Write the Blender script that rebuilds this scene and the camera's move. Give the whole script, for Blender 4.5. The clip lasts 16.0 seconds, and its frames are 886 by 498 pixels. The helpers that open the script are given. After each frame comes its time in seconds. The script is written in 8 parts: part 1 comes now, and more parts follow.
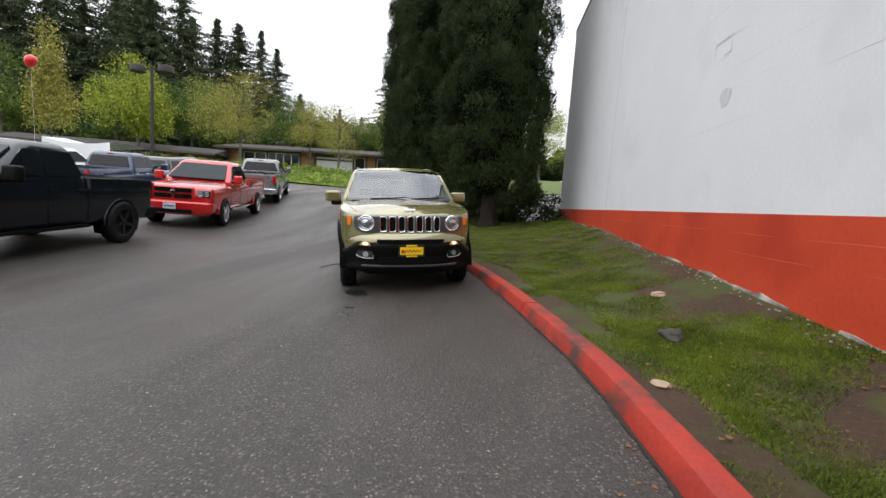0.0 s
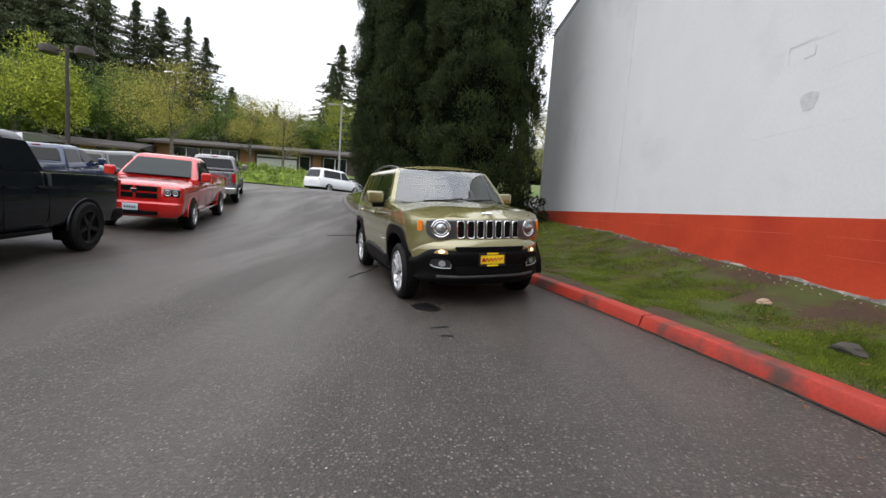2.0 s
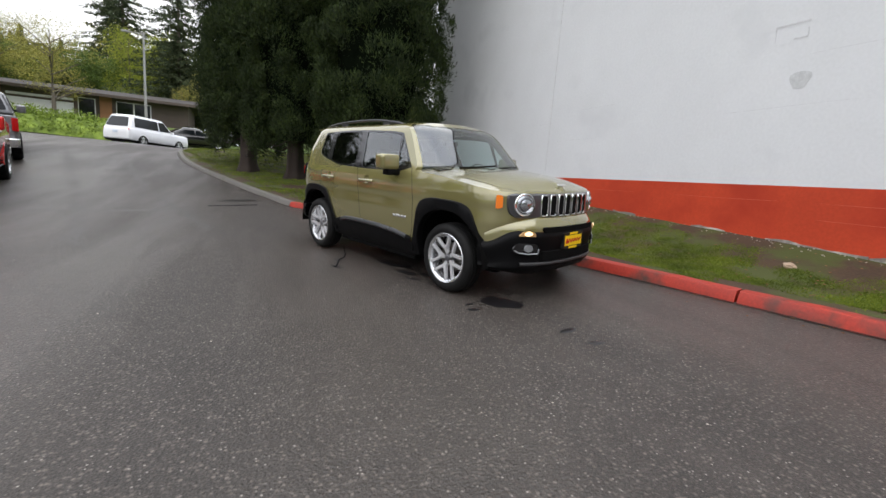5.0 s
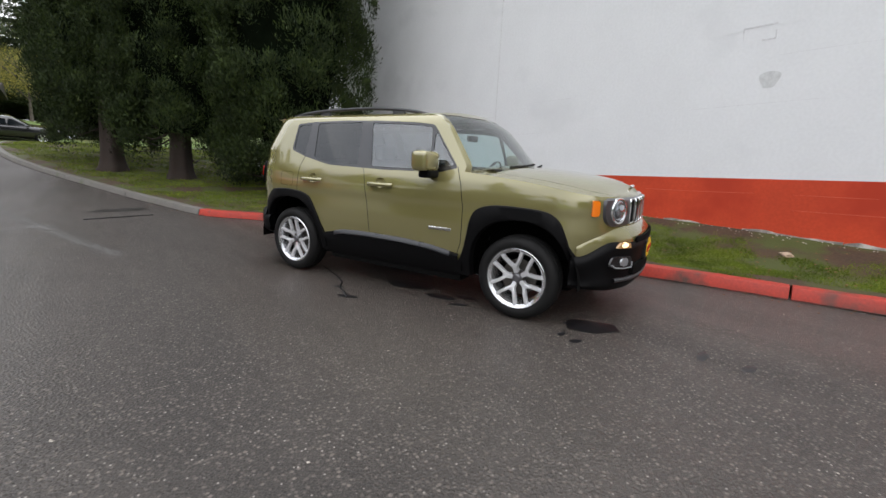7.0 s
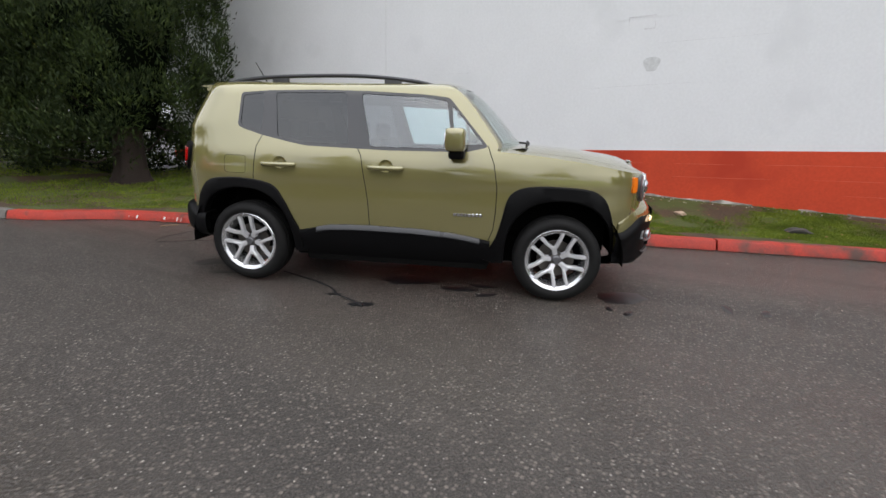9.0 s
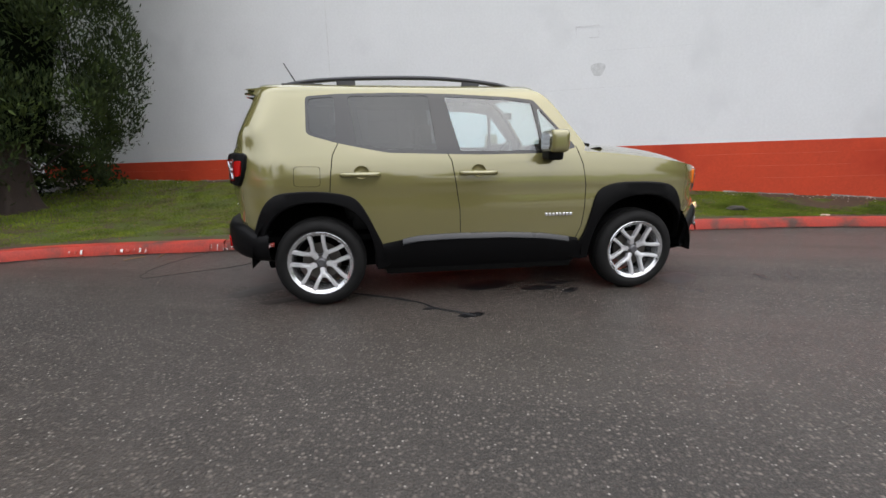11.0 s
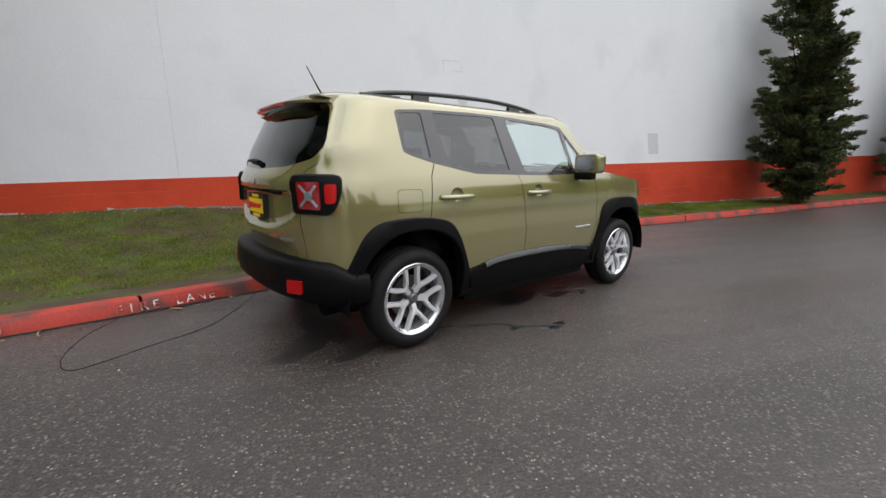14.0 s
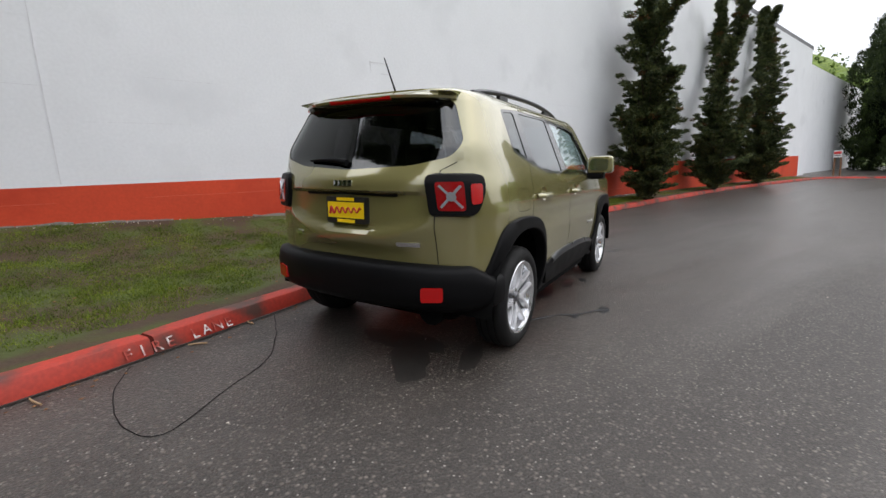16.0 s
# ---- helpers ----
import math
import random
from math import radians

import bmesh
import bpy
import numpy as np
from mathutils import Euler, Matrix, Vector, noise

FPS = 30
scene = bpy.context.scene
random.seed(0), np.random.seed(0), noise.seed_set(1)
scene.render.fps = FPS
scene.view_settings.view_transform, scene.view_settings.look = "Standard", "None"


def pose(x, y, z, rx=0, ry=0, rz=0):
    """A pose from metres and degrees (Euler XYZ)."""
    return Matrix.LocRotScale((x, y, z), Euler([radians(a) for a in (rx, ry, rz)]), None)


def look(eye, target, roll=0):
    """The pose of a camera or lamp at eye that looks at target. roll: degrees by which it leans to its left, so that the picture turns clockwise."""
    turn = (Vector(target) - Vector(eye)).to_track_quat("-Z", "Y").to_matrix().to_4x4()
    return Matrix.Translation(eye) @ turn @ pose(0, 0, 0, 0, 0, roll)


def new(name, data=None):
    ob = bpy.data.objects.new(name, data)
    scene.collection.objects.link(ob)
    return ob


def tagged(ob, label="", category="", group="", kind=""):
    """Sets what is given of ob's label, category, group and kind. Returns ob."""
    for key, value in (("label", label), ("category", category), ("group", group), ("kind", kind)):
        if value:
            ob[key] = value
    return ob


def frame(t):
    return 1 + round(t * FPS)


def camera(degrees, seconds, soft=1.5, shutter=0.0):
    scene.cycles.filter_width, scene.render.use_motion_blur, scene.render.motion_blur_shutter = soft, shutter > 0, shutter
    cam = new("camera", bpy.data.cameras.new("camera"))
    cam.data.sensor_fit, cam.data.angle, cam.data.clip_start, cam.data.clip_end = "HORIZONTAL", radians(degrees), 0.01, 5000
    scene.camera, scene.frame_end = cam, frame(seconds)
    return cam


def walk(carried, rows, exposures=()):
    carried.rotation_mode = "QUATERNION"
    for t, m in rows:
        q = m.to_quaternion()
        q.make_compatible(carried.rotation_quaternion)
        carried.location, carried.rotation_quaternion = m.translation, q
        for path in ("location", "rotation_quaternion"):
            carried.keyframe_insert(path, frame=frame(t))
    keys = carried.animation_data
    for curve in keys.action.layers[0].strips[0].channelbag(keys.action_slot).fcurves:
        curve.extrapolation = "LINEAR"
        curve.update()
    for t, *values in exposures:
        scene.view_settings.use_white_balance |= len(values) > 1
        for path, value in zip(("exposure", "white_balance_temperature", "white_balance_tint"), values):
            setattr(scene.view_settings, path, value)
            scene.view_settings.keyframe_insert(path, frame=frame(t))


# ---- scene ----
cam = camera(91.5, 16.0)
PATH = [
    (0, (0.406, -0.566, 1.063), (0.173, 1.409, 0.854), 3.9),
    (0.5, (0.022, -0.456, 1.031), (-0.262, 1.511, 0.814), 2.7),
    (1, (-0.423, -0.391, 1.01), (-0.575, 1.592, 0.798), 3.3),
    (1.5, (-0.868, -0.245, 0.97), (-0.92, 1.745, 0.78), 2.5),
    (2, (-1.288, -0.078, 0.974), (-1.237, 1.913, 0.788), 4.1),
    (2.5, (-1.725, 0.064, 0.95), (-1.494, 2.041, 0.761), 3.9),
    (3, (-2.109, 0.294, 0.92), (-1.759, 2.247, 0.669), 4.5),
    (3.5, (-2.499, 0.52, 0.914), (-2.002, 2.442, 0.674), 4.6),
    (3.7, (-2.652, 0.618, 0.935), (-2.089, 2.52, 0.676), 4.2),
    (5.8, (-3.814, 2.099, 0.905), (-2.79, 3.795, 0.626), 5.2),
    (6, (-3.919, 2.262, 0.904), (-2.815, 3.91, 0.655), 5.1),
    (6.5, (-4.158, 2.631, 0.919), (-2.932, 4.192, 0.672), 3.7),
    (7, (-4.325, 3.031, 0.908), (-3.047, 4.538, 0.6), 3.0),
    (7.5, (-4.566, 3.398, 0.905), (-3.116, 4.74, 0.593), 1.3),
    (8, (-4.763, 3.767, 0.894), (-3.214, 4.997, 0.6), 1.4),
    (8.2, (-4.815, 3.929, 0.888), (-3.212, 5.082, 0.572), 1.7),
    (10.3, (-5.404, 5.503, 0.946), (-3.521, 6.058, 0.565), -1.7),
    (10.5, (-5.462, 5.687, 0.925), (-3.557, 6.177, 0.562), -1.9),
    (11, (-5.506, 6.084, 0.911), (-3.582, 6.48, 0.533), -1.6),
    (11.5, (-5.557, 6.484, 0.927), (-3.603, 6.694, 0.558), -2.6),
    (12, (-5.596, 6.875, 0.94), (-3.63, 6.947, 0.58), -3.4),
    (12.5, (-5.535, 7.264, 0.934), (-3.577, 7.198, 0.527), -2.3),
    (13, (-5.501, 7.671, 0.957), (-3.571, 7.337, 0.554), -3.0),
    (13.5, (-5.402, 8.035, 0.956), (-3.503, 7.522, 0.594), -2.9),
    (14, (-5.244, 8.39, 0.991), (-3.383, 7.73, 0.67), -2.3),
    (14.5, (-5.116, 8.785, 1.009), (-3.341, 7.926, 0.676), -3.1),
    (15, (-4.898, 9.135, 0.999), (-3.17, 8.191, 0.65), -3.1),
    (15.5, (-4.663, 9.475, 1.026), (-3.029, 8.374, 0.686), -3.5),
    (16, (-4.414, 9.807, 1.029), (-2.885, 8.561, 0.702), -3.1),
]
walk(cam, [(t, look(eye, target, roll)) for t, eye, target, roll in PATH])

# ---------- world, sun ----------
world = bpy.data.worlds.new("overcast_sky")
scene.world = world
world.use_nodes = True
wn, wl = world.node_tree.nodes, world.node_tree.links
wn.clear()
w_out = wn.new("ShaderNodeOutputWorld")
w_bg = wn.new("ShaderNodeBackground")
w_sky = wn.new("ShaderNodeTexSky")
w_sky.sky_type = "NISHITA"
w_sky.sun_disc = False
w_sky.sun_elevation = radians(48)
w_sky.sun_rotation = radians(215)
w_sky.dust_density = 4.0
w_gain = wn.new("ShaderNodeVectorMath")
w_gain.operation = "SCALE"
w_gain.inputs["Scale"].default_value = 0.10
w_co = wn.new("ShaderNodeTexCoord")
w_map = wn.new("ShaderNodeMapping")
w_map.inputs["Scale"].default_value = (1.0, 1.0, 2.6)
w_noise = wn.new("ShaderNodeTexNoise")
w_noise.inputs["Scale"].default_value = 1.7
w_noise.inputs["Detail"].default_value = 5.0
w_ramp = wn.new("ShaderNodeValToRGB")
w_ramp.color_ramp.elements[0].position = 0.30
w_ramp.color_ramp.elements[0].color = (0.74, 0.79, 0.91, 1)
w_ramp.color_ramp.elements[1].position = 0.70
w_ramp.color_ramp.elements[1].color = (1.38, 1.375, 1.40, 1)
w_mix = wn.new("ShaderNodeMixRGB")
w_mix.inputs["Fac"].default_value = 0.88
wl.new(w_co.outputs["Generated"], w_map.inputs["Vector"])
wl.new(w_map.outputs["Vector"], w_noise.inputs["Vector"])
wl.new(w_noise.outputs["Fac"], w_ramp.inputs["Fac"])
wl.new(w_sky.outputs["Color"], w_gain.inputs[0])
wl.new(w_gain.outputs["Vector"], w_mix.inputs["Color1"])
wl.new(w_ramp.outputs["Color"], w_mix.inputs["Color2"])
# a closed cloud cover is brighter overhead than at the horizon
w_sep = wn.new("ShaderNodeSeparateXYZ")
w_up = wn.new("ShaderNodeMapRange")
w_up.inputs["From Min"].default_value, w_up.inputs["From Max"].default_value = 0.0, 1.0
w_up.inputs["To Min"].default_value, w_up.inputs["To Max"].default_value = 0.80, 2.3
w_grow = wn.new("ShaderNodeVectorMath")
w_grow.operation = "SCALE"
wl.new(w_co.outputs["Generated"], w_sep.inputs[0])
wl.new(w_sep.outputs["Z"], w_up.inputs["Value"])
wl.new(w_up.outputs[0], w_grow.inputs["Scale"])
wl.new(w_mix.outputs["Color"], w_grow.inputs[0])
wl.new(w_grow.outputs["Vector"], w_bg.inputs["Color"])
w_bg.inputs["Strength"].default_value = 1.04
wl.new(w_bg.outputs["Background"], w_out.inputs["Surface"])

sun_data = bpy.data.lights.new("sun", "SUN")
sun_data.energy = 0.8
sun_data.angle = radians(110)
sun_data.color = (1.0, 0.97, 0.93)
sun = new("sun", sun_data)
sun.matrix_world = look((0, 0, 40), (26, 18, 0))

# ---------- materials ----------
MATS = {}


def node_mat(name):
    m = bpy.data.materials.new(name)
    m.use_nodes = True
    nt = m.node_tree
    bsdf = nt.nodes["Principled BSDF"]
    return m, nt, bsdf


def mat(name, col, rough=0.6, metal=0.0, scale=6.0, var=0.12, fine=60.0, bump=0.0, bump_scale=80.0, coat=0.0,
        second=None, second_at=0.6, spec=0.5, rough_var=0.1, coords="Object"):
    """A surface with a base colour, two scales of variation, optional second colour in patches, and relief."""
    if name in MATS:
        return MATS[name]
    m, nt, b = node_mat(name)
    N, L = nt.nodes, nt.links
    co = N.new("ShaderNodeTexCoord")
    big, small = N.new("ShaderNodeTexNoise"), N.new("ShaderNodeTexNoise")
    big.inputs["Scale"].default_value, small.inputs["Scale"].default_value = scale, fine
    big.inputs["Detail"].default_value, small.inputs["Detail"].default_value = 5, 3
    for n in (big, small):
        L.new(co.outputs[coords], n.inputs["Vector"])
    add = N.new("ShaderNodeMath")
    add.operation = "ADD"
    L.new(big.outputs["Fac"], add.inputs[0])
    L.new(small.outputs["Fac"], add.inputs[1])
    rng = N.new("ShaderNodeMapRange")
    rng.inputs["From Min"].default_value, rng.inputs["From Max"].default_value = 0.6, 1.4
    rng.inputs["To Min"].default_value, rng.inputs["To Max"].default_value = 1 - var, 1 + var
    L.new(add.outputs[0], rng.inputs["Value"])
    mul = N.new("ShaderNodeVectorMath")
    mul.operation = "SCALE"
    mul.inputs[0].default_value = col[:3]
    L.new(rng.outputs[0], mul.inputs["Scale"])
    last = mul.outputs["Vector"]
    if second:
        pn = N.new("ShaderNodeTexNoise")
        pn.inputs["Scale"].default_value, pn.inputs["Detail"].default_value = scale * 0.6, 6
        L.new(co.outputs[coords], pn.inputs["Vector"])
        pr = N.new("ShaderNodeMapRange")
        pr.inputs["From Min"].default_value, pr.inputs["From Max"].default_value = second_at - 0.05, second_at + 0.08
        L.new(pn.outputs["Fac"], pr.inputs["Value"])
        mx = N.new("ShaderNodeMixRGB")
        mx.inputs["Color2"].default_value = (*second[:3], 1)
        L.new(pr.outputs[0], mx.inputs["Fac"])
        L.new(last, mx.inputs["Color1"])
        last = mx.outputs["Color"]
    L.new(last, b.inputs["Base Color"])
    rr = N.new("ShaderNodeMapRange")
    rr.inputs["From Min"].default_value, rr.inputs["From Max"].default_value = 0.3, 0.7
    rr.inputs["To Min"].default_value, rr.inputs["To Max"].default_value = max(0.0, rough - rough_var * rough), min(1.0, rough + rough_var * rough)
    L.new(big.outputs["Fac"], rr.inputs["Value"])
    L.new(rr.outputs[0], b.inputs["Roughness"])
    b.inputs["Metallic"].default_value = metal
    b.inputs["Specular IOR Level"].default_value = spec
    if coat:
        b.inputs["Coat Weight"].default_value, b.inputs["Coat Roughness"].default_value = coat, 0.03
    if bump:
        bn = N.new("ShaderNodeTexNoise")
        bn.inputs["Scale"].default_value, bn.inputs["Detail"].default_value = bump_scale, 4
        L.new(co.outputs[coords], bn.inputs["Vector"])
        bp = N.new("ShaderNodeBump")
        bp.inputs["Strength"].default_value, bp.inputs["Distance"].default_value = min(1, bump * 10), bump
        L.new(bn.outputs["Fac"], bp.inputs["Height"])
        L.new(bp.outputs["Normal"], b.inputs["Normal"])
    MATS[name] = m
    return m


def glass_mat(name, tint, rough=0.0, ior=1.7):
    if name in MATS:
        return MATS[name]
    m, nt, b = node_mat(name)
    N, L = nt.nodes, nt.links
    tr, gl, fr, mx = N.new("ShaderNodeBsdfTransparent"), N.new("ShaderNodeBsdfGlossy"), N.new("ShaderNodeLayerWeight"), N.new("ShaderNodeMixShader")
    tr.inputs["Color"].default_value = (*tint, 1)
    gl.inputs["Roughness"].default_value = 0.01 + rough
    gl.inputs["Color"].default_value = (0.95, 0.97, 0.97, 1)
    fr.inputs["Blend"].default_value = 0.5
    pw, ma = N.new("ShaderNodeMath"), N.new("ShaderNodeMath")
    pw.operation, ma.operation = "POWER", "MULTIPLY_ADD"
    pw.inputs[1].default_value = 4.2
    base = ((ior - 1) / (ior + 1)) ** 2 * 1.6
    ma.inputs[1].default_value, ma.inputs[2].default_value = 1 - base, base
    L.new(fr.outputs["Facing"], pw.inputs[0])
    L.new(pw.outputs[0], ma.inputs[0])
    L.new(ma.outputs[0], mx.inputs[0])
    L.new(tr.outputs[0], mx.inputs[1])
    L.new(gl.outputs[0], mx.inputs[2])
    L.new(mx.outputs[0], N["Material Output"].inputs["Surface"])
    MATS[name] = m
    return m


def glow_mat(name, col, strength):
    if name in MATS:
        return MATS[name]
    m, nt, b = node_mat(name)
    b.inputs["Base Color"].default_value = (*col, 1)
    b.inputs["Emission Color"].default_value = (*col, 1)
    b.inputs["Emission Strength"].default_value = strength
    MATS[name] = m
    return m


PAINT = mat("olive_car_paint", (0.236, 0.213, 0.083), 0.20, 0.35, 2.0, 0.03, 900, coat=1.0)
PAINT.node_tree.nodes["Principled BSDF"].inputs["Coat IOR"].default_value = 1.9
PLASTIC = mat("black_textured_plastic", (0.0035, 0.0035, 0.004), 0.5, 0, 5, 0.2, 200, 0.0004, 900, spec=0.12)
GLOSSBLACK = mat("gloss_black", (0.010, 0.010, 0.011), 0.12, 0, 5, 0.1, 100, coat=0.6)
DARKGREY = mat("dark_grey_plastic", (0.05, 0.051, 0.053), 0.45, 0, 5, 0.1, 100)
LINER = mat("black_liner", (0.005, 0.005, 0.005), 0.9, 0, 5, 0.2, 60, spec=0.08)
RUBBER = mat("tyre_rubber", (0.005, 0.005, 0.005), 0.7, 0, 9, 0.25, 120, 0.0006, 300, spec=0.3)
CHROME = mat("chrome", (0.82, 0.83, 0.84), 0.10, 1.0, 5, 0.03, 100)
ALLOY = mat("silver_alloy", (0.64, 0.65, 0.67), 0.2, 0.85, 6, 0.04, 100, coat=0.4)
SILVER = mat("satin_silver", (0.42, 0.43, 0.45), 0.35, 0.7, 6, 0.05, 100)
SPOKE = mat("silver_painted_spoke", (0.76, 0.77, 0.79), 0.24, 0.50, 6, 0.05, 100, coat=0.5)
DARKHUB = mat("dark_hub_metal", (0.16, 0.16, 0.17), 0.35, 0.7, 6, 0.08, 100)
DISC = mat("brake_disc_steel", (0.12, 0.11, 0.10), 0.5, 0.8, 20, 0.2, 100)
SEATM = mat("black_seat_fabric", (0.02, 0.02, 0.021), 0.85, 0, 8, 0.2, 300)
PRIVACY = glass_mat("privacy_glass", (0.10, 0.10, 0.105), ior=1.55)
SIDEGLASS = glass_mat("side_glass", (0.70, 0.85, 0.87), ior=1.9)
SCREENGLASS = glass_mat("windscreen_glass", (0.80, 0.90, 0.87), ior=1.95)
AMBER = mat("amber_lens", (0.85, 0.20, 0.01), 0.2, 0, 5, 0.05, 100, coat=0.8)
REDLENS = mat("red_lens", (0.40, 0.004, 0.004), 0.2, 0, 5, 0.05, 100)
CLEARLENS = mat("frosted_clear_lens", (0.42, 0.44, 0.46), 0.12, 0.6, 8, 0.1, 60, coat=1.0)
PALEAMBER = mat("pale_amber_lens", (0.50, 0.30, 0.13), 0.2, 0, 5, 0.05, 100, coat=0.8)
LAMP_ON = glow_mat("lit_lamp", (1.0, 0.72, 0.42), 1.4)
YELLOW = mat("yellow_plate", (0.90, 0.62, 0.01), 0.4, 0, 5, 0.04, 60)
REDINK = mat("red_ink", (0.45, 0.015, 0.01), 0.5, 0, 5, 0.05, 60)
BLACKINK = mat("black_ink", (0.01, 0.01, 0.01), 0.5, 0, 5, 0.05, 60)

# ---------- small tools ----------
def shade_smooth(me, angle=35.0):
    """Smooth faces, with edges sharper than the angle kept hard."""
    me.polygons.foreach_set("use_smooth", [True] * len(me.polygons))
    me.set_sharp_from_angle(angle=radians(angle))


def obj(name, bm, material, parent=None, smooth=35.0, m=None):
    """Links a bmesh as one object. material: one, or a list for material indices."""
    me = bpy.data.meshes.new(name)
    bm.normal_update()
    bm.to_mesh(me)
    bm.free()
    for one in (material if isinstance(material, (list, tuple)) else [material]):
        me.materials.append(one)
    if smooth:
        shade_smooth(me, smooth)
    ob = new(name, me)
    if parent is not None:
        ob.parent = parent
    if m is not None:
        ob.matrix_basis = m
    return ob


def part(name, bm, material, parent, label="", smooth=35.0, m=None):
    ob = obj(name, bm, material, parent, smooth, m)
    if label:
        ob["label"] = label
    return ob


def thing(name, m, label, category, group="", kind=""):
    ob = new(name)
    ob.empty_display_size = 0.1
    ob.matrix_basis = m
    return tagged(ob, label, category, group, kind)


def grid_bm(rows, closed_u=False, bm=None):
    """Faces between rows of points of equal length."""
    bm = bm or bmesh.new()
    vs = [[bm.verts.new(p) for p in row] for row in rows]
    n = len(rows[0])
    for a, b in zip(vs, vs[1:]):
        for j in range(n if closed_u else n - 1):
            k = (j + 1) % n
            try:
                bm.faces.new((a[j], a[k], b[k], b[j]))
            except ValueError:
                pass
    return bm


def mirror_y(bm):
    """Adds the mirror image across y = 0 and welds the middle."""
    geo = bmesh.ops.duplicate(bm, geom=bm.verts[:] + bm.edges[:] + bm.faces[:])["geom"]
    vs = [g for g in geo if isinstance(g, bmesh.types.BMVert)]
    for v in vs:
        v.co.y = -v.co.y
    bmesh.ops.reverse_faces(bm, faces=[g for g in geo if isinstance(g, bmesh.types.BMFace)])
    bmesh.ops.remove_doubles(bm, verts=bm.verts[:], dist=0.0006)
    return bm


def box_bm(sx, sy, sz, at=(0, 0, 0), bevel=0.0, seg=2, bm=None, rot=None):
    bm = bm or bmesh.new()
    r = bmesh.ops.create_cube(bm, size=1.0)
    mt = Matrix.Translation(at) @ (rot.to_4x4() if rot else Matrix()) @ Matrix.Diagonal((sx, sy, sz, 1))
    bmesh.ops.transform(bm, matrix=mt, verts=r["verts"])
    if bevel:
        es = list({e for v in r["verts"] for e in v.link_edges})
        bmesh.ops.bevel(bm, geom=es, offset=bevel, segments=seg, affect="EDGES", profile=0.6)
    return bm


def tube_bm(pts, radius, sides=8, bm=None, cap=True, squash=1.0):
    """A tube along points; radius one number or one a point."""
    bm = bm or bmesh.new()
    pts = [Vector(p) for p in pts]
    rad = radius if isinstance(radius, (list, tuple)) else [radius] * len(pts)
    rings = []
    up = Vector((0, 0, 1))
    for i, p in enumerate(pts):
        d = (pts[min(i + 1, len(pts) - 1)] - pts[max(i - 1, 0)]).normalized()
        side = d.cross(up)
        side = side.normalized() if side.length > 1e-4 else Vector((1, 0, 0))
        top = side.cross(d).normalized()
        rings.append([bm.verts.new(p + rad[i] * (math.cos(a) * side + squash * math.sin(a) * top)) for a in [2 * math.pi * k / sides for k in range(sides)]])
    for a, b in zip(rings, rings[1:]):
        for j in range(sides):
            bm.faces.new((a[j], a[(j + 1) % sides], b[(j + 1) % sides], b[j]))
    if cap:
        bm.faces.new(rings[0][::-1])
        bm.faces.new(rings[-1])
    return bm


def spin_bm(profile, n=48, bm=None, axis="y"):
    """A body of revolution: profile of (radius, along)."""
    bm = bm or bmesh.new()
    rows = []
    for k in range(n):
        a = 2 * math.pi * k / n
        rows.append([bm.verts.new((r * math.cos(a), h, r * math.sin(a)) if axis == "y" else (r * math.cos(a), r * math.sin(a), h)) for r, h in profile])
    for k in range(n):
        a, b = rows[k], rows[(k + 1) % n]
        for j in range(len(profile) - 1):
            bm.faces.new((a[j], b[j], b[j + 1], a[j + 1]))
    bmesh.ops.remove_doubles(bm, verts=bm.verts[:], dist=1e-5)
    bmesh.ops.recalc_face_normals(bm, faces=bm.faces[:])
    return bm


def lerp_list(pairs, x):
    return float(np.interp(x, [p[0] for p in pairs], [p[1] for p in pairs]))


def smooth_curve(ctrl, n):
    """Catmull-Rom through control points, resampled to n points of even length."""
    c = [np.array(p, float) for p in ctrl]
    c = [2 * c[0] - c[1]] + c + [2 * c[-1] - c[-2]]
    out = []
    for i in range(1, len(c) - 2):
        for t in np.linspace(0, 1, 16, endpoint=False):
            a, b, d, e = c[i - 1], c[i], c[i + 1], c[i + 2]
            out.append(0.5 * (2 * b + (d - a) * t + (2 * a - 5 * b + 4 * d - e) * t * t + (3 * b - a - 3 * d + e) * t ** 3))
    out.append(c[-2])
    out = np.array(out)
    s = np.r_[0, np.cumsum(np.linalg.norm(np.diff(out, axis=0), axis=1))]
    return np.stack([np.interp(np.linspace(0, s[-1], n), s, out[:, k]) for k in range(out.shape[1])], 1)


def raw_mesh(name, verts, faces, material, smooth=False):
    """A mesh from arrays of equal-sided faces, quickly."""
    verts, faces = np.asarray(verts, np.float32), np.asarray(faces, np.int32)
    me = bpy.data.meshes.new(name)
    me.vertices.add(len(verts))
    me.vertices.foreach_set("co", verts.ravel())
    k = faces.shape[1]
    me.loops.add(faces.size)
    me.loops.foreach_set("vertex_index", faces.ravel())
    me.polygons.add(len(faces))
    me.polygons.foreach_set("loop_start", np.arange(0, faces.size, k, dtype=np.int32))
    me.polygons.foreach_set("use_smooth", np.full(len(faces), smooth))
    for one in (material if isinstance(material, (list, tuple)) else [material]):
        me.materials.append(one)
    me.update(calc_edges=True)
    me.validate()
    return me

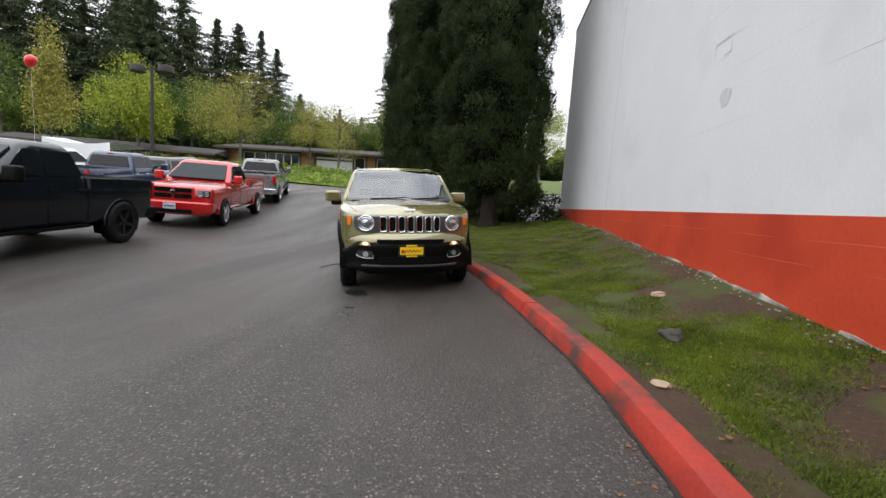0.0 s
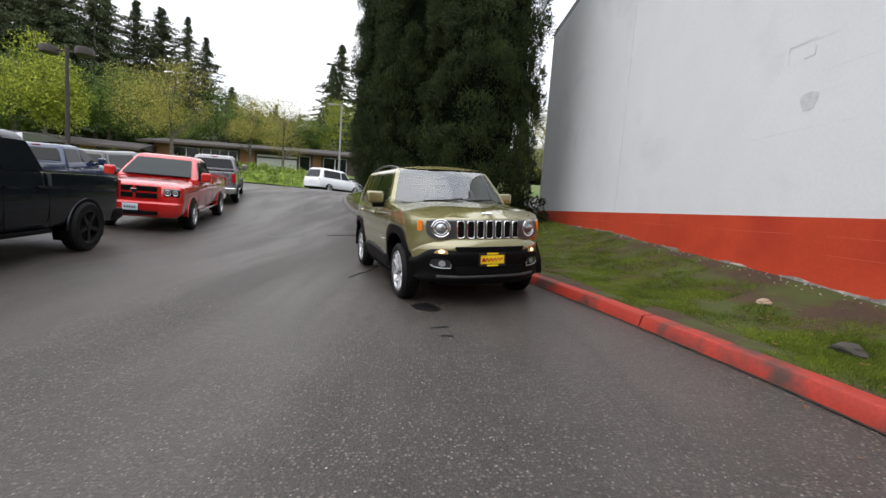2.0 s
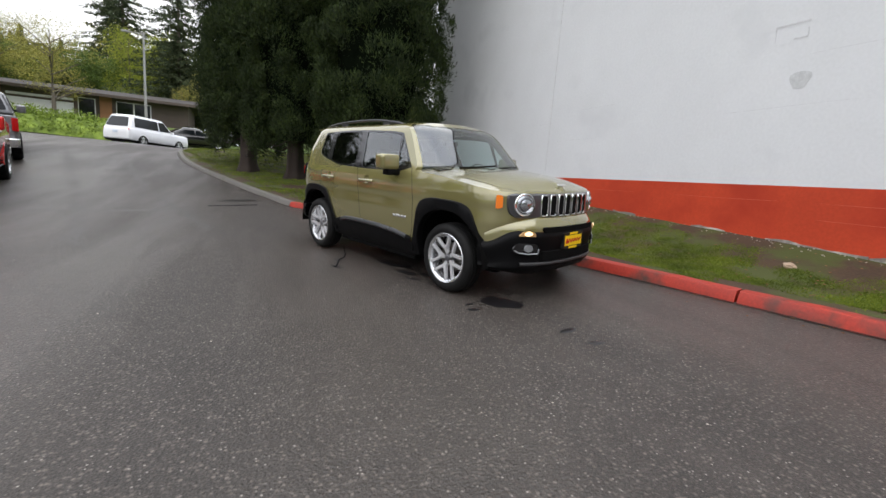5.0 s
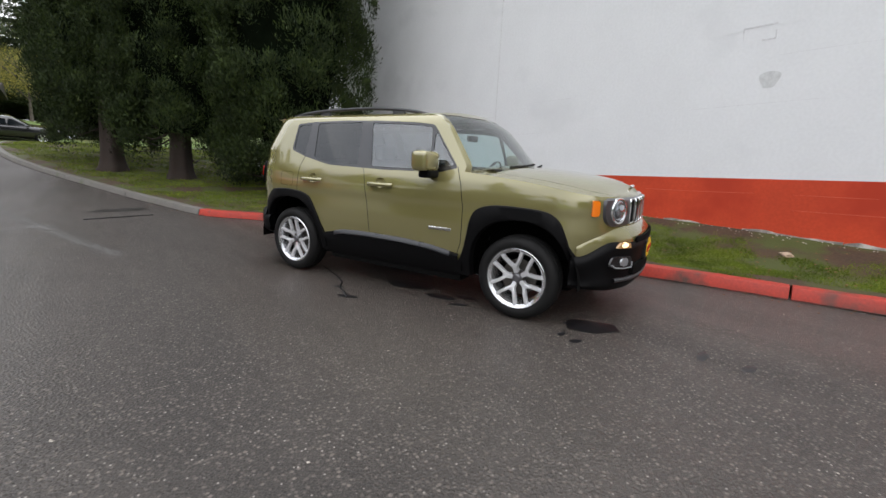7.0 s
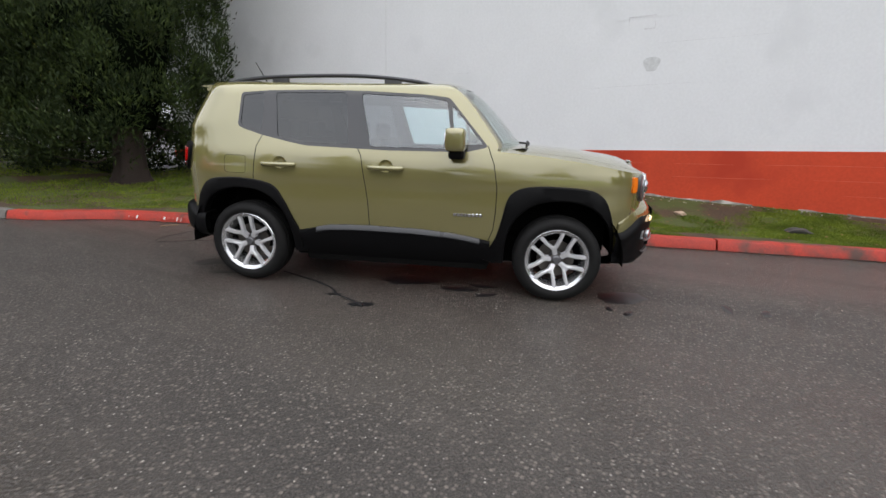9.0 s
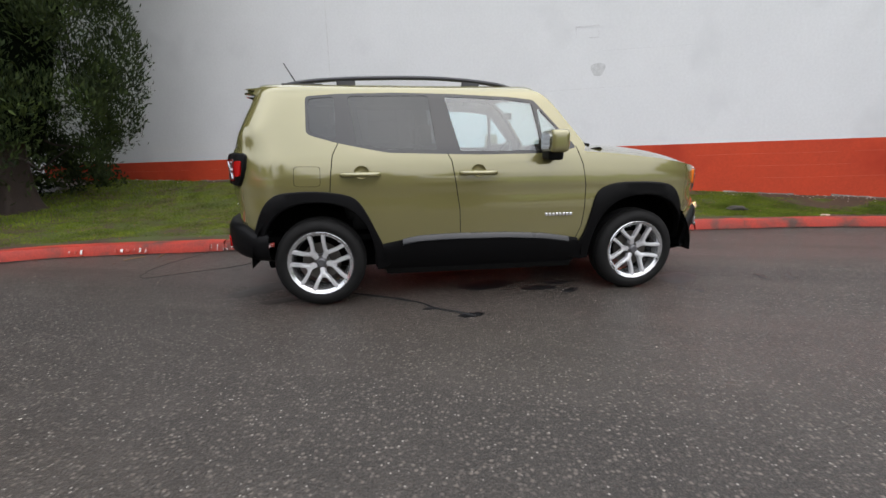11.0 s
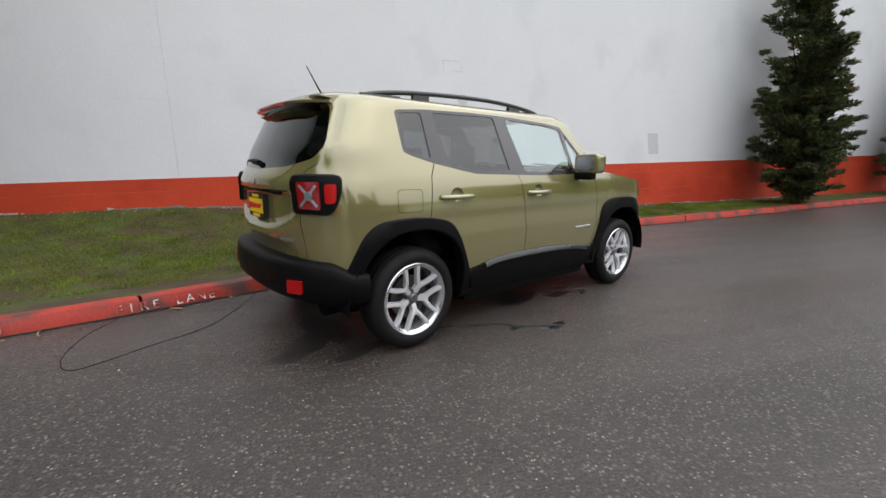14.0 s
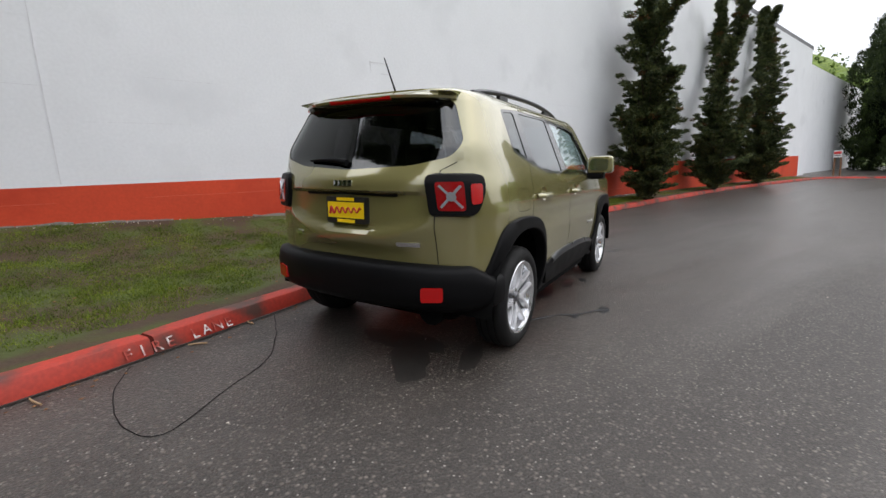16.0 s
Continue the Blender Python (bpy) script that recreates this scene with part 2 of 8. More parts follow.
# ---------- ground ----------
ROAD_RISE = [(-400, -1.6), (-60, -0.35), (-26, -0.2), (0, 0.0), (5, 0.14), (10, 0.285), (13, 0.42), (16, 0.66), (20, 1.08), (24, 1.52), (28, 1.95), (30, 2.06), (33, 1.95), (37, 1.9), (40, 2.3), (46, 3.3), (56, 4.6), (70, 5.6), (120, 8), (400, 16)]
WALL_X = 2.924


def rise(y):
    return (lerp_list(ROAD_RISE, y - 1.5) + 2 * lerp_list(ROAD_RISE, y) + lerp_list(ROAD_RISE, y + 1.5)) / 4


def across(x):
    if x < -9:
        return 0.0456 * -9 + 0.007 * 42.25 + max(-0.03 * (x + 9), 0) * 0.6
    if x > 3:
        return 0.0456 * 3 + 0.007 * 30.25 + 0.01 * (x - 3)
    return 0.0456 * x + 0.007 * (x + 2.5) ** 2


def road_z(x, y):
    return -0.24 + across(x) + rise(y)


# the kerb's foot, from the far bend to the drive's mouth
KERB_CTRL = [(-9.0, -31.5), (-5.0, -30.6), (-1.1, -28.3), (0.96, -25.2), (1.54, -20.1), (1.85, -11.2), (1.69, -5.3), (1.42, -0.55), (1.30, 1.0), (1.15, 2.3), (0.93, 3.3), (0.56, 4.8),
             (0.05, 6.5), (-0.64, 8.4), (-1.13, 9.65), (-1.75, 11.25), (-2.5, 12.2), (-2.95, 13.6), (-3.5, 15.2), (-4.2, 17.2), (-5.0, 19.3), (-5.8, 21.7), (-6.35, 24.2), (-6.6, 26.4), (-6.3, 28.2), (-5.2, 29.5), (-3.0, 30.2), (6.0, 31.0), (30, 31.5)]
KERB = smooth_curve(KERB_CTRL, 700)
KERB_H, KERB_W = 0.120, 0.142
KERB_RED_END = 12.3
k_dir = np.gradient(KERB, axis=0)
k_dir /= np.linalg.norm(k_dir, axis=1)[:, None]
K_RIGHT = np.stack([k_dir[:, 1], -k_dir[:, 0]], 1)
WALL_FOOT = [(-60, -0.25), (-27, -0.08), (-10, 0.06), (0, 0.18), (3, 0.35), (5, 0.47), (7.5, 0.58), (10.5, 0.72), (14, 0.75), (20, 1.0)]


def lawn_z(x, y):
    """The lawn between kerb and wall: flat behind the kerb, rising towards the wall."""
    kx = float(np.interp(y, KERB[60:560, 1], KERB[60:560, 0]))
    low = road_z(kx, y) + KERB_H - 0.01
    if y < 15.5:
        s = min(max((x - kx - KERB_W) / max(0.3, WALL_X - kx - KERB_W), 0), 1)
        return low + (lerp_list(WALL_FOOT, y) - low) * s ** 2.2
    return low + 0.25 * (1 - math.exp(-max(0, x - kx) * 0.35))


def asphalt_mat():
    m, nt, b = node_mat("wet_worn_asphalt")
    N, L = nt.nodes, nt.links
    co = N.new("ShaderNodeTexCoord")

    def noise_tex(scale, detail=4, rough=0.55):
        n = N.new("ShaderNodeTexNoise")
        n.inputs["Scale"].default_value, n.inputs["Detail"].default_value, n.inputs["Roughness"].default_value = scale, detail, rough
        L.new(co.outputs["Object"], n.inputs["Vector"])
        return n.outputs["Fac"]

    def ramp(src, lo, hi, a=0.0, c=1.0):
        r = N.new("ShaderNodeMapRange")
        r.inputs["From Min"].default_value, r.inputs["From Max"].default_value = lo, hi
        r.inputs["To Min"].default_value, r.inputs["To Max"].default_value = a, c
        L.new(src, r.inputs["Value"])
        return r.outputs[0]

    def mix(fac, c1, c2, mode="MIX"):
        x = N.new("ShaderNodeMixRGB")
        x.blend_type = mode
        for key, v in (("Fac", fac), ("Color1", c1), ("Color2", c2)):
            if isinstance(v, (tuple, float)):
                x.inputs[key].default_value = v
            else:
                L.new(v, x.inputs[key])
        return x.outputs["Color"]

    vor = N.new("ShaderNodeTexVoronoi")
    vor.inputs["Scale"].default_value = 58
    L.new(co.outputs["Object"], vor.inputs["Vector"])
    big_vor = N.new("ShaderNodeTexVoronoi")
    big_vor.inputs["Scale"].default_value = 44
    L.new(co.outputs["Object"], big_vor.inputs["Vector"])
    tone = mix(ramp(noise_tex(0.5, 6), 0.35, 0.68), (0.028, 0.0242, 0.0212, 1), (0.044, 0.038, 0.0333, 1))
    tone = mix(ramp(noise_tex(2.2, 6), 0.42, 0.72, 0, 0.55), tone, (0.060, 0.052, 0.0455, 1))
    tone = mix(ramp(noise_tex(13, 5, 0.7), 0.50, 0.72, 0, 0.6), tone, (0.020, 0.0178, 0.016, 1))
    # wheel tracks and drag marks along the drive
    tm = N.new("ShaderNodeMapping")
    tm.inputs["Rotation"].default_value = (0, 0, radians(-16))
    tm.inputs["Scale"].default_value = (0.85, 0.10, 1)
    L.new(co.outputs["Object"], tm.inputs["Vector"])
    tn = N.new("ShaderNodeTexNoise")
    tn.inputs["Scale"].default_value, tn.inputs["Detail"].default_value = 1.0, 3
    L.new(tm.outputs["Vector"], tn.inputs["Vector"])
    tone = mix(ramp(tn.outputs["Fac"], 0.50, 0.70, 0, 0.45), tone, (0.013, 0.0125, 0.012, 1))
    tone = mix(ramp(tn.outputs["Fac"], 0.46, 0.30, 0, 0.45), tone, (0.067, 0.059, 0.0515, 1))
    grit = mix(ramp(noise_tex(120, 4, 0.8), 0.47, 0.70, 0, 0.75), tone, (0.118, 0.101, 0.087, 1))
    sep = N.new("ShaderNodeSeparateColor")
    L.new(vor.outputs["Color"], sep.inputs["Color"])
    pick = ramp(sep.outputs[0], 0.88, 0.97)
    near = ramp(vor.outputs["Distance"], 0.36, 0.18)
    mul = N.new("ShaderNodeMath")
    mul.operation = "MULTIPLY"
    L.new(pick, mul.inputs[0])
    L.new(near, mul.inputs[1])
    sep2 = N.new("ShaderNodeSeparateColor")
    L.new(big_vor.outputs["Color"], sep2.inputs["Color"])
    pick2 = ramp(sep2.outputs[1], 0.35, 1.0)
    near2 = ramp(big_vor.outputs["Distance"], 0.50, 0.20)
    mul2 = N.new("ShaderNodeMath")
    mul2.operation = "MULTIPLY"
    L.new(pick2, mul2.inputs[0])
    L.new(near2, mul2.inputs[1])
    stones = mix(mul2.outputs[0], grit, (0.150, 0.129, 0.110, 1))
    stones = mix(mul.outputs[0], stones, (0.30, 0.275, 0.245, 1))
    b.inputs["Specular IOR Level"].default_value = 0.4
    gain = N.new("ShaderNodeVectorMath")
    gain.operation = "SCALE"
    gain.inputs["Scale"].default_value = 1.06
    L.new(stones, gain.inputs[0])
    L.new(gain.outputs["Vector"], b.inputs["Base Color"])
    wet = ramp(tn.outputs["Fac"], 0.40, 0.62)
    fine = ramp(noise_tex(90, 3), 0.3, 0.7, -0.08, 0.08)
    rg = N.new("ShaderNodeMath")
    rg.operation = "ADD"
    pos = N.new("ShaderNodeSeparateXYZ")
    L.new(co.outputs["Object"], pos.inputs[0])
    film = N.new("ShaderNodeMath")
    film.operation = "MULTIPLY"
    L.new(ramp(pos.outputs["Y"], 3.0, -3.0, 0.0, 1.0), film.inputs[0])
    L.new(ramp(tn.outputs["Fac"], 0.44, 0.60, 0.15, 1.0), film.inputs[1])
    dry = N.new("ShaderNodeMath")
    dry.operation = "MULTIPLY_ADD"
    L.new(film.outputs[0], dry.inputs[0])
    dry.inputs[1].default_value = -0.22
    L.new(ramp(wet, 0, 1, 0.34, 0.60), dry.inputs[2])
    L.new(dry.outputs[0], rg.inputs[0])
    L.new(fine, rg.inputs[1])
    L.new(rg.outputs[0], b.inputs["Roughness"])
    bp = N.new("ShaderNodeBump")
    bp.inputs["Strength"].default_value, bp.inputs["Distance"].default_value = 0.7, 0.0040
    hm = N.new("ShaderNodeMath")
    hm.operation = "ADD"
    L.new(ramp(vor.outputs["Distance"], 0, 0.6, 1, 0), hm.inputs[0])
    L.new(noise_tex(110, 4), hm.inputs[1])
    L.new(hm.outputs[0], bp.inputs["Height"])
    L.new(bp.outputs["Normal"], b.inputs["Normal"])
    return m


ASPHALT = asphalt_mat()
SOIL = mat("lawn_soil", (0.052, 0.030, 0.015), 0.95, 0, 3.0, 0.45, 40, 0.02, 30, second=(0.052, 0.064, 0.011), second_at=0.50)
FAR_GRASS = mat("far_grass", (0.085, 0.13, 0.022), 0.95, 0, 0.6, 0.3, 14, 0.03, 10, second=(0.11, 0.12, 0.035), second_at=0.58)


def axis_steps(stops):
    """Grid lines: stops of (from, to, step)."""
    out = []
    for a, b, s in stops:
        out += list(np.arange(a, b, s))
    return out + [stops[-1][1]]


def sheet(name, xs, ys, zf, material, label, skip=None):
    V = [(x, y, zf(x, y)) for y in ys for x in xs]
    n = len(xs)
    F = [(j * n + i, j * n + i + 1, (j + 1) * n + i + 1, (j + 1) * n + i) for j in range(len(ys) - 1) for i in range(n - 1)
         if not (skip and skip((xs[i] + xs[i + 1]) / 2, (ys[j] + ys[j + 1]) / 2))]
    ob = new(name, raw_mesh(name, V, F, material, True))
    return tagged(ob, label, "ground", kind="structure")


sheet("road", axis_steps([(-24, -12, 1.0), (-12, 4, 0.4), (4, 30, 2.0)]), axis_steps([(-60, -20, 2.5), (-20, -4, 1.0), (-4, 16, 0.4), (16, 36, 0.6)]),
      lambda x, y: road_z(x, y), ASPHALT, "dark damp asphalt road with pale worn stone specks")
sheet("ground", axis_steps([(-600, -80, 60), (-80, -24, 8), (-24, 30, 3), (30, 120, 10), (120, 600, 60)]), axis_steps([(-500, -60, 55), (-60, -20, 5), (-20, 30, 2.5), (30, 60, 1.5), (60, 120, 10), (120, 700, 70)]),
      lambda x, y: road_z(x, y) - (0.12 if y < 36 else 0.02), FAR_GRASS, "grassy ground reaching to the horizon")


# ---------- lawns ----------
def lawn_strip(name, ya, yb, label, step=0.35):
    rows, kerb_y = [], KERB[60:560, 1]
    for y in np.arange(ya, yb + 1e-6, step):
        kx = float(np.interp(y, kerb_y, KERB[60:560, 0])) + KERB_W * 0.9
        end = WALL_X + 0.05 if y < 17.4 else 26.0
        row = []
        for s in np.linspace(0, 1, 18):
            x = kx + (end - kx) * (s if y < 17.4 else s ** 2)
            bump = 0.018 * (noise.noise((x * 1.3, y * 1.3, 0)) + 0.6 * noise.noise((x * 4, y * 4, 3))) * min(1, s * 6)
            row.append((x, float(y), lawn_z(x, y) + bump))
        rows.append(row)
    ob = obj(name, grid_bm(rows), SOIL)
    for p in ob.data.polygons:
        p.use_smooth = True
    return tagged(ob, label, "lawn", kind="structure")


lawn_strip("lawn", -25.0, 28.0, "patchy mossy lawn bank with bare brown soil between kerb and wall")


def west_z(x, y):
    return road_z(x, y) + 0.10 + 0.03 * noise.noise((x * 0.7, y * 0.7, 5))


sheet("verge", axis_steps([(-60, -16, 4), (-16, -9.6, 0.8)]), axis_steps([(-12, 9, 1.0)]), west_z, FAR_GRASS, "grass verge behind the row of parked vehicles")


# ---------- kerb ----------
KERB_RED = mat("weathered_red_kerb_paint", (0.36, 0.029, 0.014), 0.62, 0, 4.0, 0.30, 45, 0.004, 60, second=(0.075, 0.034, 0.025), second_at=0.55)
KERB_GREY = mat("weathered_kerb_concrete", (0.13, 0.122, 0.11), 0.8, 0, 4.0, 0.25, 50, 0.004, 60, second=(0.09, 0.10, 0.06), second_at=0.62)


def kerb_piece(i0, i1, material, parent):
    """One cast length of kerb with a rounded top edge and small chips."""
    rows = []
    for i in range(i0, i1 + 1):
        (x, y), (rx, ry) = KERB[i], K_RIGHT[i]
        z = road_z(x, y)
        gap = 0.006 if i in (i0, i1) else 0
        chip = 0.006 * noise.noise((x * 5, y * 5, 0))
        push = 0.012 * ((i == i0) - (i == i1))
        row = []
        for off, h in ((-0.050, -0.10), (-0.044, 0.01), (-0.016, KERB_H - 0.022), (-0.008, KERB_H - 0.007), (0.008, KERB_H), (KERB_W - 0.02, KERB_H + 0.004), (KERB_W, KERB_H - 0.015), (KERB_W, -0.10)):
            row.append((x + k_dir[i][0] * push + rx * (off + chip * (h > 0.05)), y + k_dir[i][1] * push + ry * (off + chip), z + h - gap + chip * 0.7 * (h > 0.05)))
        rows.append(row)
    bm = grid_bm(rows)
    for end in (bm.verts[:8], bm.verts[-8:]):
        bm.verts.ensure_lookup_table()
    bm.verts.ensure_lookup_table()
    n = len(bm.verts)
    for ids in (range(8), range(n - 8, n)):
        try:
            bm.faces.new([bm.verts[k] for k in ids])
        except ValueError:
            pass
    bmesh.ops.recalc_face_normals(bm, faces=bm.faces[:])
    return part("kerb_stone", bm, material, parent, smooth=28)


red_kerb = thing("red_kerb", Matrix(), "red painted concrete kerb, chipped and dirty, along the lawn", "kerb", kind="structure")
grey_kerb = thing("grey_kerb", Matrix(), "bare weathered concrete kerb round the lawn", "kerb", kind="structure")
kerb_len = np.r_[0, np.cumsum(np.linalg.norm(np.diff(KERB, axis=0), axis=1))]
first_red = int(np.argmin(np.abs(KERB[:, 1] - KERB_RED_END) + 100 * (KERB[:, 0] > 0)))
# joints in the kerb: every three metres, one of them at the open joint behind the car
joint_at = float(np.interp(9.66, KERB[60:560, 1], kerb_len[60:560]))
cuts = [0] + [int(np.argmin(np.abs(kerb_len - s))) for s in np.arange(joint_at - 3.05 * 15, kerb_len[-1], 3.05) if 1 < s < kerb_len[-1] - 1] + [len(KERB) - 1]
cuts = sorted(set([c for c in cuts if abs(c - first_red) > 8] + [first_red]))
for a, b in zip(cuts, cuts[1:]):
    kerb_piece(a, b, KERB_RED if b <= first_red else KERB_GREY, red_kerb if b <= first_red else grey_kerb)

# the shadow line at the kerb's foot, painted as a thin dark strip in the gutter
rows = []
for i in range(80, 560):
    (x, y), (rx, ry) = KERB[i], K_RIGHT[i]
    w = 0.012 + 0.03 * abs(noise.noise((x * 2.2, y * 2.2, 1)))
    rows.append([(x - rx * (0.050 + w * s), y - ry * (0.050 + w * s), road_z(x, y) + (0.007 if s == 0 else 0.004)) for s in (-0.3, 0, 1)])
gutter = obj("kerb_foot_shade", grid_bm(rows), mat("dark_kerb_foot_shade", (0.030, 0.023, 0.018), 0.9, 0, 6, 0.4, 60, 0.004, 60), smooth=60)
tagged(gutter, "dark strip painting the shadow line along the foot of the kerb", "dirt", kind="stuff")

# ---------- the painted block wall ----------
def wall_mat(name, col, second, at, bump=0.003):
    return mat(name, col, 0.75, 0, 1.2, 0.05, 25, bump, 35, second=second, second_at=at, rough_var=0.05)


WALL_WHITE = wall_mat("white_painted_block", (0.70, 0.71, 0.73), (0.64, 0.65, 0.67), 0.62)
WALL_RED = mat("red_painted_block", (0.52, 0.060, 0.024), 0.7, 0, 1.5, 0.14, 30, 0.003, 35, second=(0.42, 0.042, 0.018), second_at=0.55, spec=0.22)
FOOTING = mat("flaked_footing", (0.20, 0.185, 0.17), 0.9, 0, 6, 0.35, 40, 0.01, 40, second=(0.52, 0.50, 0.47), second_at=0.58)
BAND_Z, ROOF_Z, WALL_END = 1.172, 7.955, 17.5
RED_END = -26.6
COURSE, BLOCK = 0.203, 0.406


def wall_box(name, ya, yb, za, zb, x0, material, label, bm=None):
    return tagged(obj(name, box_bm(0.3, yb - ya, zb - za, (x0 + 0.15, (ya + yb) / 2, (za + zb) / 2)), material, smooth=0), label, "wall", kind="structure")


wall_box("wall_east", -28.2, WALL_END, BAND_Z, ROOF_Z, WALL_X, WALL_WHITE, "tall white painted concrete block wall")
wall_box("wall_east_base", RED_END, WALL_END, -0.9, BAND_Z, WALL_X - 0.004, WALL_RED, "red painted lower band of the block wall")
wall_box("wall_east_far_base", -28.2, RED_END, -1.2, BAND_Z, WALL_X, WALL_WHITE, "white painted lower wall past the end of the red band")
tagged(obj("wall_north", box_bm(24, 0.3, 9.0, (WALL_X + 12.3, WALL_END - 0.15, 3.4)), WALL_WHITE, smooth=0), "white end wall of the block building", "wall", kind="structure")
tagged(obj("wall_low_south", box_bm(0.3, 26, 8.6, (WALL_X + 0.75, -41.2, 3.25)), WALL_WHITE, smooth=0), "lower white wall continuing past the red band", "wall", kind="structure")
tagged(obj("roof", box_bm(24.5, 46.0, 0.25, (WALL_X + 12.25, -5.4, ROOF_Z + 0.10), 0.02), mat("roof_flashing", (0.16, 0.16, 0.17), 0.6), smooth=0), "flat roof with thin grey metal edge", "roof", kind="structure")

# ---------- trees ----------
def leaf_mat(name, col, col2, rough=0.75, dark=0.0):
    m, nt, b = node_mat(name)
    N, L = nt.nodes, nt.links
    geo = N.new("ShaderNodeNewGeometry")
    ramp = N.new("ShaderNodeValToRGB")
    ramp.color_ramp.elements[0].color, ramp.color_ramp.elements[1].color = (*col, 1), (*col2, 1)
    ramp.color_ramp.elements[0].position = dark
    L.new(geo.outputs["Random Per Island"], ramp.inputs["Fac"])
    co, n, mx = N.new("ShaderNodeTexCoord"), N.new("ShaderNodeTexNoise"), N.new("ShaderNodeMixRGB")
    n.inputs["Scale"].default_value, n.inputs["Detail"].default_value = 2.2, 3
    mx.blend_type = "MULTIPLY"
    mx.inputs["Fac"].default_value = 0.6
    L.new(co.outputs["Object"], n.inputs["Vector"])
    L.new(ramp.outputs["Color"], mx.inputs["Color1"])
    r2 = N.new("ShaderNodeValToRGB")
    r2.color_ramp.elements[0].position, r2.color_ramp.elements[1].position = 0.35, 0.65
    r2.color_ramp.elements[0].color, r2.color_ramp.elements[1].color = (0.40, 0.42, 0.42, 1), (1.5, 1.4, 1.15, 1)
    L.new(n.outputs["Fac"], r2.inputs["Fac"])
    L.new(r2.outputs["Color"], mx.inputs["Color2"])
    L.new(mx.outputs["Color"], b.inputs["Base Color"])
    b.inputs["Roughness"].default_value = rough
    b.inputs["Specular IOR Level"].default_value = 0.25
    return m


BARK = mat("reddish_bark", (0.034, 0.024, 0.019), 0.95, 0, 8, 0.35, 60, 0.02, 40)
GREYBARK = mat("grey_bark", (0.13, 0.11, 0.09), 0.95, 0, 8, 0.3, 60, 0.015, 40)
# near-black colour that stands for shade deep in the conifer crowns
CORE = mat("crown_inner_shade", (0.006, 0.009, 0.005), 1.0, 0, 5, 0.3, 40, spec=0.0)
CEDAR = leaf_mat("dark_conifer_sprays", (0.012, 0.024, 0.006), (0.036, 0.056, 0.011), dark=0.1)
JUNIPER = leaf_mat("juniper_sprays", (0.034, 0.056, 0.024), (0.13, 0.145, 0.055), dark=0.2)
JUNIPER_DRY = leaf_mat("browned_sprays", (0.09, 0.05, 0.02), (0.16, 0.09, 0.03))
FIR = leaf_mat("fir_needles", (0.030, 0.050, 0.026), (0.095, 0.118, 0.056))
SPRING = leaf_mat("spring_leaves", (0.20, 0.26, 0.03), (0.37, 0.41, 0.06))
MIDGREEN = leaf_mat("mid_green_leaves", (0.060, 0.112, 0.022), (0.14, 0.20, 0.04))
OLIVE = leaf_mat("budding_leaves", (0.24, 0.24, 0.06), (0.40, 0.37, 0.10))
HEDGE = leaf_mat("hedge_leaves", (0.12, 0.19, 0.03), (0.25, 0.33, 0.06))


def sprays(rng, centres, radii, per, length, width, droop=0.0, outward=0.5, axis=None, loose=0.5):
    """Leaf sprays: kite-shaped quads scattered in balls round the centres. Returns vertices and faces."""
    c = np.repeat(np.asarray(centres, float), per, axis=0)
    r = np.repeat(np.asarray(radii, float), per)
    n = len(c)
    d = rng.normal(size=(n, 3))
    d /= np.linalg.norm(d, axis=1)[:, None]
    p = c + d * (r * rng.uniform(0.35, 1.0, n) ** 0.6)[:, None]
    way = d * outward + rng.normal(size=(n, 3)) * loose
    if axis is not None:
        ctr = np.array(axis)
        rad = np.stack([p[:, 0] - ctr[0], p[:, 1] - ctr[1], np.zeros(n)], 1)
        rad /= np.linalg.norm(rad, axis=1)[:, None] + 1e-6
        way = way + rad * 0.6
    way[:, 2] -= droop
    way /= np.linalg.norm(way, axis=1)[:, None]
    side = np.cross(way, rng.normal(size=(n, 3)))
    side /= np.linalg.norm(side, axis=1)[:, None] + 1e-6
    ln = (length * rng.uniform(0.6, 1.35, n))[:, None]
    wd = (width * rng.uniform(0.6, 1.3, n))[:, None]
    v = np.stack([p - way * ln * 0.5, p + side * wd * 0.5 + way * ln * 0.05, p + way * ln * 0.5, p - side * wd * 0.5 + way * ln * 0.05], 1).reshape(-1, 3)
    return v, np.arange(4 * n).reshape(-1, 4)


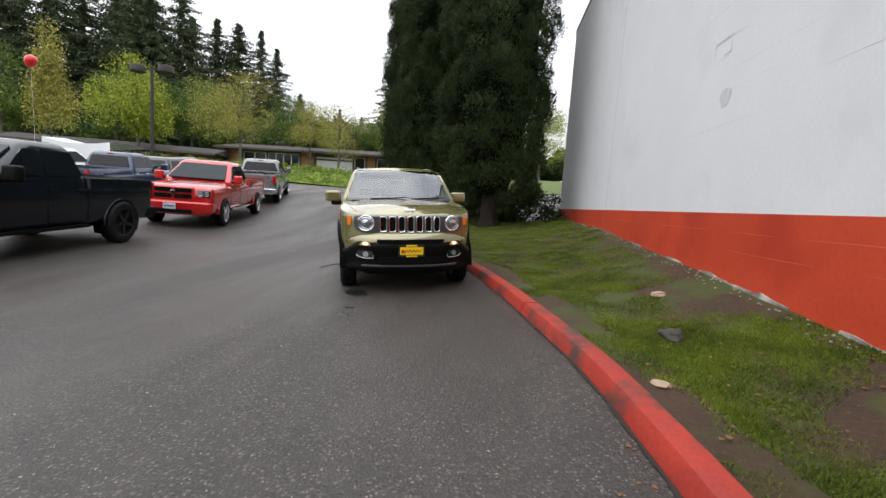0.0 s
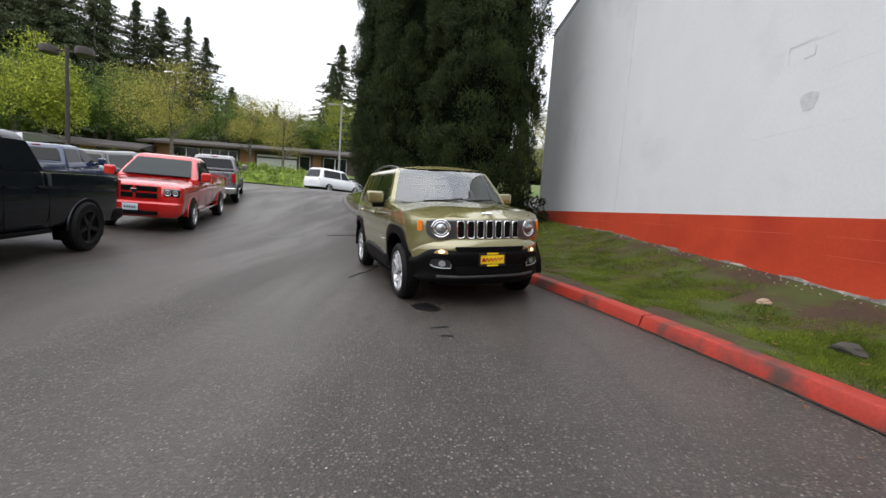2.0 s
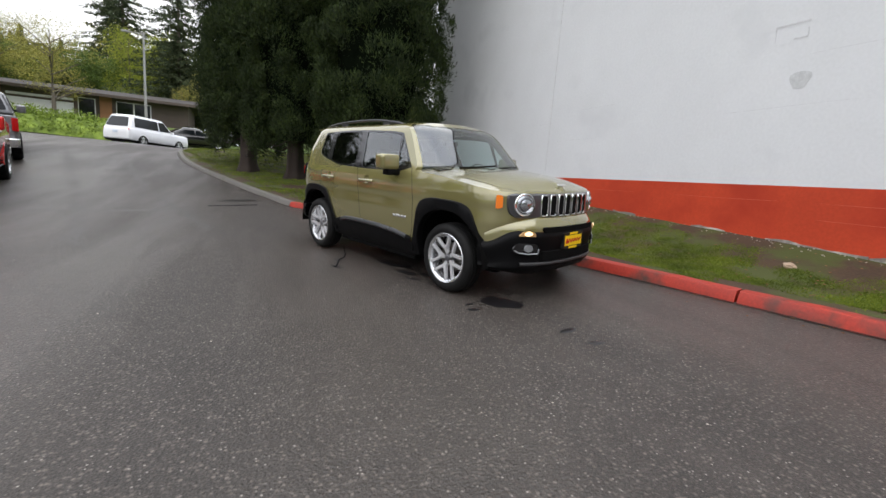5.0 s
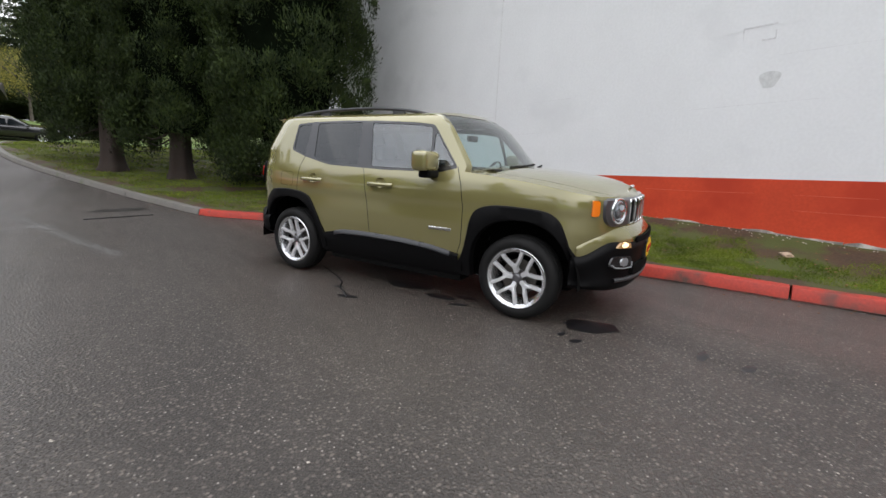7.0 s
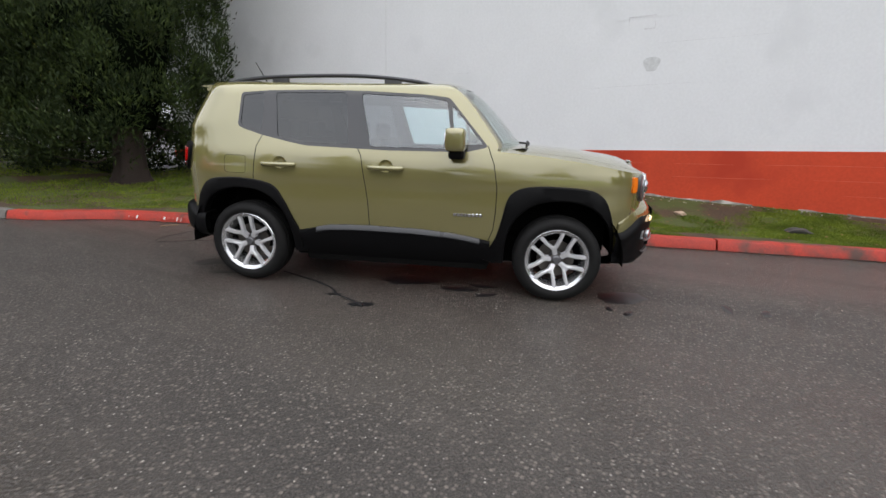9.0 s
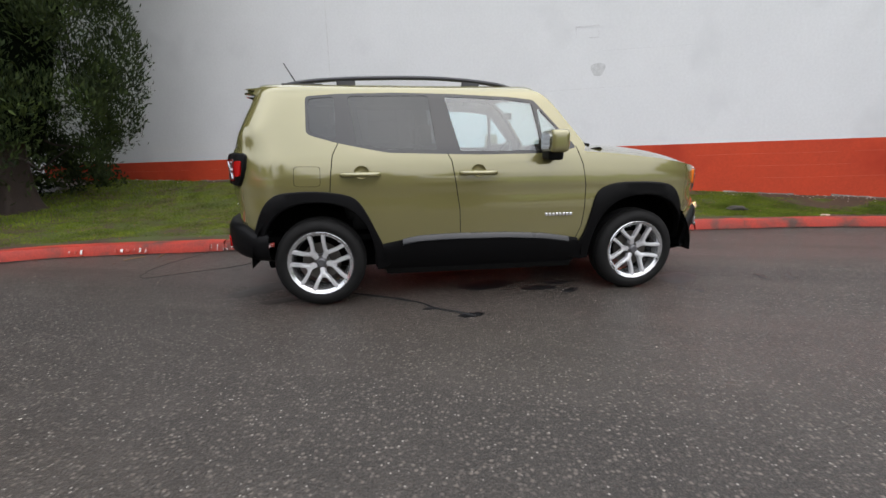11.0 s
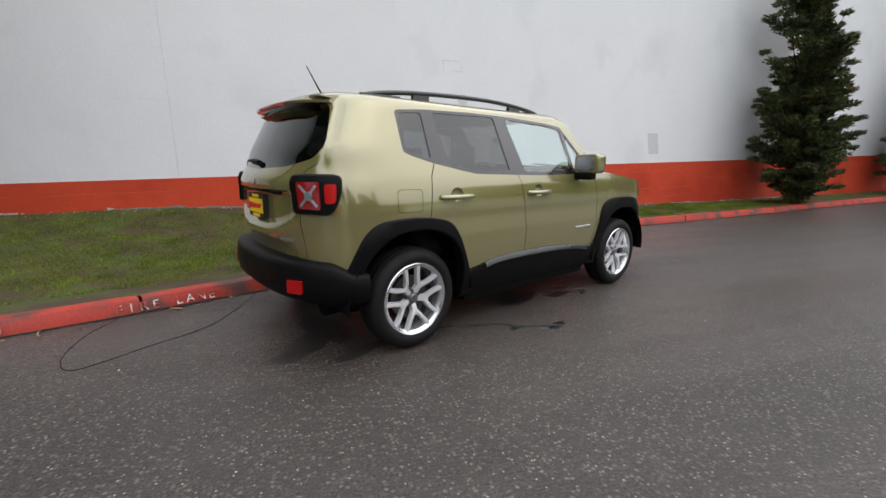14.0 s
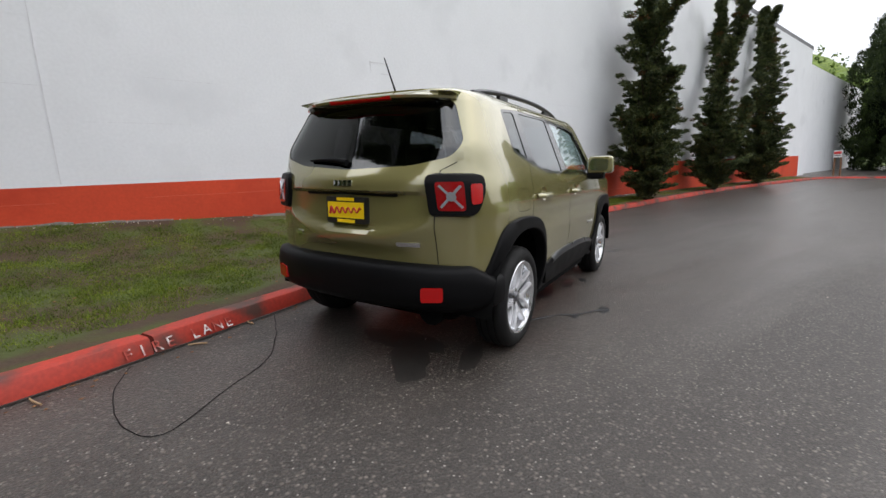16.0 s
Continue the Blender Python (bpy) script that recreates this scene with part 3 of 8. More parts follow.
def column_tree(name, x, y, z, height, rx, ry, off, base, seed, label, dense=4.0, leaf=0.075, taper=0.0):
    """A dense columnar conifer: tapered trunk with low dead limbs, crown of clumped sprays."""
    rng = np.random.default_rng(seed)
    tree = thing(name, pose(x, y, z), label, "tree", "dark conifers by the wall")
    rows = []
    for h in [-0.2, 0.0, 0.12, 0.3, 0.55, 0.85, 1.2, 1.7, 2.4, 3.5, 6.0, height * 0.9]:
        r = 0.27 * (1 - h / (height * 1.02)) + 0.12 * math.exp(-max(h, 0) / 0.16)
        rows.append([(r * (1 + 0.10 * math.sin(5 * q + seed) + 0.07 * noise.noise((3 * math.cos(q), 3 * math.sin(q), h * 0.8 + seed))) * math.cos(q), r * (1 + 0.10 * math.sin(5 * q + seed)) * math.sin(q), h) for q in np.linspace(0, 2 * math.pi, 28, endpoint=False)])
    bm = grid_bm(rows, True)
    bmesh.ops.recalc_face_normals(bm, faces=bm.faces[:])
    for k in range(8):
        a, h = rng.uniform(0, 6.28), rng.uniform(0.6, 1.6)
        L = rng.uniform(0.9, 1.7)
        tube_bm([(0.2 * math.cos(a), 0.2 * math.sin(a), h), (L * 0.5 * math.cos(a), L * 0.5 * math.sin(a), h - 0.25), (L * math.cos(a), L * math.sin(a), h + rng.uniform(-0.45, 0.1))], [0.030, 0.018, 0.007], 6, bm=bm)
    part("trunk", bm, BARK, tree, "reddish brown trunk with dead low limbs", smooth=60)
    # puffs on a bumpy column: each a dome of sprays that lie along its outer side and point up
    area = 2 * math.pi * math.sqrt((rx * rx + ry * ry) / 2) * height
    puffs = []
    for k in range(int(area * dense)):
        h = base + (height - base) * rng.uniform(0, 1) ** 0.95
        if h > 9.0 and not taper and rng.uniform() < 0.8:
            continue
        f = (h - base) / (height - base)
        a = rng.uniform(0, 2 * math.pi)
        if 0.55 < a < 1.4 and not taper and rng.uniform() < 0.6:
            continue
        prof = min(1.0, 0.86 + 1.4 * f) * (1 - max(0, (f - 0.45) / 0.62) ** 2) * (1 - taper * f)
        bump = 1 + 0.16 * noise.noise((1.6 * math.cos(a) + seed, 1.6 * math.sin(a), h * 0.6))
        big = rng.uniform(0.24, 0.52) * max(1.0, leaf / 0.10) ** 0.6
        q = prof * bump * rng.uniform(0.68, 0.98) - 0.10 * big
        puffs.append((off[0] + rx * q * math.cos(a), off[1] + ry * q * math.sin(a), h, a, big))
    P = np.array(puffs)
    per = 430 if leaf < 0.1 else 150
    n = len(P) * per
    c = np.repeat(P[:, :3], per, axis=0)
    out = np.stack([np.cos(P[:, 3]), np.sin(P[:, 3]), np.full(len(P), 0.55)], 1)
    d = np.repeat(out, per, axis=0) * 0.70 + rng.normal(size=(n, 3)) * 0.66
    d /= np.linalg.norm(d, axis=1)[:, None]
    # small lumps within each puff
    lump = np.array([1 + 0.45 * noise.noise((9 * q[0] + 3 * w[0], 9 * q[1] + 3 * w[1], 9 * q[2] + 3 * w[2])) for q, w in zip(c[::3] * 0.3, d[::3])])
    r = np.repeat(P[:, 4], per) * rng.uniform(0.72, 1.05, n) * np.repeat(lump, 3)[:n]
    p = c + d * r[:, None] * (1.0, 1.0, 1.25)
    way = d * 0.55 + np.array((0, 0, 0.75)) + rng.normal(size=(n, 3)) * 0.38
    way /= np.linalg.norm(way, axis=1)[:, None]
    face = d + np.array((0, 0, 0.25)) + rng.normal(size=(n, 3)) * 0.40
    side = np.cross(way, face)
    side /= np.linalg.norm(side, axis=1)[:, None] + 1e-6
    ln = (leaf * 1.25 * rng.uniform(0.6, 1.4, n))[:, None]
    wd = ln * rng.uniform(0.17, 0.30, n)[:, None]
    v = np.stack([p - way * ln * 0.5, p + side * wd * 0.5 + way * ln * 0.05, p + way * ln * 0.5, p - side * wd * 0.5 + way * ln * 0.05], 1).reshape(-1, 3)
    crown = new("crown", raw_mesh("crown", v, np.arange(4 * n).reshape(-1, 4), CEDAR))
    crown.parent = tree
    # closed near-black shell: the crown's inner shade put in as colour
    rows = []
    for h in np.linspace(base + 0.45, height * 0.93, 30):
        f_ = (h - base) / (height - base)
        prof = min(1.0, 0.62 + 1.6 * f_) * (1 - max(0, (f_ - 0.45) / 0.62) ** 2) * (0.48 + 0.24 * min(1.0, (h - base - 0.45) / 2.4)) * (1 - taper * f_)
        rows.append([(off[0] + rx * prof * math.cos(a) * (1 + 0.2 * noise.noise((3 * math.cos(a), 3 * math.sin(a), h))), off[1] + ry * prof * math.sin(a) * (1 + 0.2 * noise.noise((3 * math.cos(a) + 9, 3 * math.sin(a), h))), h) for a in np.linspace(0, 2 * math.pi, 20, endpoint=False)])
    part("inner_crown", grid_bm(rows, True), CORE, tree, "near-black shell standing in for the shade inside the crown", smooth=60)
    return tree


column_tree("conifer_tree", 0.10, 14.4, lawn_z(0.1, 14.4), 17.0, 1.82, 2.25, (-0.05, 0.25), 0.62, 1, "tall dark green columnar conifer with tufted foliage")
column_tree("conifer_tree", -2.08, 17.25, lawn_z(-2.08, 17.25), 18.0, 1.95, 2.3, (0.15, 0.1), 0.75, 2, "tall dark green columnar conifer with tufted foliage")
column_tree("conifer_tree", -3.52, 18.85, lawn_z(-3.52, 18.85), 18.5, 1.55, 3.1, (-0.1, 1.8), 0.95, 3, "tall dark green columnar conifer with tufted foliage")


def juniper(x, y, seed, body, leaders):
    """A twisted juniper: a full skirt and several plumed leaders, all of flat layered pads of sprays.
body: (height, half width) of the skirt; leaders: lists of (away from the road or, below zero, out over it; height; half width)."""
    rng = np.random.default_rng(seed)
    tree = thing("juniper_tree", pose(x, y, lawn_z(x, y)), "twisted upright dark green juniper against the wall", "tree", "junipers along the wall")
    wood = bmesh.new()
    pads, dry = [], []

    def plume(root, a, L, rise):
        """One branch: bare near the stem, pads towards the tip, which turns up."""
        d = Vector((0.95 * math.cos(a), math.sin(a), 0))
        mid = root + d * L * 0.55 + Vector((0, 0, L * 0.06))
        tip = root + d * L + Vector((0, 0, L * rise))
        for q in (mid, tip):
            q.x = min(q.x, WALL_X - x - 0.12)
        tube_bm([root, mid, tip], [0.022, 0.014, 0.005], 5, bm=wood)
        for s in np.linspace(0.30, 1.0, max(2, int(L / 0.17))):
            q = root * (1 - s) ** 2 + mid * 2 * s * (1 - s) + tip * s * s
            pads.append((q.x, q.y, q.z, 0.20 * (1.1 - 0.45 * s) * rng.uniform(0.8, 1.25), a))

    top, wide = body
    h = 0.22
    while h < top:
        f = h / top
        R = wide * (0.45 + 0.55 * min(1, f * 3.2)) * (1 - 0.45 * max(0, (f - 0.55) / 0.45))
        for k in range(7):
            a = rng.uniform(0, 6.28)
            plume(Vector((0, 0.12 * math.sin(h * 2 + seed), h)), a, R * rng.uniform(0.40, 1.12), rng.uniform(0.05, 0.75))
        h += rng.uniform(0.11, 0.20)
    for line in leaders:
        pts = smooth_curve([(0.05 * math.sin(k + seed) + (0.9 if q[0] < 0 else 0.42) * q[0], (-0.44 if q[0] < 0 else -1.25) * q[0], q[1], q[2]) for k, q in enumerate(line)], 30)
        tube_bm([tuple(p[:3]) for p in pts], [0.085 * (1 - k / 30) + 0.008 for k in range(30)], 7, bm=wood)
        zs = np.r_[0, np.cumsum(np.linalg.norm(np.diff(pts[:, :3], axis=0), axis=1))]
        s = 0.1
        while s < zs[-1]:
            q = [float(np.interp(s, zs, pts[:, k])) for k in range(4)]
            for k in range(3):
                plume(Vector(q[:3]), rng.uniform(0, 6.28), q[3] * rng.uniform(0.45, 1.25), rng.uniform(0.2, 0.95))
            pads.append((q[0], q[1], q[2], 0.13, rng.uniform(0, 6.28)))
            s += rng.uniform(0.13, 0.21)
    part("trunk", wood, BARK, tree, smooth=60)
    pads = np.array(pads)
    brown = (rng.uniform(size=len(pads)) < 0.05) & (pads[:, 2] > 2.0) & (pads[:, 2] < 6.5)
    for name, sel, material, per in (("crown", ~brown, JUNIPER, 110), ("dry_spray", brown, JUNIPER_DRY, 60)):
        P = pads[sel]
        if not len(P):
            continue
        n = len(P) * per
        d = rng.normal(size=(n, 3))
        d /= np.linalg.norm(d, axis=1)[:, None]
        r = np.repeat(P[:, 3], per) * rng.uniform(0.25, 1.0, n) ** 0.5
        p = np.repeat(P[:, :3], per, axis=0) + d * r[:, None] * (1.0, 1.15, 0.50)
        p[:, 0] = np.minimum(p[:, 0], WALL_X - x - 0.03)
        out = np.stack([np.cos(P[:, 4]), np.sin(P[:, 4]), np.full(len(P), 0.35)], 1)
        way = np.repeat(out, per, axis=0) * 0.7 + d * 0.5 + rng.normal(size=(n, 3)) * 0.35
        way /= np.linalg.norm(way, axis=1)[:, None]
        side = np.cross(way, d * 0.5 + np.array((0, 0, 0.7)) + rng.normal(size=(n, 3)) * 0.4)
        side /= np.linalg.norm(side, axis=1)[:, None] + 1e-6
        ln = (0.105 * rng.uniform(0.6, 1.4, n))[:, None]
        wd = ln * 0.26
        v = np.stack([p - way * ln * 0.5, p + side * wd * 0.5, p + way * ln * 0.5, p - side * wd * 0.5], 1).reshape(-1, 3)
        ob = new(name, raw_mesh(name, v, np.arange(4 * n).reshape(-1, 4), material))
        ob.parent = tree
        if name == "dry_spray":
            tagged(ob, "browned dead juniper sprays", kind="stuff")


juniper(1.85, -3.3, 11, (2.9, 1.15), [[(0, 0, 0.3), (-0.05, 2.2, 0.85), (0.0, 3.6, 0.80), (0.05, 4.8, 0.50), (-0.02, 5.6, 0.26), (0.02, 7.7, 0.2)], [(-0.1, 2.6, 0.4), (-0.6, 3.1, 0.40), (-1.2, 3.5, 0.24)],
                               [(-0.1, 4.5, 0.3), (-0.6, 4.95, 0.34), (-1.2, 5.25, 0.34), (-1.9, 6.0, 0.16)], [(0.1, 4.4, 0.3), (0.6, 4.9, 0.34), (1.3, 5.5, 0.34), (2.1, 6.5, 0.16)], [(0.1, 3.2, 0.3), (0.8, 3.9, 0.28), (1.1, 4.6, 0.12)]])
juniper(1.85, -8.8, 12, (2.6, 1.1), [[(0, 0, 0.3), (0.1, 2.4, 0.75), (-0.2, 3.8, 0.40), (-0.75, 5.2, 0.28), (-0.85, 6.3, 0.26), (-0.35, 7.7, 0.10)], [(0.1, 2.6, 0.4), (0.8, 3.7, 0.50), (1.25, 4.9, 0.32), (1.2, 5.9, 0.28), (0.85, 7.0, 0.10)],
                               [(1.2, 5.2, 0.25), (1.9, 6.0, 0.30), (2.5, 7.0, 0.12)], [(-0.3, 1.2, 0.3), (-1.05, 2.2, 0.28), (-1.3, 3.2, 0.10)]])
juniper(1.85, -14.2, 13, (2.8, 1.35), [[(0, 0, 0.3), (0.2, 2.6, 0.85), (0.6, 4.0, 0.62), (1.2, 5.6, 0.42), (1.7, 7.0, 0.30), (2.0, 8.2, 0.10)], [(0, 2.6, 0.4), (-0.5, 4.0, 0.5), (-0.45, 5.2, 0.36), (0.0, 6.4, 0.24), (-0.35, 7.4, 0.10)],
                                [(0.9, 3.4, 0.2), (1.8, 3.8, 0.24), (2.7, 4.6, 0.08)], [(1.3, 4.8, 0.2), (2.2, 5.4, 0.22), (3.0, 6.4, 0.08)], [(1.4, 6.0, 0.2), (1.0, 7.0, 0.22), (0.8, 7.8, 0.08)]])


def bush(name, x, y, z, rx, ry, h, seed, material, label, per=14, size=0.09, group=""):
    rng = np.random.default_rng(seed)
    cs = []
    for k in range(int(60 * (rx * ry + rx * h + ry * h))):
        d = rng.normal(size=3)
        d /= np.linalg.norm(d)
        q = rng.uniform(0.6, 1.0)
        cs.append((rx * d[0] * q, ry * d[1] * q, h * abs(d[2]) * q))
    v, f = sprays(rng, cs, [0.14] * len(cs), per, size, size * 0.45, 0, 0.9)
    ob = new(name, raw_mesh(name, v, f, material))
    ob.matrix_basis = pose(x, y, z)
    return tagged(ob, label, "bush", group)


bush("dark_bush", 1.65, 15.5, lawn_z(1.65, 15.5), 1.30, 0.95, 1.35, 21, CEDAR, "low dark evergreen bush by the wall's corner", 20, 0.10)
bush("dark_bush", 0.2, 16.3, lawn_z(0.2, 16.3), 1.6, 0.9, 1.15, 22, CEDAR, "low dark evergreen bush behind the conifer", 20, 0.10)


# ---------- grass on the lawn ----------
def grass(name, ya, yb, count, seed, far_x=None, tall=1.0):
    rng = np.random.default_rng(seed)
    ky, kx = KERB[60:560, 1], KERB[60:560, 0]
    y = rng.uniform(ya, yb, count)
    lo = np.interp(y, ky, kx) + KERB_W + 0.01
    end = WALL_X - 0.02 if far_x is None else far_x
    x = lo + (end - lo) * rng.uniform(0, 1, count)
    dens = np.array([noise.noise((a * 0.9, b * 0.9, 7)) + 0.7 * noise.noise((a * 2.6, b * 2.6, 2)) for a, b in zip(x, y)])
    edge = (x - lo) / (WALL_X - lo)
    bare = np.array([noise.noise((a * 0.55, b * 0.55, 11)) for a, b in zip(x, y)])
    strip = np.array([0.30 + 0.14 * noise.noise((b * 0.9, 3, 1)) for b in y])
    keep = dens + 0.30 - 1.1 * (x - lo < strip) - 0.9 * (WALL_X - x < 0.22) - 2.0 * np.clip(bare - 0.06, 0, 0.5) + 0.62 * (y > 8.6) * (edge > 0.1) + 0.2 * (y < 0) + 0.4 * (y > 13) + 0.04 * (y > 0) * (y < 5.0) > rng.uniform(-0.62, 0.55, count)
    x, y, dens = x[keep], y[keep], dens[keep]
    n = len(x)
    z = np.array([lawn_z(a, b) + 0.018 * (noise.noise((a * 1.3, b * 1.3, 0)) + 0.6 * noise.noise((a * 4, b * 4, 3))) for a, b in zip(x, y)])
    h = tall * rng.uniform(0.009, 0.028, n) * (1 + 0.6 * np.clip(dens, 0, 1))
    a = rng.uniform(0, 6.28, n)
    w = tall * rng.uniform(0.003, 0.006, n)
    lean = rng.uniform(0, 0.03, n)
    b = rng.uniform(0, 6.28, n)
    p = np.stack([x, y, z - 0.006], 1)
    s = np.stack([np.cos(a) * w, np.sin(a) * w, 0 * a], 1)
    t = p + np.stack([lean * np.cos(b), lean * np.sin(b), h], 1)
    v = np.stack([p - s, p + s, t], 1).reshape(-1, 3)
    ob = new(name, raw_mesh(name, v, np.arange(3 * n).reshape(-1, 3), GRASS))
    return tagged(ob, "short mossy grass blades in patches on the bank", "grass", kind="stuff")


GRASS = leaf_mat("mossy_grass_blades", (0.070, 0.118, 0.010), (0.170, 0.210, 0.024), 0.8)
grass("grass", -4.0, 13.0, 520000, 31)
grass("near_grass", -1.0, 6.0, 260000, 34, None, 0.8)
grass("far_grass", -24.0, -4.0, 40000, 32)
grass("back_grass", 13.0, 28.0, 210000, 33, 6.0, 1.7)

# ---------- the compact boxy SUV ----------
CAR_M = Matrix(((0.3341, 0.9413, -0.0488, -1.290), (-0.9425, 0.3329, -0.0312, 6.731), (-0.0132, 0.0564, 0.9983, -0.102), (0, 0, 0, 1)))
PLAN = smooth_curve([(2.02, 0), (2.012, 0.2), (1.985, 0.36), (1.94, 0.545), (1.86, 0.705), (1.762, 0.802), (1.62, 0.868), (1.38, 0.89), (1.05, 0.90), (0.78, 0.90)], 44)
PLAN_R = smooth_curve([(0.78, 0.90), (0.3, 0.90), (-0.5, 0.90), (-1.1, 0.90), (-1.45, 0.892), (-1.63, 0.872), (-1.76, 0.825), (-1.845, 0.75), (-1.905, 0.62), (-1.945, 0.40), (-1.96, 0.2), (-1.965, 0)], 84)
PLAN_S = smooth_curve([(0.78, 0.90), (0.3, 0.90), (-0.5, 0.90), (-1.1, 0.90), (-1.5, 0.897), (-1.70, 0.89), (-1.82, 0.865), (-1.895, 0.80), (-1.93, 0.67), (-1.95, 0.40), (-1.96, 0.2), (-1.965, 0)], 84)
SIDE_IN = [(0.30, 0.07), (0.40, 0.045), (0.5, 0.022), (0.62, 0.008), (0.74, 0.0), (0.86, 0.006), (0.92, 0.0), (1.0, 0.006), (1.08, 0.018), (1.14, 0.034), (1.18, 0.048), (1.58, 0.200), (1.615, 0.220), (1.638, 0.245), (1.655, 0.285)]
FRONT_IN = [(0.4, 0.06), (0.62, 0.02), (0.75, 0.0), (0.95, 0.0), (1.0, 0.006), (1.03, 0.022), (1.2, 0.05)]
REAR_IN = [(0.4, 0.03), (0.62, 0.01), (0.80, 0.006), (0.86, 0.0), (1.0, 0.0), (1.12, 0.0), (1.2, 0.02), (1.28, 0.05), (1.55, 0.175), (1.66, 0.22)]
PILLAR = [(1.0, 0.80), (1.16, 0.80), (1.20, 0.808), (1.235, 0.79), (1.35, 0.70), (1.47, 0.608), (1.56, 0.53), (1.60, 0.475), (1.655, 0.37)]
FENDER = [(0.78, 1.16), (1.1, 1.135), (1.4, 1.10), (1.6, 1.07), (1.75, 1.042), (1.85, 1.026), (2.1, 1.02)]
HOOD = [(0.78, 1.215), (1.1, 1.205), (1.4, 1.185), (1.6, 1.16), (1.75, 1.140), (1.85, 1.118), (1.95, 1.078), (2.1, 1.02)]


def sstep(a, b, x):
    t = min(max((x - a) / (b - a), 0), 1)
    return t * t * (3 - 2 * t)


def tail_out(y, z):
    """How far the tailgate stands out: a shoulder under the glass, a recess for the plate, a ridge below it."""
    s = max(0.0, 1 - (y / 0.64) ** 2) ** 0.7
    zr = 0.795 + 0.10 * min(1.2, abs(y / 0.56)) ** 3
    full = 0.058 * sstep(0.66, zr, z) * (1 - sstep(1.10, 1.26, z))
    recess = 0.050 * sstep(zr + 0.004, zr + 0.06, z) * (1 - sstep(1.046, 1.066, z)) * (1 - sstep(0.50, 0.575, abs(y)))
    return (full - recess) * s


def hull(x, y, z):
    """A point of the plan outline carried to height z."""
    s = lerp_list(SIDE_IN, z)
    yy = y * (0.90 - s) / 0.90
    xx = x - sstep(1.2, 1.9, x) * lerp_list(FRONT_IN, z) + sstep(-1.1, -1.8, x) * lerp_list(REAR_IN, z) if x > 0 else x + sstep(1.1, 1.8, -x) * lerp_list(REAR_IN, z)
    if z > 1.16:
        xx += (lerp_list(PILLAR, z) - 0.80) * sstep(-1.0, 0.78, x) if x > -1.0 else 0
    if x < -1.5:
        xx -= tail_out(yy, z)
    return Vector((xx, yy, z))


def side_pt(x, z, off=0.0, sgn=-1):
    """On the body's flank at x, z, off metres outside it; sgn -1 is the car's right."""
    plan = np.vstack([PLAN, PLAN_R])[:, :2]
    order = np.argsort(plan[:, 0])
    y = float(np.interp(x, plan[order, 0], plan[order, 1]))
    y = y * (0.90 - lerp_list(SIDE_IN, z)) / 0.90
    return Vector((x, sgn * (y + off), z))


def front_pt(y, z, off=0.0):
    x = float(np.interp(abs(y), PLAN[:, 1], PLAN[:, 0]))
    slope = (float(np.interp(abs(y) + 0.01, PLAN[:, 1], PLAN[:, 0])) - float(np.interp(max(0, abs(y) - 0.01), PLAN[:, 1], PLAN[:, 0]))) / 0.02
    n = Vector((1, -slope * (1 if y >= 0 else -1), 0)).normalized()
    return Vector((x - sstep(1.2, 1.9, x) * lerp_list(FRONT_IN, z), y, z)) + n * off


def rear_pt(y, z, off=0.0):
    P = PLAN_R[::-1]
    sc = (0.90 - lerp_list(SIDE_IN, z)) / 0.90
    x = float(np.interp(abs(y) / sc, P[:, 1], P[:, 0]))
    slope = (float(np.interp(abs(y) / sc + 0.01, P[:, 1], P[:, 0])) - float(np.interp(max(0, abs(y) / sc - 0.01), P[:, 1], P[:, 0]))) / 0.02
    n = Vector((-1, slope * (1 if y >= 0 else -1), 0)).normalized()
    return Vector((x + sstep(1.1, 1.8, -x) * lerp_list(REAR_IN, z) - tail_out(y, z), y, z)) + n * off


def solid_on(poly, surf, thick, base=-0.004, bm=None, taper=0.0, fill=True):
    """A thin solid whose outline lies on a surface: poly of 2D points, surf(u, v, off)."""
    bm = bm or bmesh.new()
    c = np.mean(poly, axis=0)
    lo = [bm.verts.new(surf(u, v, base)) for u, v in poly]
    hi = [bm.verts.new(surf(*(np.array(p) * (1 - taper) + c * taper), thick)) for p in poly]
    mid = [bm.verts.new(surf(u, v, thick * 0.6)) for u, v in poly]
    n = len(poly)
    for k in range(n):
        j = (k + 1) % n
        bm.faces.new((lo[k], lo[j], mid[j], mid[k]))
        bm.faces.new((mid[k], mid[j], hi[j], hi[k]))
    if fill:
        cc = bm.verts.new(surf(c[0], c[1], thick))
        for k in range(n):
            bm.faces.new((hi[k], hi[(k + 1) % n], cc))
    bmesh.ops.recalc_face_normals(bm, faces=bm.faces[:])
    return bm


def rounded(poly, r=0.03, n=4):
    """A polygon with rounded corners."""
    out = []
    P = [np.array(p, float) for p in poly]
    for i, p in enumerate(P):
        a, b = P[i - 1] - p, P[(i + 1) % len(P)] - p
        la, lb = np.linalg.norm(a), np.linalg.norm(b)
        k = min(r, la * 0.45, lb * 0.45)
        s, e = p + a / la * k, p + b / lb * k
        for t in np.linspace(0, 1, n + 1):
            out.append(tuple((1 - t) ** 2 * s + 2 * t * (1 - t) * p + t * t * e))
    return out


def oval(cx, cy, rx, ry, n=28, power=2.0):
    out = []
    for k in range(n):
        a = 2 * math.pi * k / n
        c, s = math.cos(a), math.sin(a)
        out.append((cx + rx * math.copysign(abs(c) ** (2 / power), c), cy + ry * math.copysign(abs(s) ** (2 / power), s)))
    return out


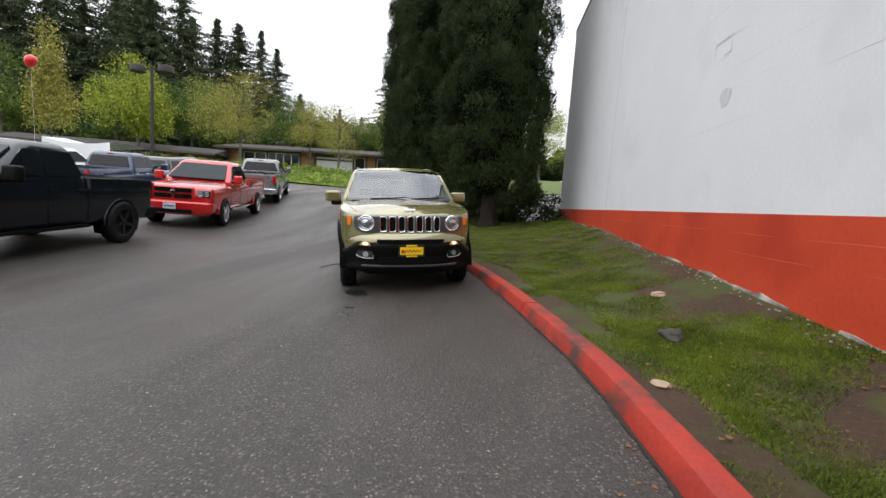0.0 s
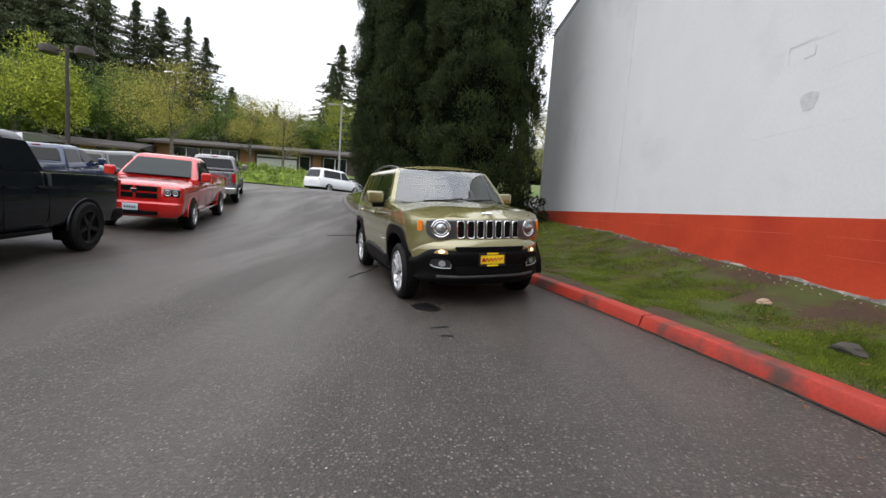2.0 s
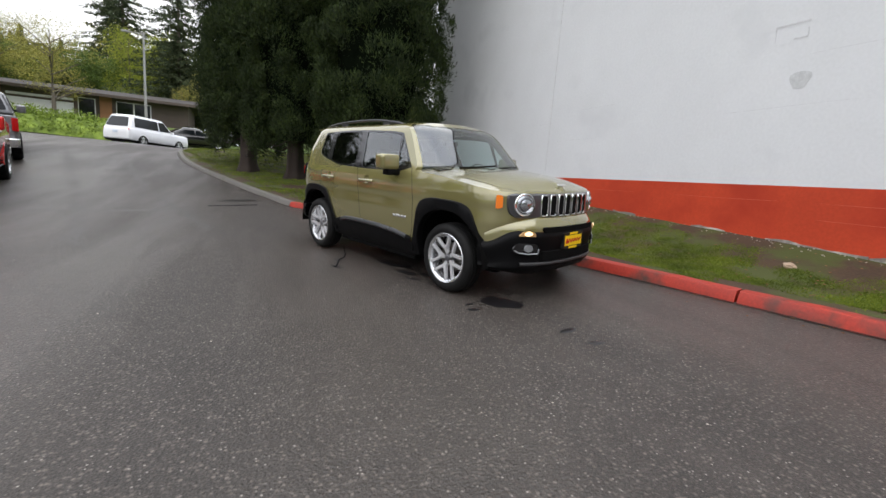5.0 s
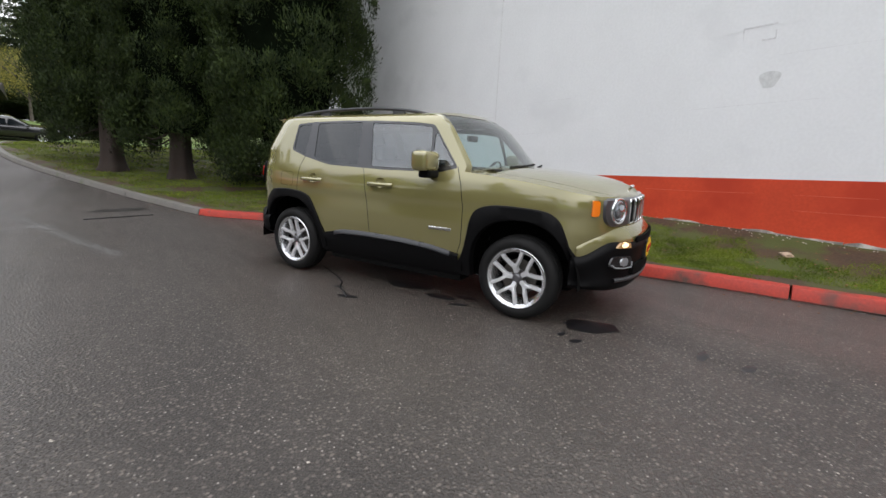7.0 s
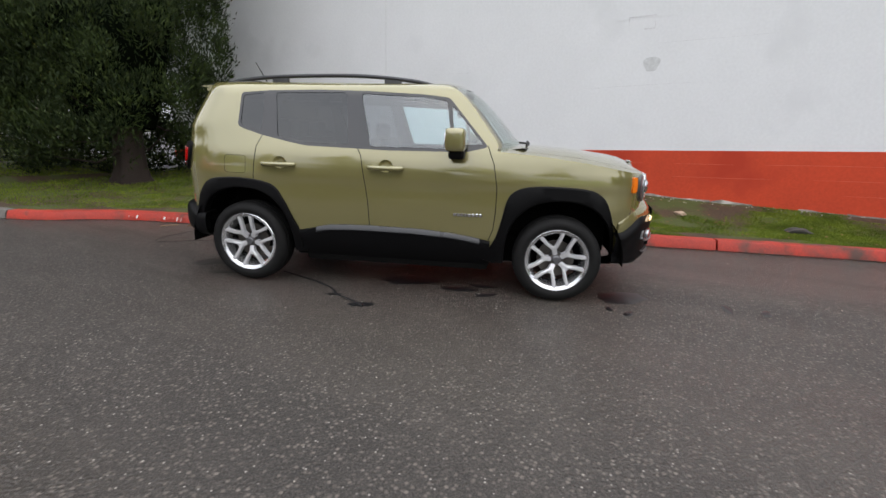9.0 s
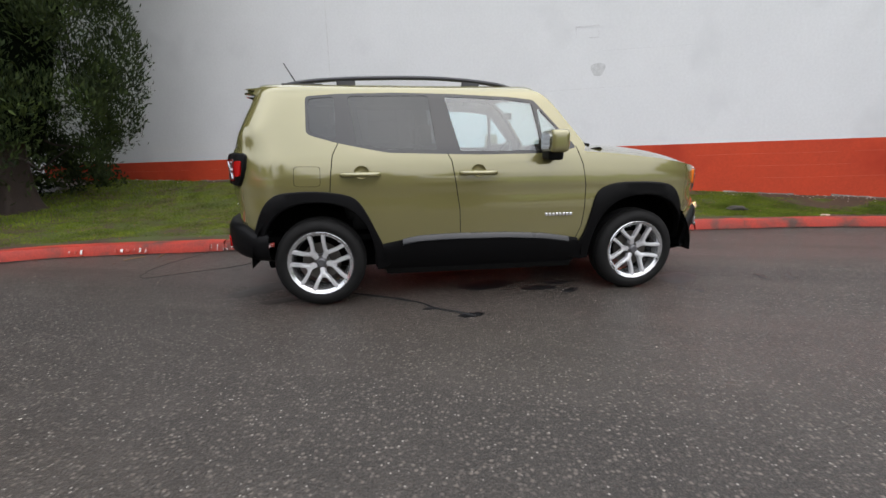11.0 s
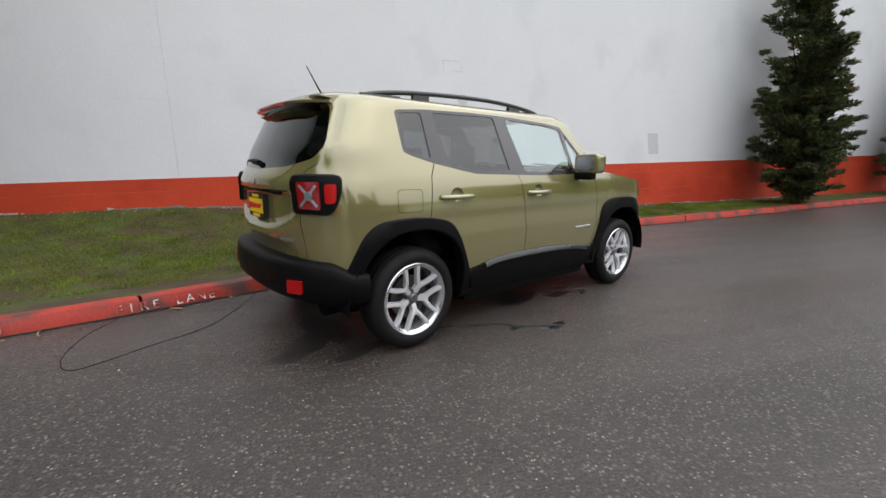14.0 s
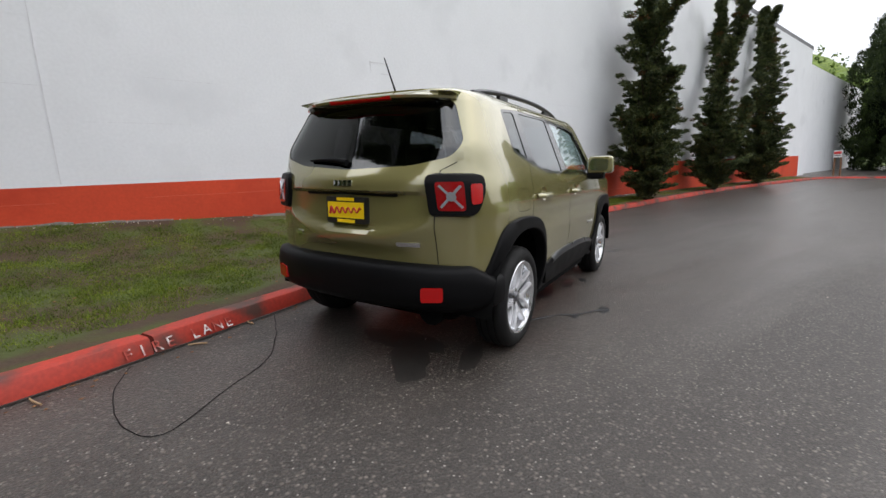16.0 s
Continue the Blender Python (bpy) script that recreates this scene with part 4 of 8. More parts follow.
def knife(bm, line, axis, keep, closed=False):
    """Cuts the faces that keep() picks along a 2D line, looking along an axis."""
    i, j = {"y": (0, 2), "x": (1, 2), "z": (0, 1)}[axis]
    pts = list(line) + ([line[0]] if closed else [])
    for p, q in zip(pts, pts[1:]):
        d = (q[0] - p[0], q[1] - p[1])
        no = [0, 0, 0]
        no[i], no[j] = d[1], -d[0]
        co = [0, 0, 0]
        co[i], co[j] = p
        lo = (min(p[0], q[0]) - 0.004, min(p[1], q[1]) - 0.004)
        hi = (max(p[0], q[0]) + 0.004, max(p[1], q[1]) + 0.004)
        fs = []
        for f in bm.faces:
            if keep(f):
                us = [v.co[i] for v in f.verts]
                vs = [v.co[j] for v in f.verts]
                if max(us) > lo[0] and min(us) < hi[0] and max(vs) > lo[1] and min(vs) < hi[1]:
                    fs.append(f)
        if fs:
            geo = set(fs)
            for f in fs:
                geo.update(f.edges)
                geo.update(f.verts)
            bmesh.ops.bisect_plane(bm, geom=list(geo), dist=1e-5, plane_co=co, plane_no=no)


def inside(poly, u, v):
    c = False
    for (x1, y1), (x2, y2) in zip(poly, poly[1:] + poly[:1]):
        if (y1 > v) != (y2 > v) and u < (x2 - x1) * (v - y1) / (y2 - y1) + x1:
            c = not c
    return c


def line_dist(line, u, v):
    best = 9.0
    for (x1, y1), (x2, y2) in zip(line, line[1:]):
        dx, dy = x2 - x1, y2 - y1
        t = min(max(((u - x1) * dx + (v - y1) * dy) / (dx * dx + dy * dy + 1e-12), 0), 1)
        best = min(best, math.hypot(u - x1 - t * dx, v - y1 - t * dy))
    return best


def offset_line(line, d):
    P = np.array(line, float)
    g = np.gradient(P, axis=0)
    g /= np.linalg.norm(g, axis=1)[:, None] + 1e-9
    return [tuple(p) for p in P + d * np.stack([-g[:, 1], g[:, 0]], 1)]


def take_faces(bm, faces):
    """Moves faces into a bmesh of their own."""
    out, seen = bmesh.new(), {}
    for f in faces:
        vs = []
        for v in f.verts:
            if v not in seen:
                seen[v] = out.verts.new(v.co)
            vs.append(seen[v])
        try:
            out.faces.new(vs)
        except ValueError:
            pass
    bmesh.ops.delete(bm, geom=list(faces), context="FACES")
    return out


def body_shell():
    bm = bmesh.new()
    low = 32
    cols = [tuple(p) for p in PLAN] + [tuple(p) for p in PLAN_R[1:]]
    n_front = len(PLAN)
    rows = []
    for k in range(low + 1):
        row = []
        for x, y in cols:
            top = lerp_list(FENDER, x) if x > 0.78 else 1.16
            row.append(hull(x, y, 0.40 + (top - 0.40) * k / low))
        rows.append(row)
    grid_bm(rows, bm=bm)
    # bonnet
    hood_rows = []
    for i in range(n_front):
        q = rows[-1][i]
        f = i / (n_front - 1)
        cx = 1.955 + (0.90 - 1.955) * f ** 0.75
        row = []
        for s in np.linspace(0, 1, 13):
            x = q.x + (cx - q.x) * s
            zt = lerp_list(HOOD, x) - 0.018 * ((q.y * (1 - s)) / 0.9) ** 2
            row.append((x, q.y * (1 - s), q.z + (zt - q.z) * (1 - (1 - s) ** 3.2)))
        hood_rows.append(row)
    grid_bm(hood_rows, bm=bm)
    # upper sides and back
    cab = []
    for z in list(np.linspace(1.16, 1.58, 12)) + [1.60, 1.615, 1.628, 1.638, 1.647, 1.655]:
        k = 0.65 * sstep(1.16, 1.34, z)
        cab.append([hull(x, y, z) for x, y in [tuple(p) for p in PLAN_R * (1 - k) + PLAN_S * k]])
    grid_bm(cab, bm=bm)
    # roof
    top = cab[-1]
    roof_rows = []
    for j, q in enumerate(top):
        f = j / (len(top) - 1)
        cx = 0.40 + (-1.60 - 0.40) * f
        row = []
        for s in np.linspace(0, 1, 12):
            x = q.x + (cx - q.x) * s
            zt = 1.690 - 0.012 * (x + 0.5) ** 2 - 0.03 * max(0, x) ** 2
            row.append((x, q.y * (1 - s), q.z + (zt - q.z) * (1 - (1 - s) ** 2.4)))
        roof_rows.append(row)
    grid_bm(roof_rows, bm=bm)
    # windscreen
    ws = []
    for c in cab:
        q, row = c[0], []
        t = (q.z - 1.16) / (1.655 - 1.16)
        for s in np.linspace(0, 1, 16):
            e = 1 - (1 - s) ** 2
            row.append((q.x + (0.20 * (1 - t) + 0.10 * t) * e, q.y * (1 - s), q.z + 0.028 * t * (1 - (1 - s) ** 2.4) * (t > 0.3)))
        ws.append(row)
    grid_bm(ws, bm=bm)
    mirror_y(bm)
    bmesh.ops.recalc_face_normals(bm, faces=bm.faces[:])
    if sum(f.normal.z for f in bm.faces if f.calc_center_median().z > 1.63) < 0:
        bmesh.ops.reverse_faces(bm, faces=bm.faces[:])
    return bm


DLO = rounded([(-1.33, 1.30), (-1.332, 1.563), (-1.087, 1.583), (-0.672, 1.594), (-0.244, 1.588), (0.198, 1.568), (0.392, 1.548), (0.713, 1.187), (0.548, 1.146), (-0.057, 1.140), (-0.442, 1.150), (-0.734, 1.158), (-0.857, 1.179), (-1.105, 1.229), (-1.28, 1.278)], 0.03)
QUARTER = rounded([(-1.308, 1.312), (-1.312, 1.545), (-1.125, 1.562), (-1.12, 1.252)], 0.03)
REARWIN = rounded([(-0.975, 1.222), (-1.03, 1.566), (-0.435, 1.574), (-0.382, 1.178), (-0.72, 1.182), (-0.85, 1.198)], 0.025)
FRONTWIN = rounded([(-0.205, 1.166), (-0.31, 1.567), (0.17, 1.548), (0.375, 1.524), (0.418, 1.28), (0.42, 1.168)], 0.025)
VENT = rounded([(0.452, 1.195), (0.44, 1.30), (0.418, 1.472), (0.43, 1.482), (0.56, 1.333), (0.672, 1.208)], 0.012, 2)
BACKLIGHT = rounded([(-0.700, 1.335), (-0.652, 1.256), (-0.43, 1.206), (0, 1.184), (0.43, 1.206), (0.652, 1.256), (0.700, 1.335), (0.585, 1.585), (-0.585, 1.585)], 0.06, 5)
ARCH_R, ARCH_F = oval(-1.285, 0.345, 0.422, 0.470, 40, 2.4), oval(1.285, 0.345, 0.422, 0.470, 40, 2.4)
B_LINE = [(-0.306, 1.152), (-0.275, 1.096), (-0.244, 0.908), (-0.218, 0.736), (-0.209, 0.51), (-0.209, 0.40)]
C_LINE = [(-1.105, 1.229), (-1.148, 1.146), (-1.166, 1.008), (-1.178, 0.886), (-1.18, 0.70)]
F_LINE = [(0.713, 1.187), (0.762, 1.062), (0.793, 0.887), (0.792, 0.707), (0.78, 0.568), (0.745, 0.472), (0.73, 0.40)]
FUEL = rounded([(-1.43, 0.927), (-1.425, 1.07), (-1.236, 1.068), (-1.242, 0.925)], 0.03)
CUPS = [oval(x, 1.022, 0.056, 0.048, 20) for x in (-0.945, -0.072)]
HOOD_LINE = [(0.80, 0.775), (1.2, 0.765), (1.55, 0.735), (1.75, 0.68), (1.88, 0.58)]
GATE = [(-0.69, 1.64), (-0.72, 1.45), (-0.728, 1.32), (-0.68, 1.225), (-0.605, 1.18), (-0.585, 0.86), (-0.60, 0.60)]


def build_suv():
    suv = thing("compact_suv", CAR_M, "olive green boxy SUV with black arches parked by red kerb", "car")
    bm = body_shell()
    flank = lambda f: abs(f.normal.y) > 0.4
    back = lambda f: f.normal.x < -0.35 and f.calc_center_median().x < -1.3
    for poly in (DLO, QUARTER, REARWIN, FRONTWIN, VENT, ARCH_R, ARCH_F):
        knife(bm, poly, "y", flank, True)
    tail = lambda f: f.normal.x < -0.12 and f.calc_center_median().x < -1.5 and f.calc_center_median().z > 1.15
    knife(bm, BACKLIGHT, "x", tail, True)
    for cup in CUPS:
        knife(bm, cup, "y", flank, True)
    # panes are the body's own surface inside the openings
    panes = {}
    for f in bm.faces:
        c = f.calc_center_median()
        if abs(f.normal.y) > 0.4 and c.z > 1.1 and c.x > -1.5:
            for key, poly in (("quarter", QUARTER), ("rear", REARWIN), ("front", FRONTWIN), ("vent", VENT)):
                if inside(poly, c.x, c.z):
                    panes.setdefault((key, c.y < 0), []).append(f)
        elif f.normal.x > 0.2 and c.z > 1.17 and c.x > 0.2:
            yA = abs(hull(0.78, 0.9, min(c.z, 1.65)).y)
            if abs(c.y) < yA * 0.93 and 1.175 < c.z < 1.64:
                panes.setdefault(("screen", False), []).append(f)
        elif tail(f) and inside(BACKLIGHT, c.y, c.z):
            panes.setdefault(("back", False), []).append(f)
    pane_bms = {k: take_faces(bm, v) for k, v in panes.items()}
    bmesh.ops.delete(bm, geom=[f for f in bm.faces if abs(f.normal.y) > 0.4 and any(inside(cup, *f.calc_center_median().xz) for cup in CUPS)], context="FACES")
    bmesh.ops.delete(bm, geom=[f for f in bm.faces if abs(f.normal.y) > 0.4 and (inside(ARCH_R, *f.calc_center_median().xz) or inside(ARCH_F, *f.calc_center_median().xz))], context="FACES")
    # dark trim panel inside the body shell
    lin = bm.copy()
    lin.normal_update()
    for v, n in [(v, v.normal.copy()) for v in lin.verts]:
        v.co -= n * 0.022
    part("inner_lining", lin, LINER, suv, "black inner lining", smooth=40)
    trims = [f for f in bm.faces if abs(f.normal.y) > 0.4 and inside(DLO, *f.calc_center_median().xz)]
    trim = take_faces(bm, trims)
    # shut lines
    gaps = [(B_LINE, "y", flank), (C_LINE, "y", flank), (F_LINE, "y", flank)]
    w = 0.0032
    for line, axis, keep in gaps:
        for d in (-w, w):
            knife(bm, offset_line(line, d), axis, keep)
    up = lambda f: f.normal.z > 0.3 and f.calc_center_median().x > 0.7
    for sgn in (1, -1):
        hl = [(x, y * sgn) for x, y in HOOD_LINE]
        gl = [(y * sgn, z) for y, z in GATE]
        for d in (-w, w):
            knife(bm, offset_line(hl, d), "z", up)
            knife(bm, offset_line(gl[3:], d * 0.8), "x", back)
    for d in (0.0, 1.0):
        c = np.mean(FUEL, axis=0)
        knife(bm, [tuple(c + (np.array(p) - c) * (1 - 0.035 * d)) for p in FUEL], "y", lambda f: f.normal.y < -0.4, True)
    dead = []
    fuel_in = [tuple(np.mean(FUEL, axis=0) + (np.array(p) - np.mean(FUEL, axis=0)) * 0.965) for p in FUEL]
    for f in bm.faces:
        c = f.calc_center_median()
        if abs(f.normal.y) > 0.4 and any(line_dist(l, c.x, c.z) < w * 0.98 for l, a, k in gaps):
            dead.append(f)
        elif up(f) and line_dist(HOOD_LINE, c.x, abs(c.y)) < w * 0.98:
            dead.append(f)
        elif back(f) and line_dist([(-y, z) for y, z in GATE[3:]], abs(c.y), c.z) < w * 0.78:
            dead.append(f)
        elif f.normal.y < -0.4 and inside(FUEL, c.x, c.z) and not inside(fuel_in, c.x, c.z):
            dead.append(f)
    bmesh.ops.delete(bm, geom=dead, context="FACES")
    # panels
    rear_poly = C_LINE[::-1] + [(-0.9, 1.172), (-0.30, 1.158)] + B_LINE[1:] + [(-0.9, 0.40)]
    rear_poly = [(-1.178, 0.40)] + rear_poly
    front_poly = B_LINE[::-1] + [(0.30, 1.158)] + F_LINE
    groups = {}
    for f in bm.faces:
        c = f.calc_center_median()
        side = "R" if c.y < 0 else "L"
        if abs(f.normal.y) > 0.4 and inside(rear_poly, c.x, c.z):
            groups.setdefault("rear_door" + side, []).append(f)
        elif abs(f.normal.y) > 0.4 and inside(front_poly, c.x, c.z):
            groups.setdefault("front_door" + side, []).append(f)
        elif f.normal.y < -0.4 and inside(fuel_in, c.x, c.z):
            groups.setdefault("fuel_flap", []).append(f)
        elif up(f) and abs(c.y) < lerp_list(HOOD_LINE, c.x) and c.z > 0.99:
            groups.setdefault("bonnet", []).append(f)
        elif back(f) and abs(c.y) < -lerp_list([(z, y) for y, z in GATE[::-1]], c.z) and c.z < 1.59:
            groups.setdefault("tailgate", []).append(f)
    made = {}
    for key, fs in groups.items():
        made[key] = part(key.rstrip("RL"), take_faces(bm, fs), PAINT, suv, smooth=40)
    body = part("body", bm, PAINT, suv, smooth=40)
    part("window_surround", trim, GLOSSBLACK, suv, "gloss black window surround", smooth=40)
    for (key, right), pb in pane_bms.items():
        pb.normal_update()
        for v, n in [(v, v.normal.copy()) for v in pb.verts]:
            v.co -= n * (0.004 if key != "screen" else 0.003)
        g = part({"screen": "windscreen", "back": "rear_window", "vent": "vent_window", "quarter": "quarter_window"}.get(key, "side_window"), pb,
                 SCREENGLASS if key == "screen" else SIDEGLASS if key in ("front", "vent") else PRIVACY, suv, "dark privacy glass" if key in ("rear", "quarter", "back") else "clear glass", smooth=60)
        g.visible_shadow = False
    return suv, body, made


SUV, SUV_BODY, SUV_PANELS = build_suv()


# ---------- the SUV's fittings ----------
OUT_R = [tuple(p) for p in smooth_curve([(-1.80, 0.30), (-1.785, 0.50), (-1.735, 0.63), (-1.675, 0.765), (-1.60, 0.85), (-1.506, 0.882), (-1.31, 0.892), (-1.113, 0.872), (-0.994, 0.828), (-0.918, 0.716), (-0.862, 0.59), (-0.805, 0.46), (-0.74, 0.30)], 60)]
OUT_F = [tuple(p) for p in smooth_curve([(0.68, 0.30), (0.79, 0.475), (0.838, 0.64), (0.873, 0.798), (0.92, 0.866), (1.032, 0.908), (1.223, 0.918), (1.471, 0.902), (1.58, 0.852), (1.637, 0.757), (1.69, 0.589), (1.74, 0.30)], 60)]


def ray_to(line, cx, cz, a):
    best = None
    d = (math.cos(a), math.sin(a))
    for (x1, z1), (x2, z2) in zip(line, line[1:]):
        ex, ez = x2 - x1, z2 - z1
        det = d[0] * -ez + ex * d[1]
        if abs(det) < 1e-9:
            continue
        t = ((x1 - cx) * -ez + ex * (z1 - cz)) / det
        u = (d[0] * (z1 - cz) - d[1] * (x1 - cx)) / det
        if t > 0 and -0.001 <= u <= 1.001:
            best = t if best is None else max(best, t)
    return best or 0.5


def flare(cx, line, sgn, parent):
    rows = []
    for a in np.radians(np.linspace(170 if cx < 0 else 187, -7 if cx < 0 else 10, 46)):
        c, s = math.cos(a), math.sin(a)
        ri = 1 / ((abs(c) / 0.412) ** 2.4 + (abs(s) / 0.462) ** 2.4) ** (1 / 2.4)
        ro = ray_to(line, cx, 0.345, a)
        row = []
        tuck = 0.035 * (1 - sstep(math.radians(14), math.radians(44), a)) if cx > 0 else 0.0
        for f, off in ((1.0, -0.006), (0.985, 0.012), (0.90, 0.020), (0.40, 0.026), (0.12, 0.026), (0.03, 0.020)):
            r = ri + (ro - ri) * f
            row.append(side_pt(cx + r * c, max(0.24, 0.345 + r * s), off - tuck, sgn))
        edge = side_pt(cx + ri * c, max(0.24, 0.345 + ri * s), 0.0, sgn)
        row += [edge, edge - Vector((0, sgn * 0.05, 0))]
        rows.append(row)
    bm = grid_bm(rows)
    bmesh.ops.recalc_face_normals(bm, faces=bm.faces[:])
    part("wheel_arch", bm, PLASTIC, parent, "black plastic wheel arch", smooth=30)
    # wheel well
    well = grid_bm([[(cx + 0.49 * math.cos(a), sgn * y, 0.345 + 0.50 * math.sin(a)) for y in (0.885, 0.75, 0.6, 0.45)] for a in np.radians(np.linspace(182, -2, 24))])
    box_bm(0.84, 0.02, 0.50, (cx, sgn * 0.46, 0.60), bm=well)
    part("wheel_well", well, LINER, parent, smooth=40)


def wrap(outline, profile, bm=None, trim=None):
    """A bumper: plan outline (half), with profile of (height, inset); trim(x) gives the top height there."""
    bm = bm or bmesh.new()
    out = np.array(outline)
    g = np.gradient(out, axis=0)
    nrm = np.stack([g[:, 1], -g[:, 0]], 1)
    nrm /= np.linalg.norm(nrm, axis=1)[:, None]
    if (nrm[0] @ (out[0] - np.array((0, 0)))) < 0:
        nrm = -nrm
    lo, hi = profile[0][0], profile[-1][0]
    rows = []
    for z, ins in profile:
        row = []
        for (x, y), n in zip(out, nrm):
            zz = z if trim is None else lo + (z - lo) * (trim(x) - lo) / (hi - lo)
            row.append((x - n[0] * ins, max(0.0, y - n[1] * ins), zz))
        rows.append(row)
    grid_bm(rows, bm=bm)
    return bm


def lift_ends(bm, from_x, way):
    """Lets a bumper's lower edge rise towards the wheel."""
    for v in bm.verts:
        if v.co.z < 0.44:
            v.co.z += (0.44 - v.co.z) * 0.30 * min(1, max(0, (from_x - way * v.co.x) / 0.2))


def finish(bm):
    mirror_y(bm)
    bmesh.ops.recalc_face_normals(bm, faces=bm.faces[:])
    return bm


def corner_pt(a, z, off=0.0, sgn=-1):
    """On the rear corner, a metres along the outline from the middle of the tail."""
    P = PLAN_R[::-1]
    s = np.r_[0, np.cumsum(np.linalg.norm(np.diff(P, axis=0), axis=1))]
    x, y = float(np.interp(a, s, P[:, 0])), float(np.interp(a, s, P[:, 1]))
    x2, y2 = float(np.interp(a + 0.01, s, P[:, 0])), float(np.interp(a + 0.01, s, P[:, 1]))
    d = Vector((x2 - x, y2 - y)).normalized()
    h = hull(x, y, z)
    return Vector((h.x - d.y * off, sgn * (h.y + d.x * off), h.z))


def skin_on(profile, surf, thick, base=-0.006):
    """A bowed panel on a surface: profile of (height, half width), the edge turned in."""
    z0, z1 = profile[0][0], profile[-1][0]
    zs = np.linspace(z0, z1, 14)
    rows = []
    for k, z in enumerate(zs):
        w = lerp_list(profile, z)
        us = [-w] + list(np.linspace(-w + 0.012, w - 0.012, 41)) + [w]
        off = thick if 0 < k < 13 else base
        rows.append([surf(u, z, base if i in (0, 42) else off) for i, u in enumerate(us)])
    bm = grid_bm(rows)
    bmesh.ops.recalc_face_normals(bm, faces=bm.faces[:])
    return bm


def skin_lr(profile, surf, thick, base):
    """A bowed panel on a surface between a left and a right edge: profile of (height, left, right)."""
    rows = []
    left, right = [(v, a) for v, a, b in profile], [(v, b) for v, a, b in profile]
    zs = np.linspace(profile[0][0], profile[-1][0], 20)
    for k, z in enumerate(zs):
        a, b = lerp_list(left, z), lerp_list(right, z)
        us = [a] + list(np.linspace(a + 0.008, b - 0.008, 24)) + [b]
        rows.append([surf(u, z, base if i in (0, 25) or k in (0, 19) else thick) for i, u in enumerate(us)])
    bm = grid_bm(rows)
    bmesh.ops.recalc_face_normals(bm, faces=bm.faces[:])
    return bm


def make_wheel(name, parent, m):
    w = part(name, spin_bm([(0.232, 0.080), (0.249, 0.098), (0.262, 0.107), (0.282, 0.110), (0.305, 0.105), (0.327, 0.088), (0.338, 0.070), (0.3395, 0.052), (0.331, 0.050), (0.331, 0.042), (0.342, 0.040), (0.343, 0.006), (0.334, 0.004), (0.334, -0.004), (0.343, -0.006),
                            (0.342, -0.040), (0.331, -0.042), (0.331, -0.050), (0.3395, -0.052), (0.338, -0.070), (0.327, -0.088), (0.300, -0.104), (0.255, -0.108), (0.235, -0.098), (0.232, -0.085)], 64), RUBBER, parent, "black rubber tyre on alloy wheel", smooth=30, m=m)
    rim = part("rim", spin_bm([(0.216, 0.085), (0.232, 0.098), (0.242, 0.1025), (0.248, 0.097), (0.236, -0.09), (0.205, -0.085), (0.200, -0.06), (0.196, 0.03), (0.212, 0.07), (0.216, 0.085)], 64), ALLOY, w, "silver alloy rim", smooth=30)
    # five forked spokes: a stem from the hub that splits into two arms
    for k in range(5):
        a0 = math.radians(90 + 72 * k + 8)
        bm = bmesh.new()

        def strip(rows):
            out = []
            for r, mid, half, y, dep in rows:
                t, h = a0 + mid, half
                c = Vector((r * math.cos(t), 0, r * math.sin(t)))
                n = Vector((-math.sin(t), 0, math.cos(t)))
                out.append([c + n * u + Vector((0, yy, 0)) for u, yy in ((-h, y - dep), (-h * 0.72, y - 0.003), (0, y), (h * 0.72, y - 0.003), (h, y - dep))])
            grid_bm(out, bm=bm)
        strip([(0.030, 0, 0.026, 0.060, 0.03), (0.060, 0, 0.025, 0.068, 0.032), (0.085, 0, 0.026, 0.076, 0.032), (0.108, 0, 0.034, 0.081, 0.032), (0.118, 0, 0.026, 0.079, 0.034)])
        for side in (-1, 1):
            strip([(0.088, side * 0.10, 0.014, 0.076, 0.032), (0.120, side * 0.24, 0.0180, 0.0840, 0.032), (0.155, side * 0.335, 0.0170, 0.088, 0.030), (0.198, side * 0.385, 0.0175, 0.092, 0.028), (0.240, side * 0.395, 0.0195, 0.094, 0.024)])
        bmesh.ops.recalc_face_normals(bm, faces=bm.faces[:])
        part("spoke", bm, SPOKE, w, smooth=28)
    part("hub_cap", spin_bm([(0.0, 0.078), (0.024, 0.077), (0.031, 0.071), (0.034, 0.062), (0.052, 0.060), (0.058, 0.050), (0.06, 0.0), (0.0, 0.0)], 28), DARKHUB, w, "dark hub cap", smooth=30)
    for k in range(5):
        a = math.radians(54 + 72 * k + 8)
        bm = spin_bm([(0.0, 0.068), (0.008, 0.067), (0.010, 0.05), (0.0, 0.05)], 8)
        bmesh.ops.translate(bm, vec=(0.047 * math.cos(a), 0, 0.047 * math.sin(a)), verts=bm.verts[:])
        part("wheel_nut", bm, DISC, w, smooth=30)
    part("brake_disc", spin_bm([(0.0, 0.0), (0.06, 0.0), (0.145, 0.012), (0.145, -0.01), (0.0, -0.01)], 32), DISC, w, "grey steel brake disc", smooth=30)
    return w


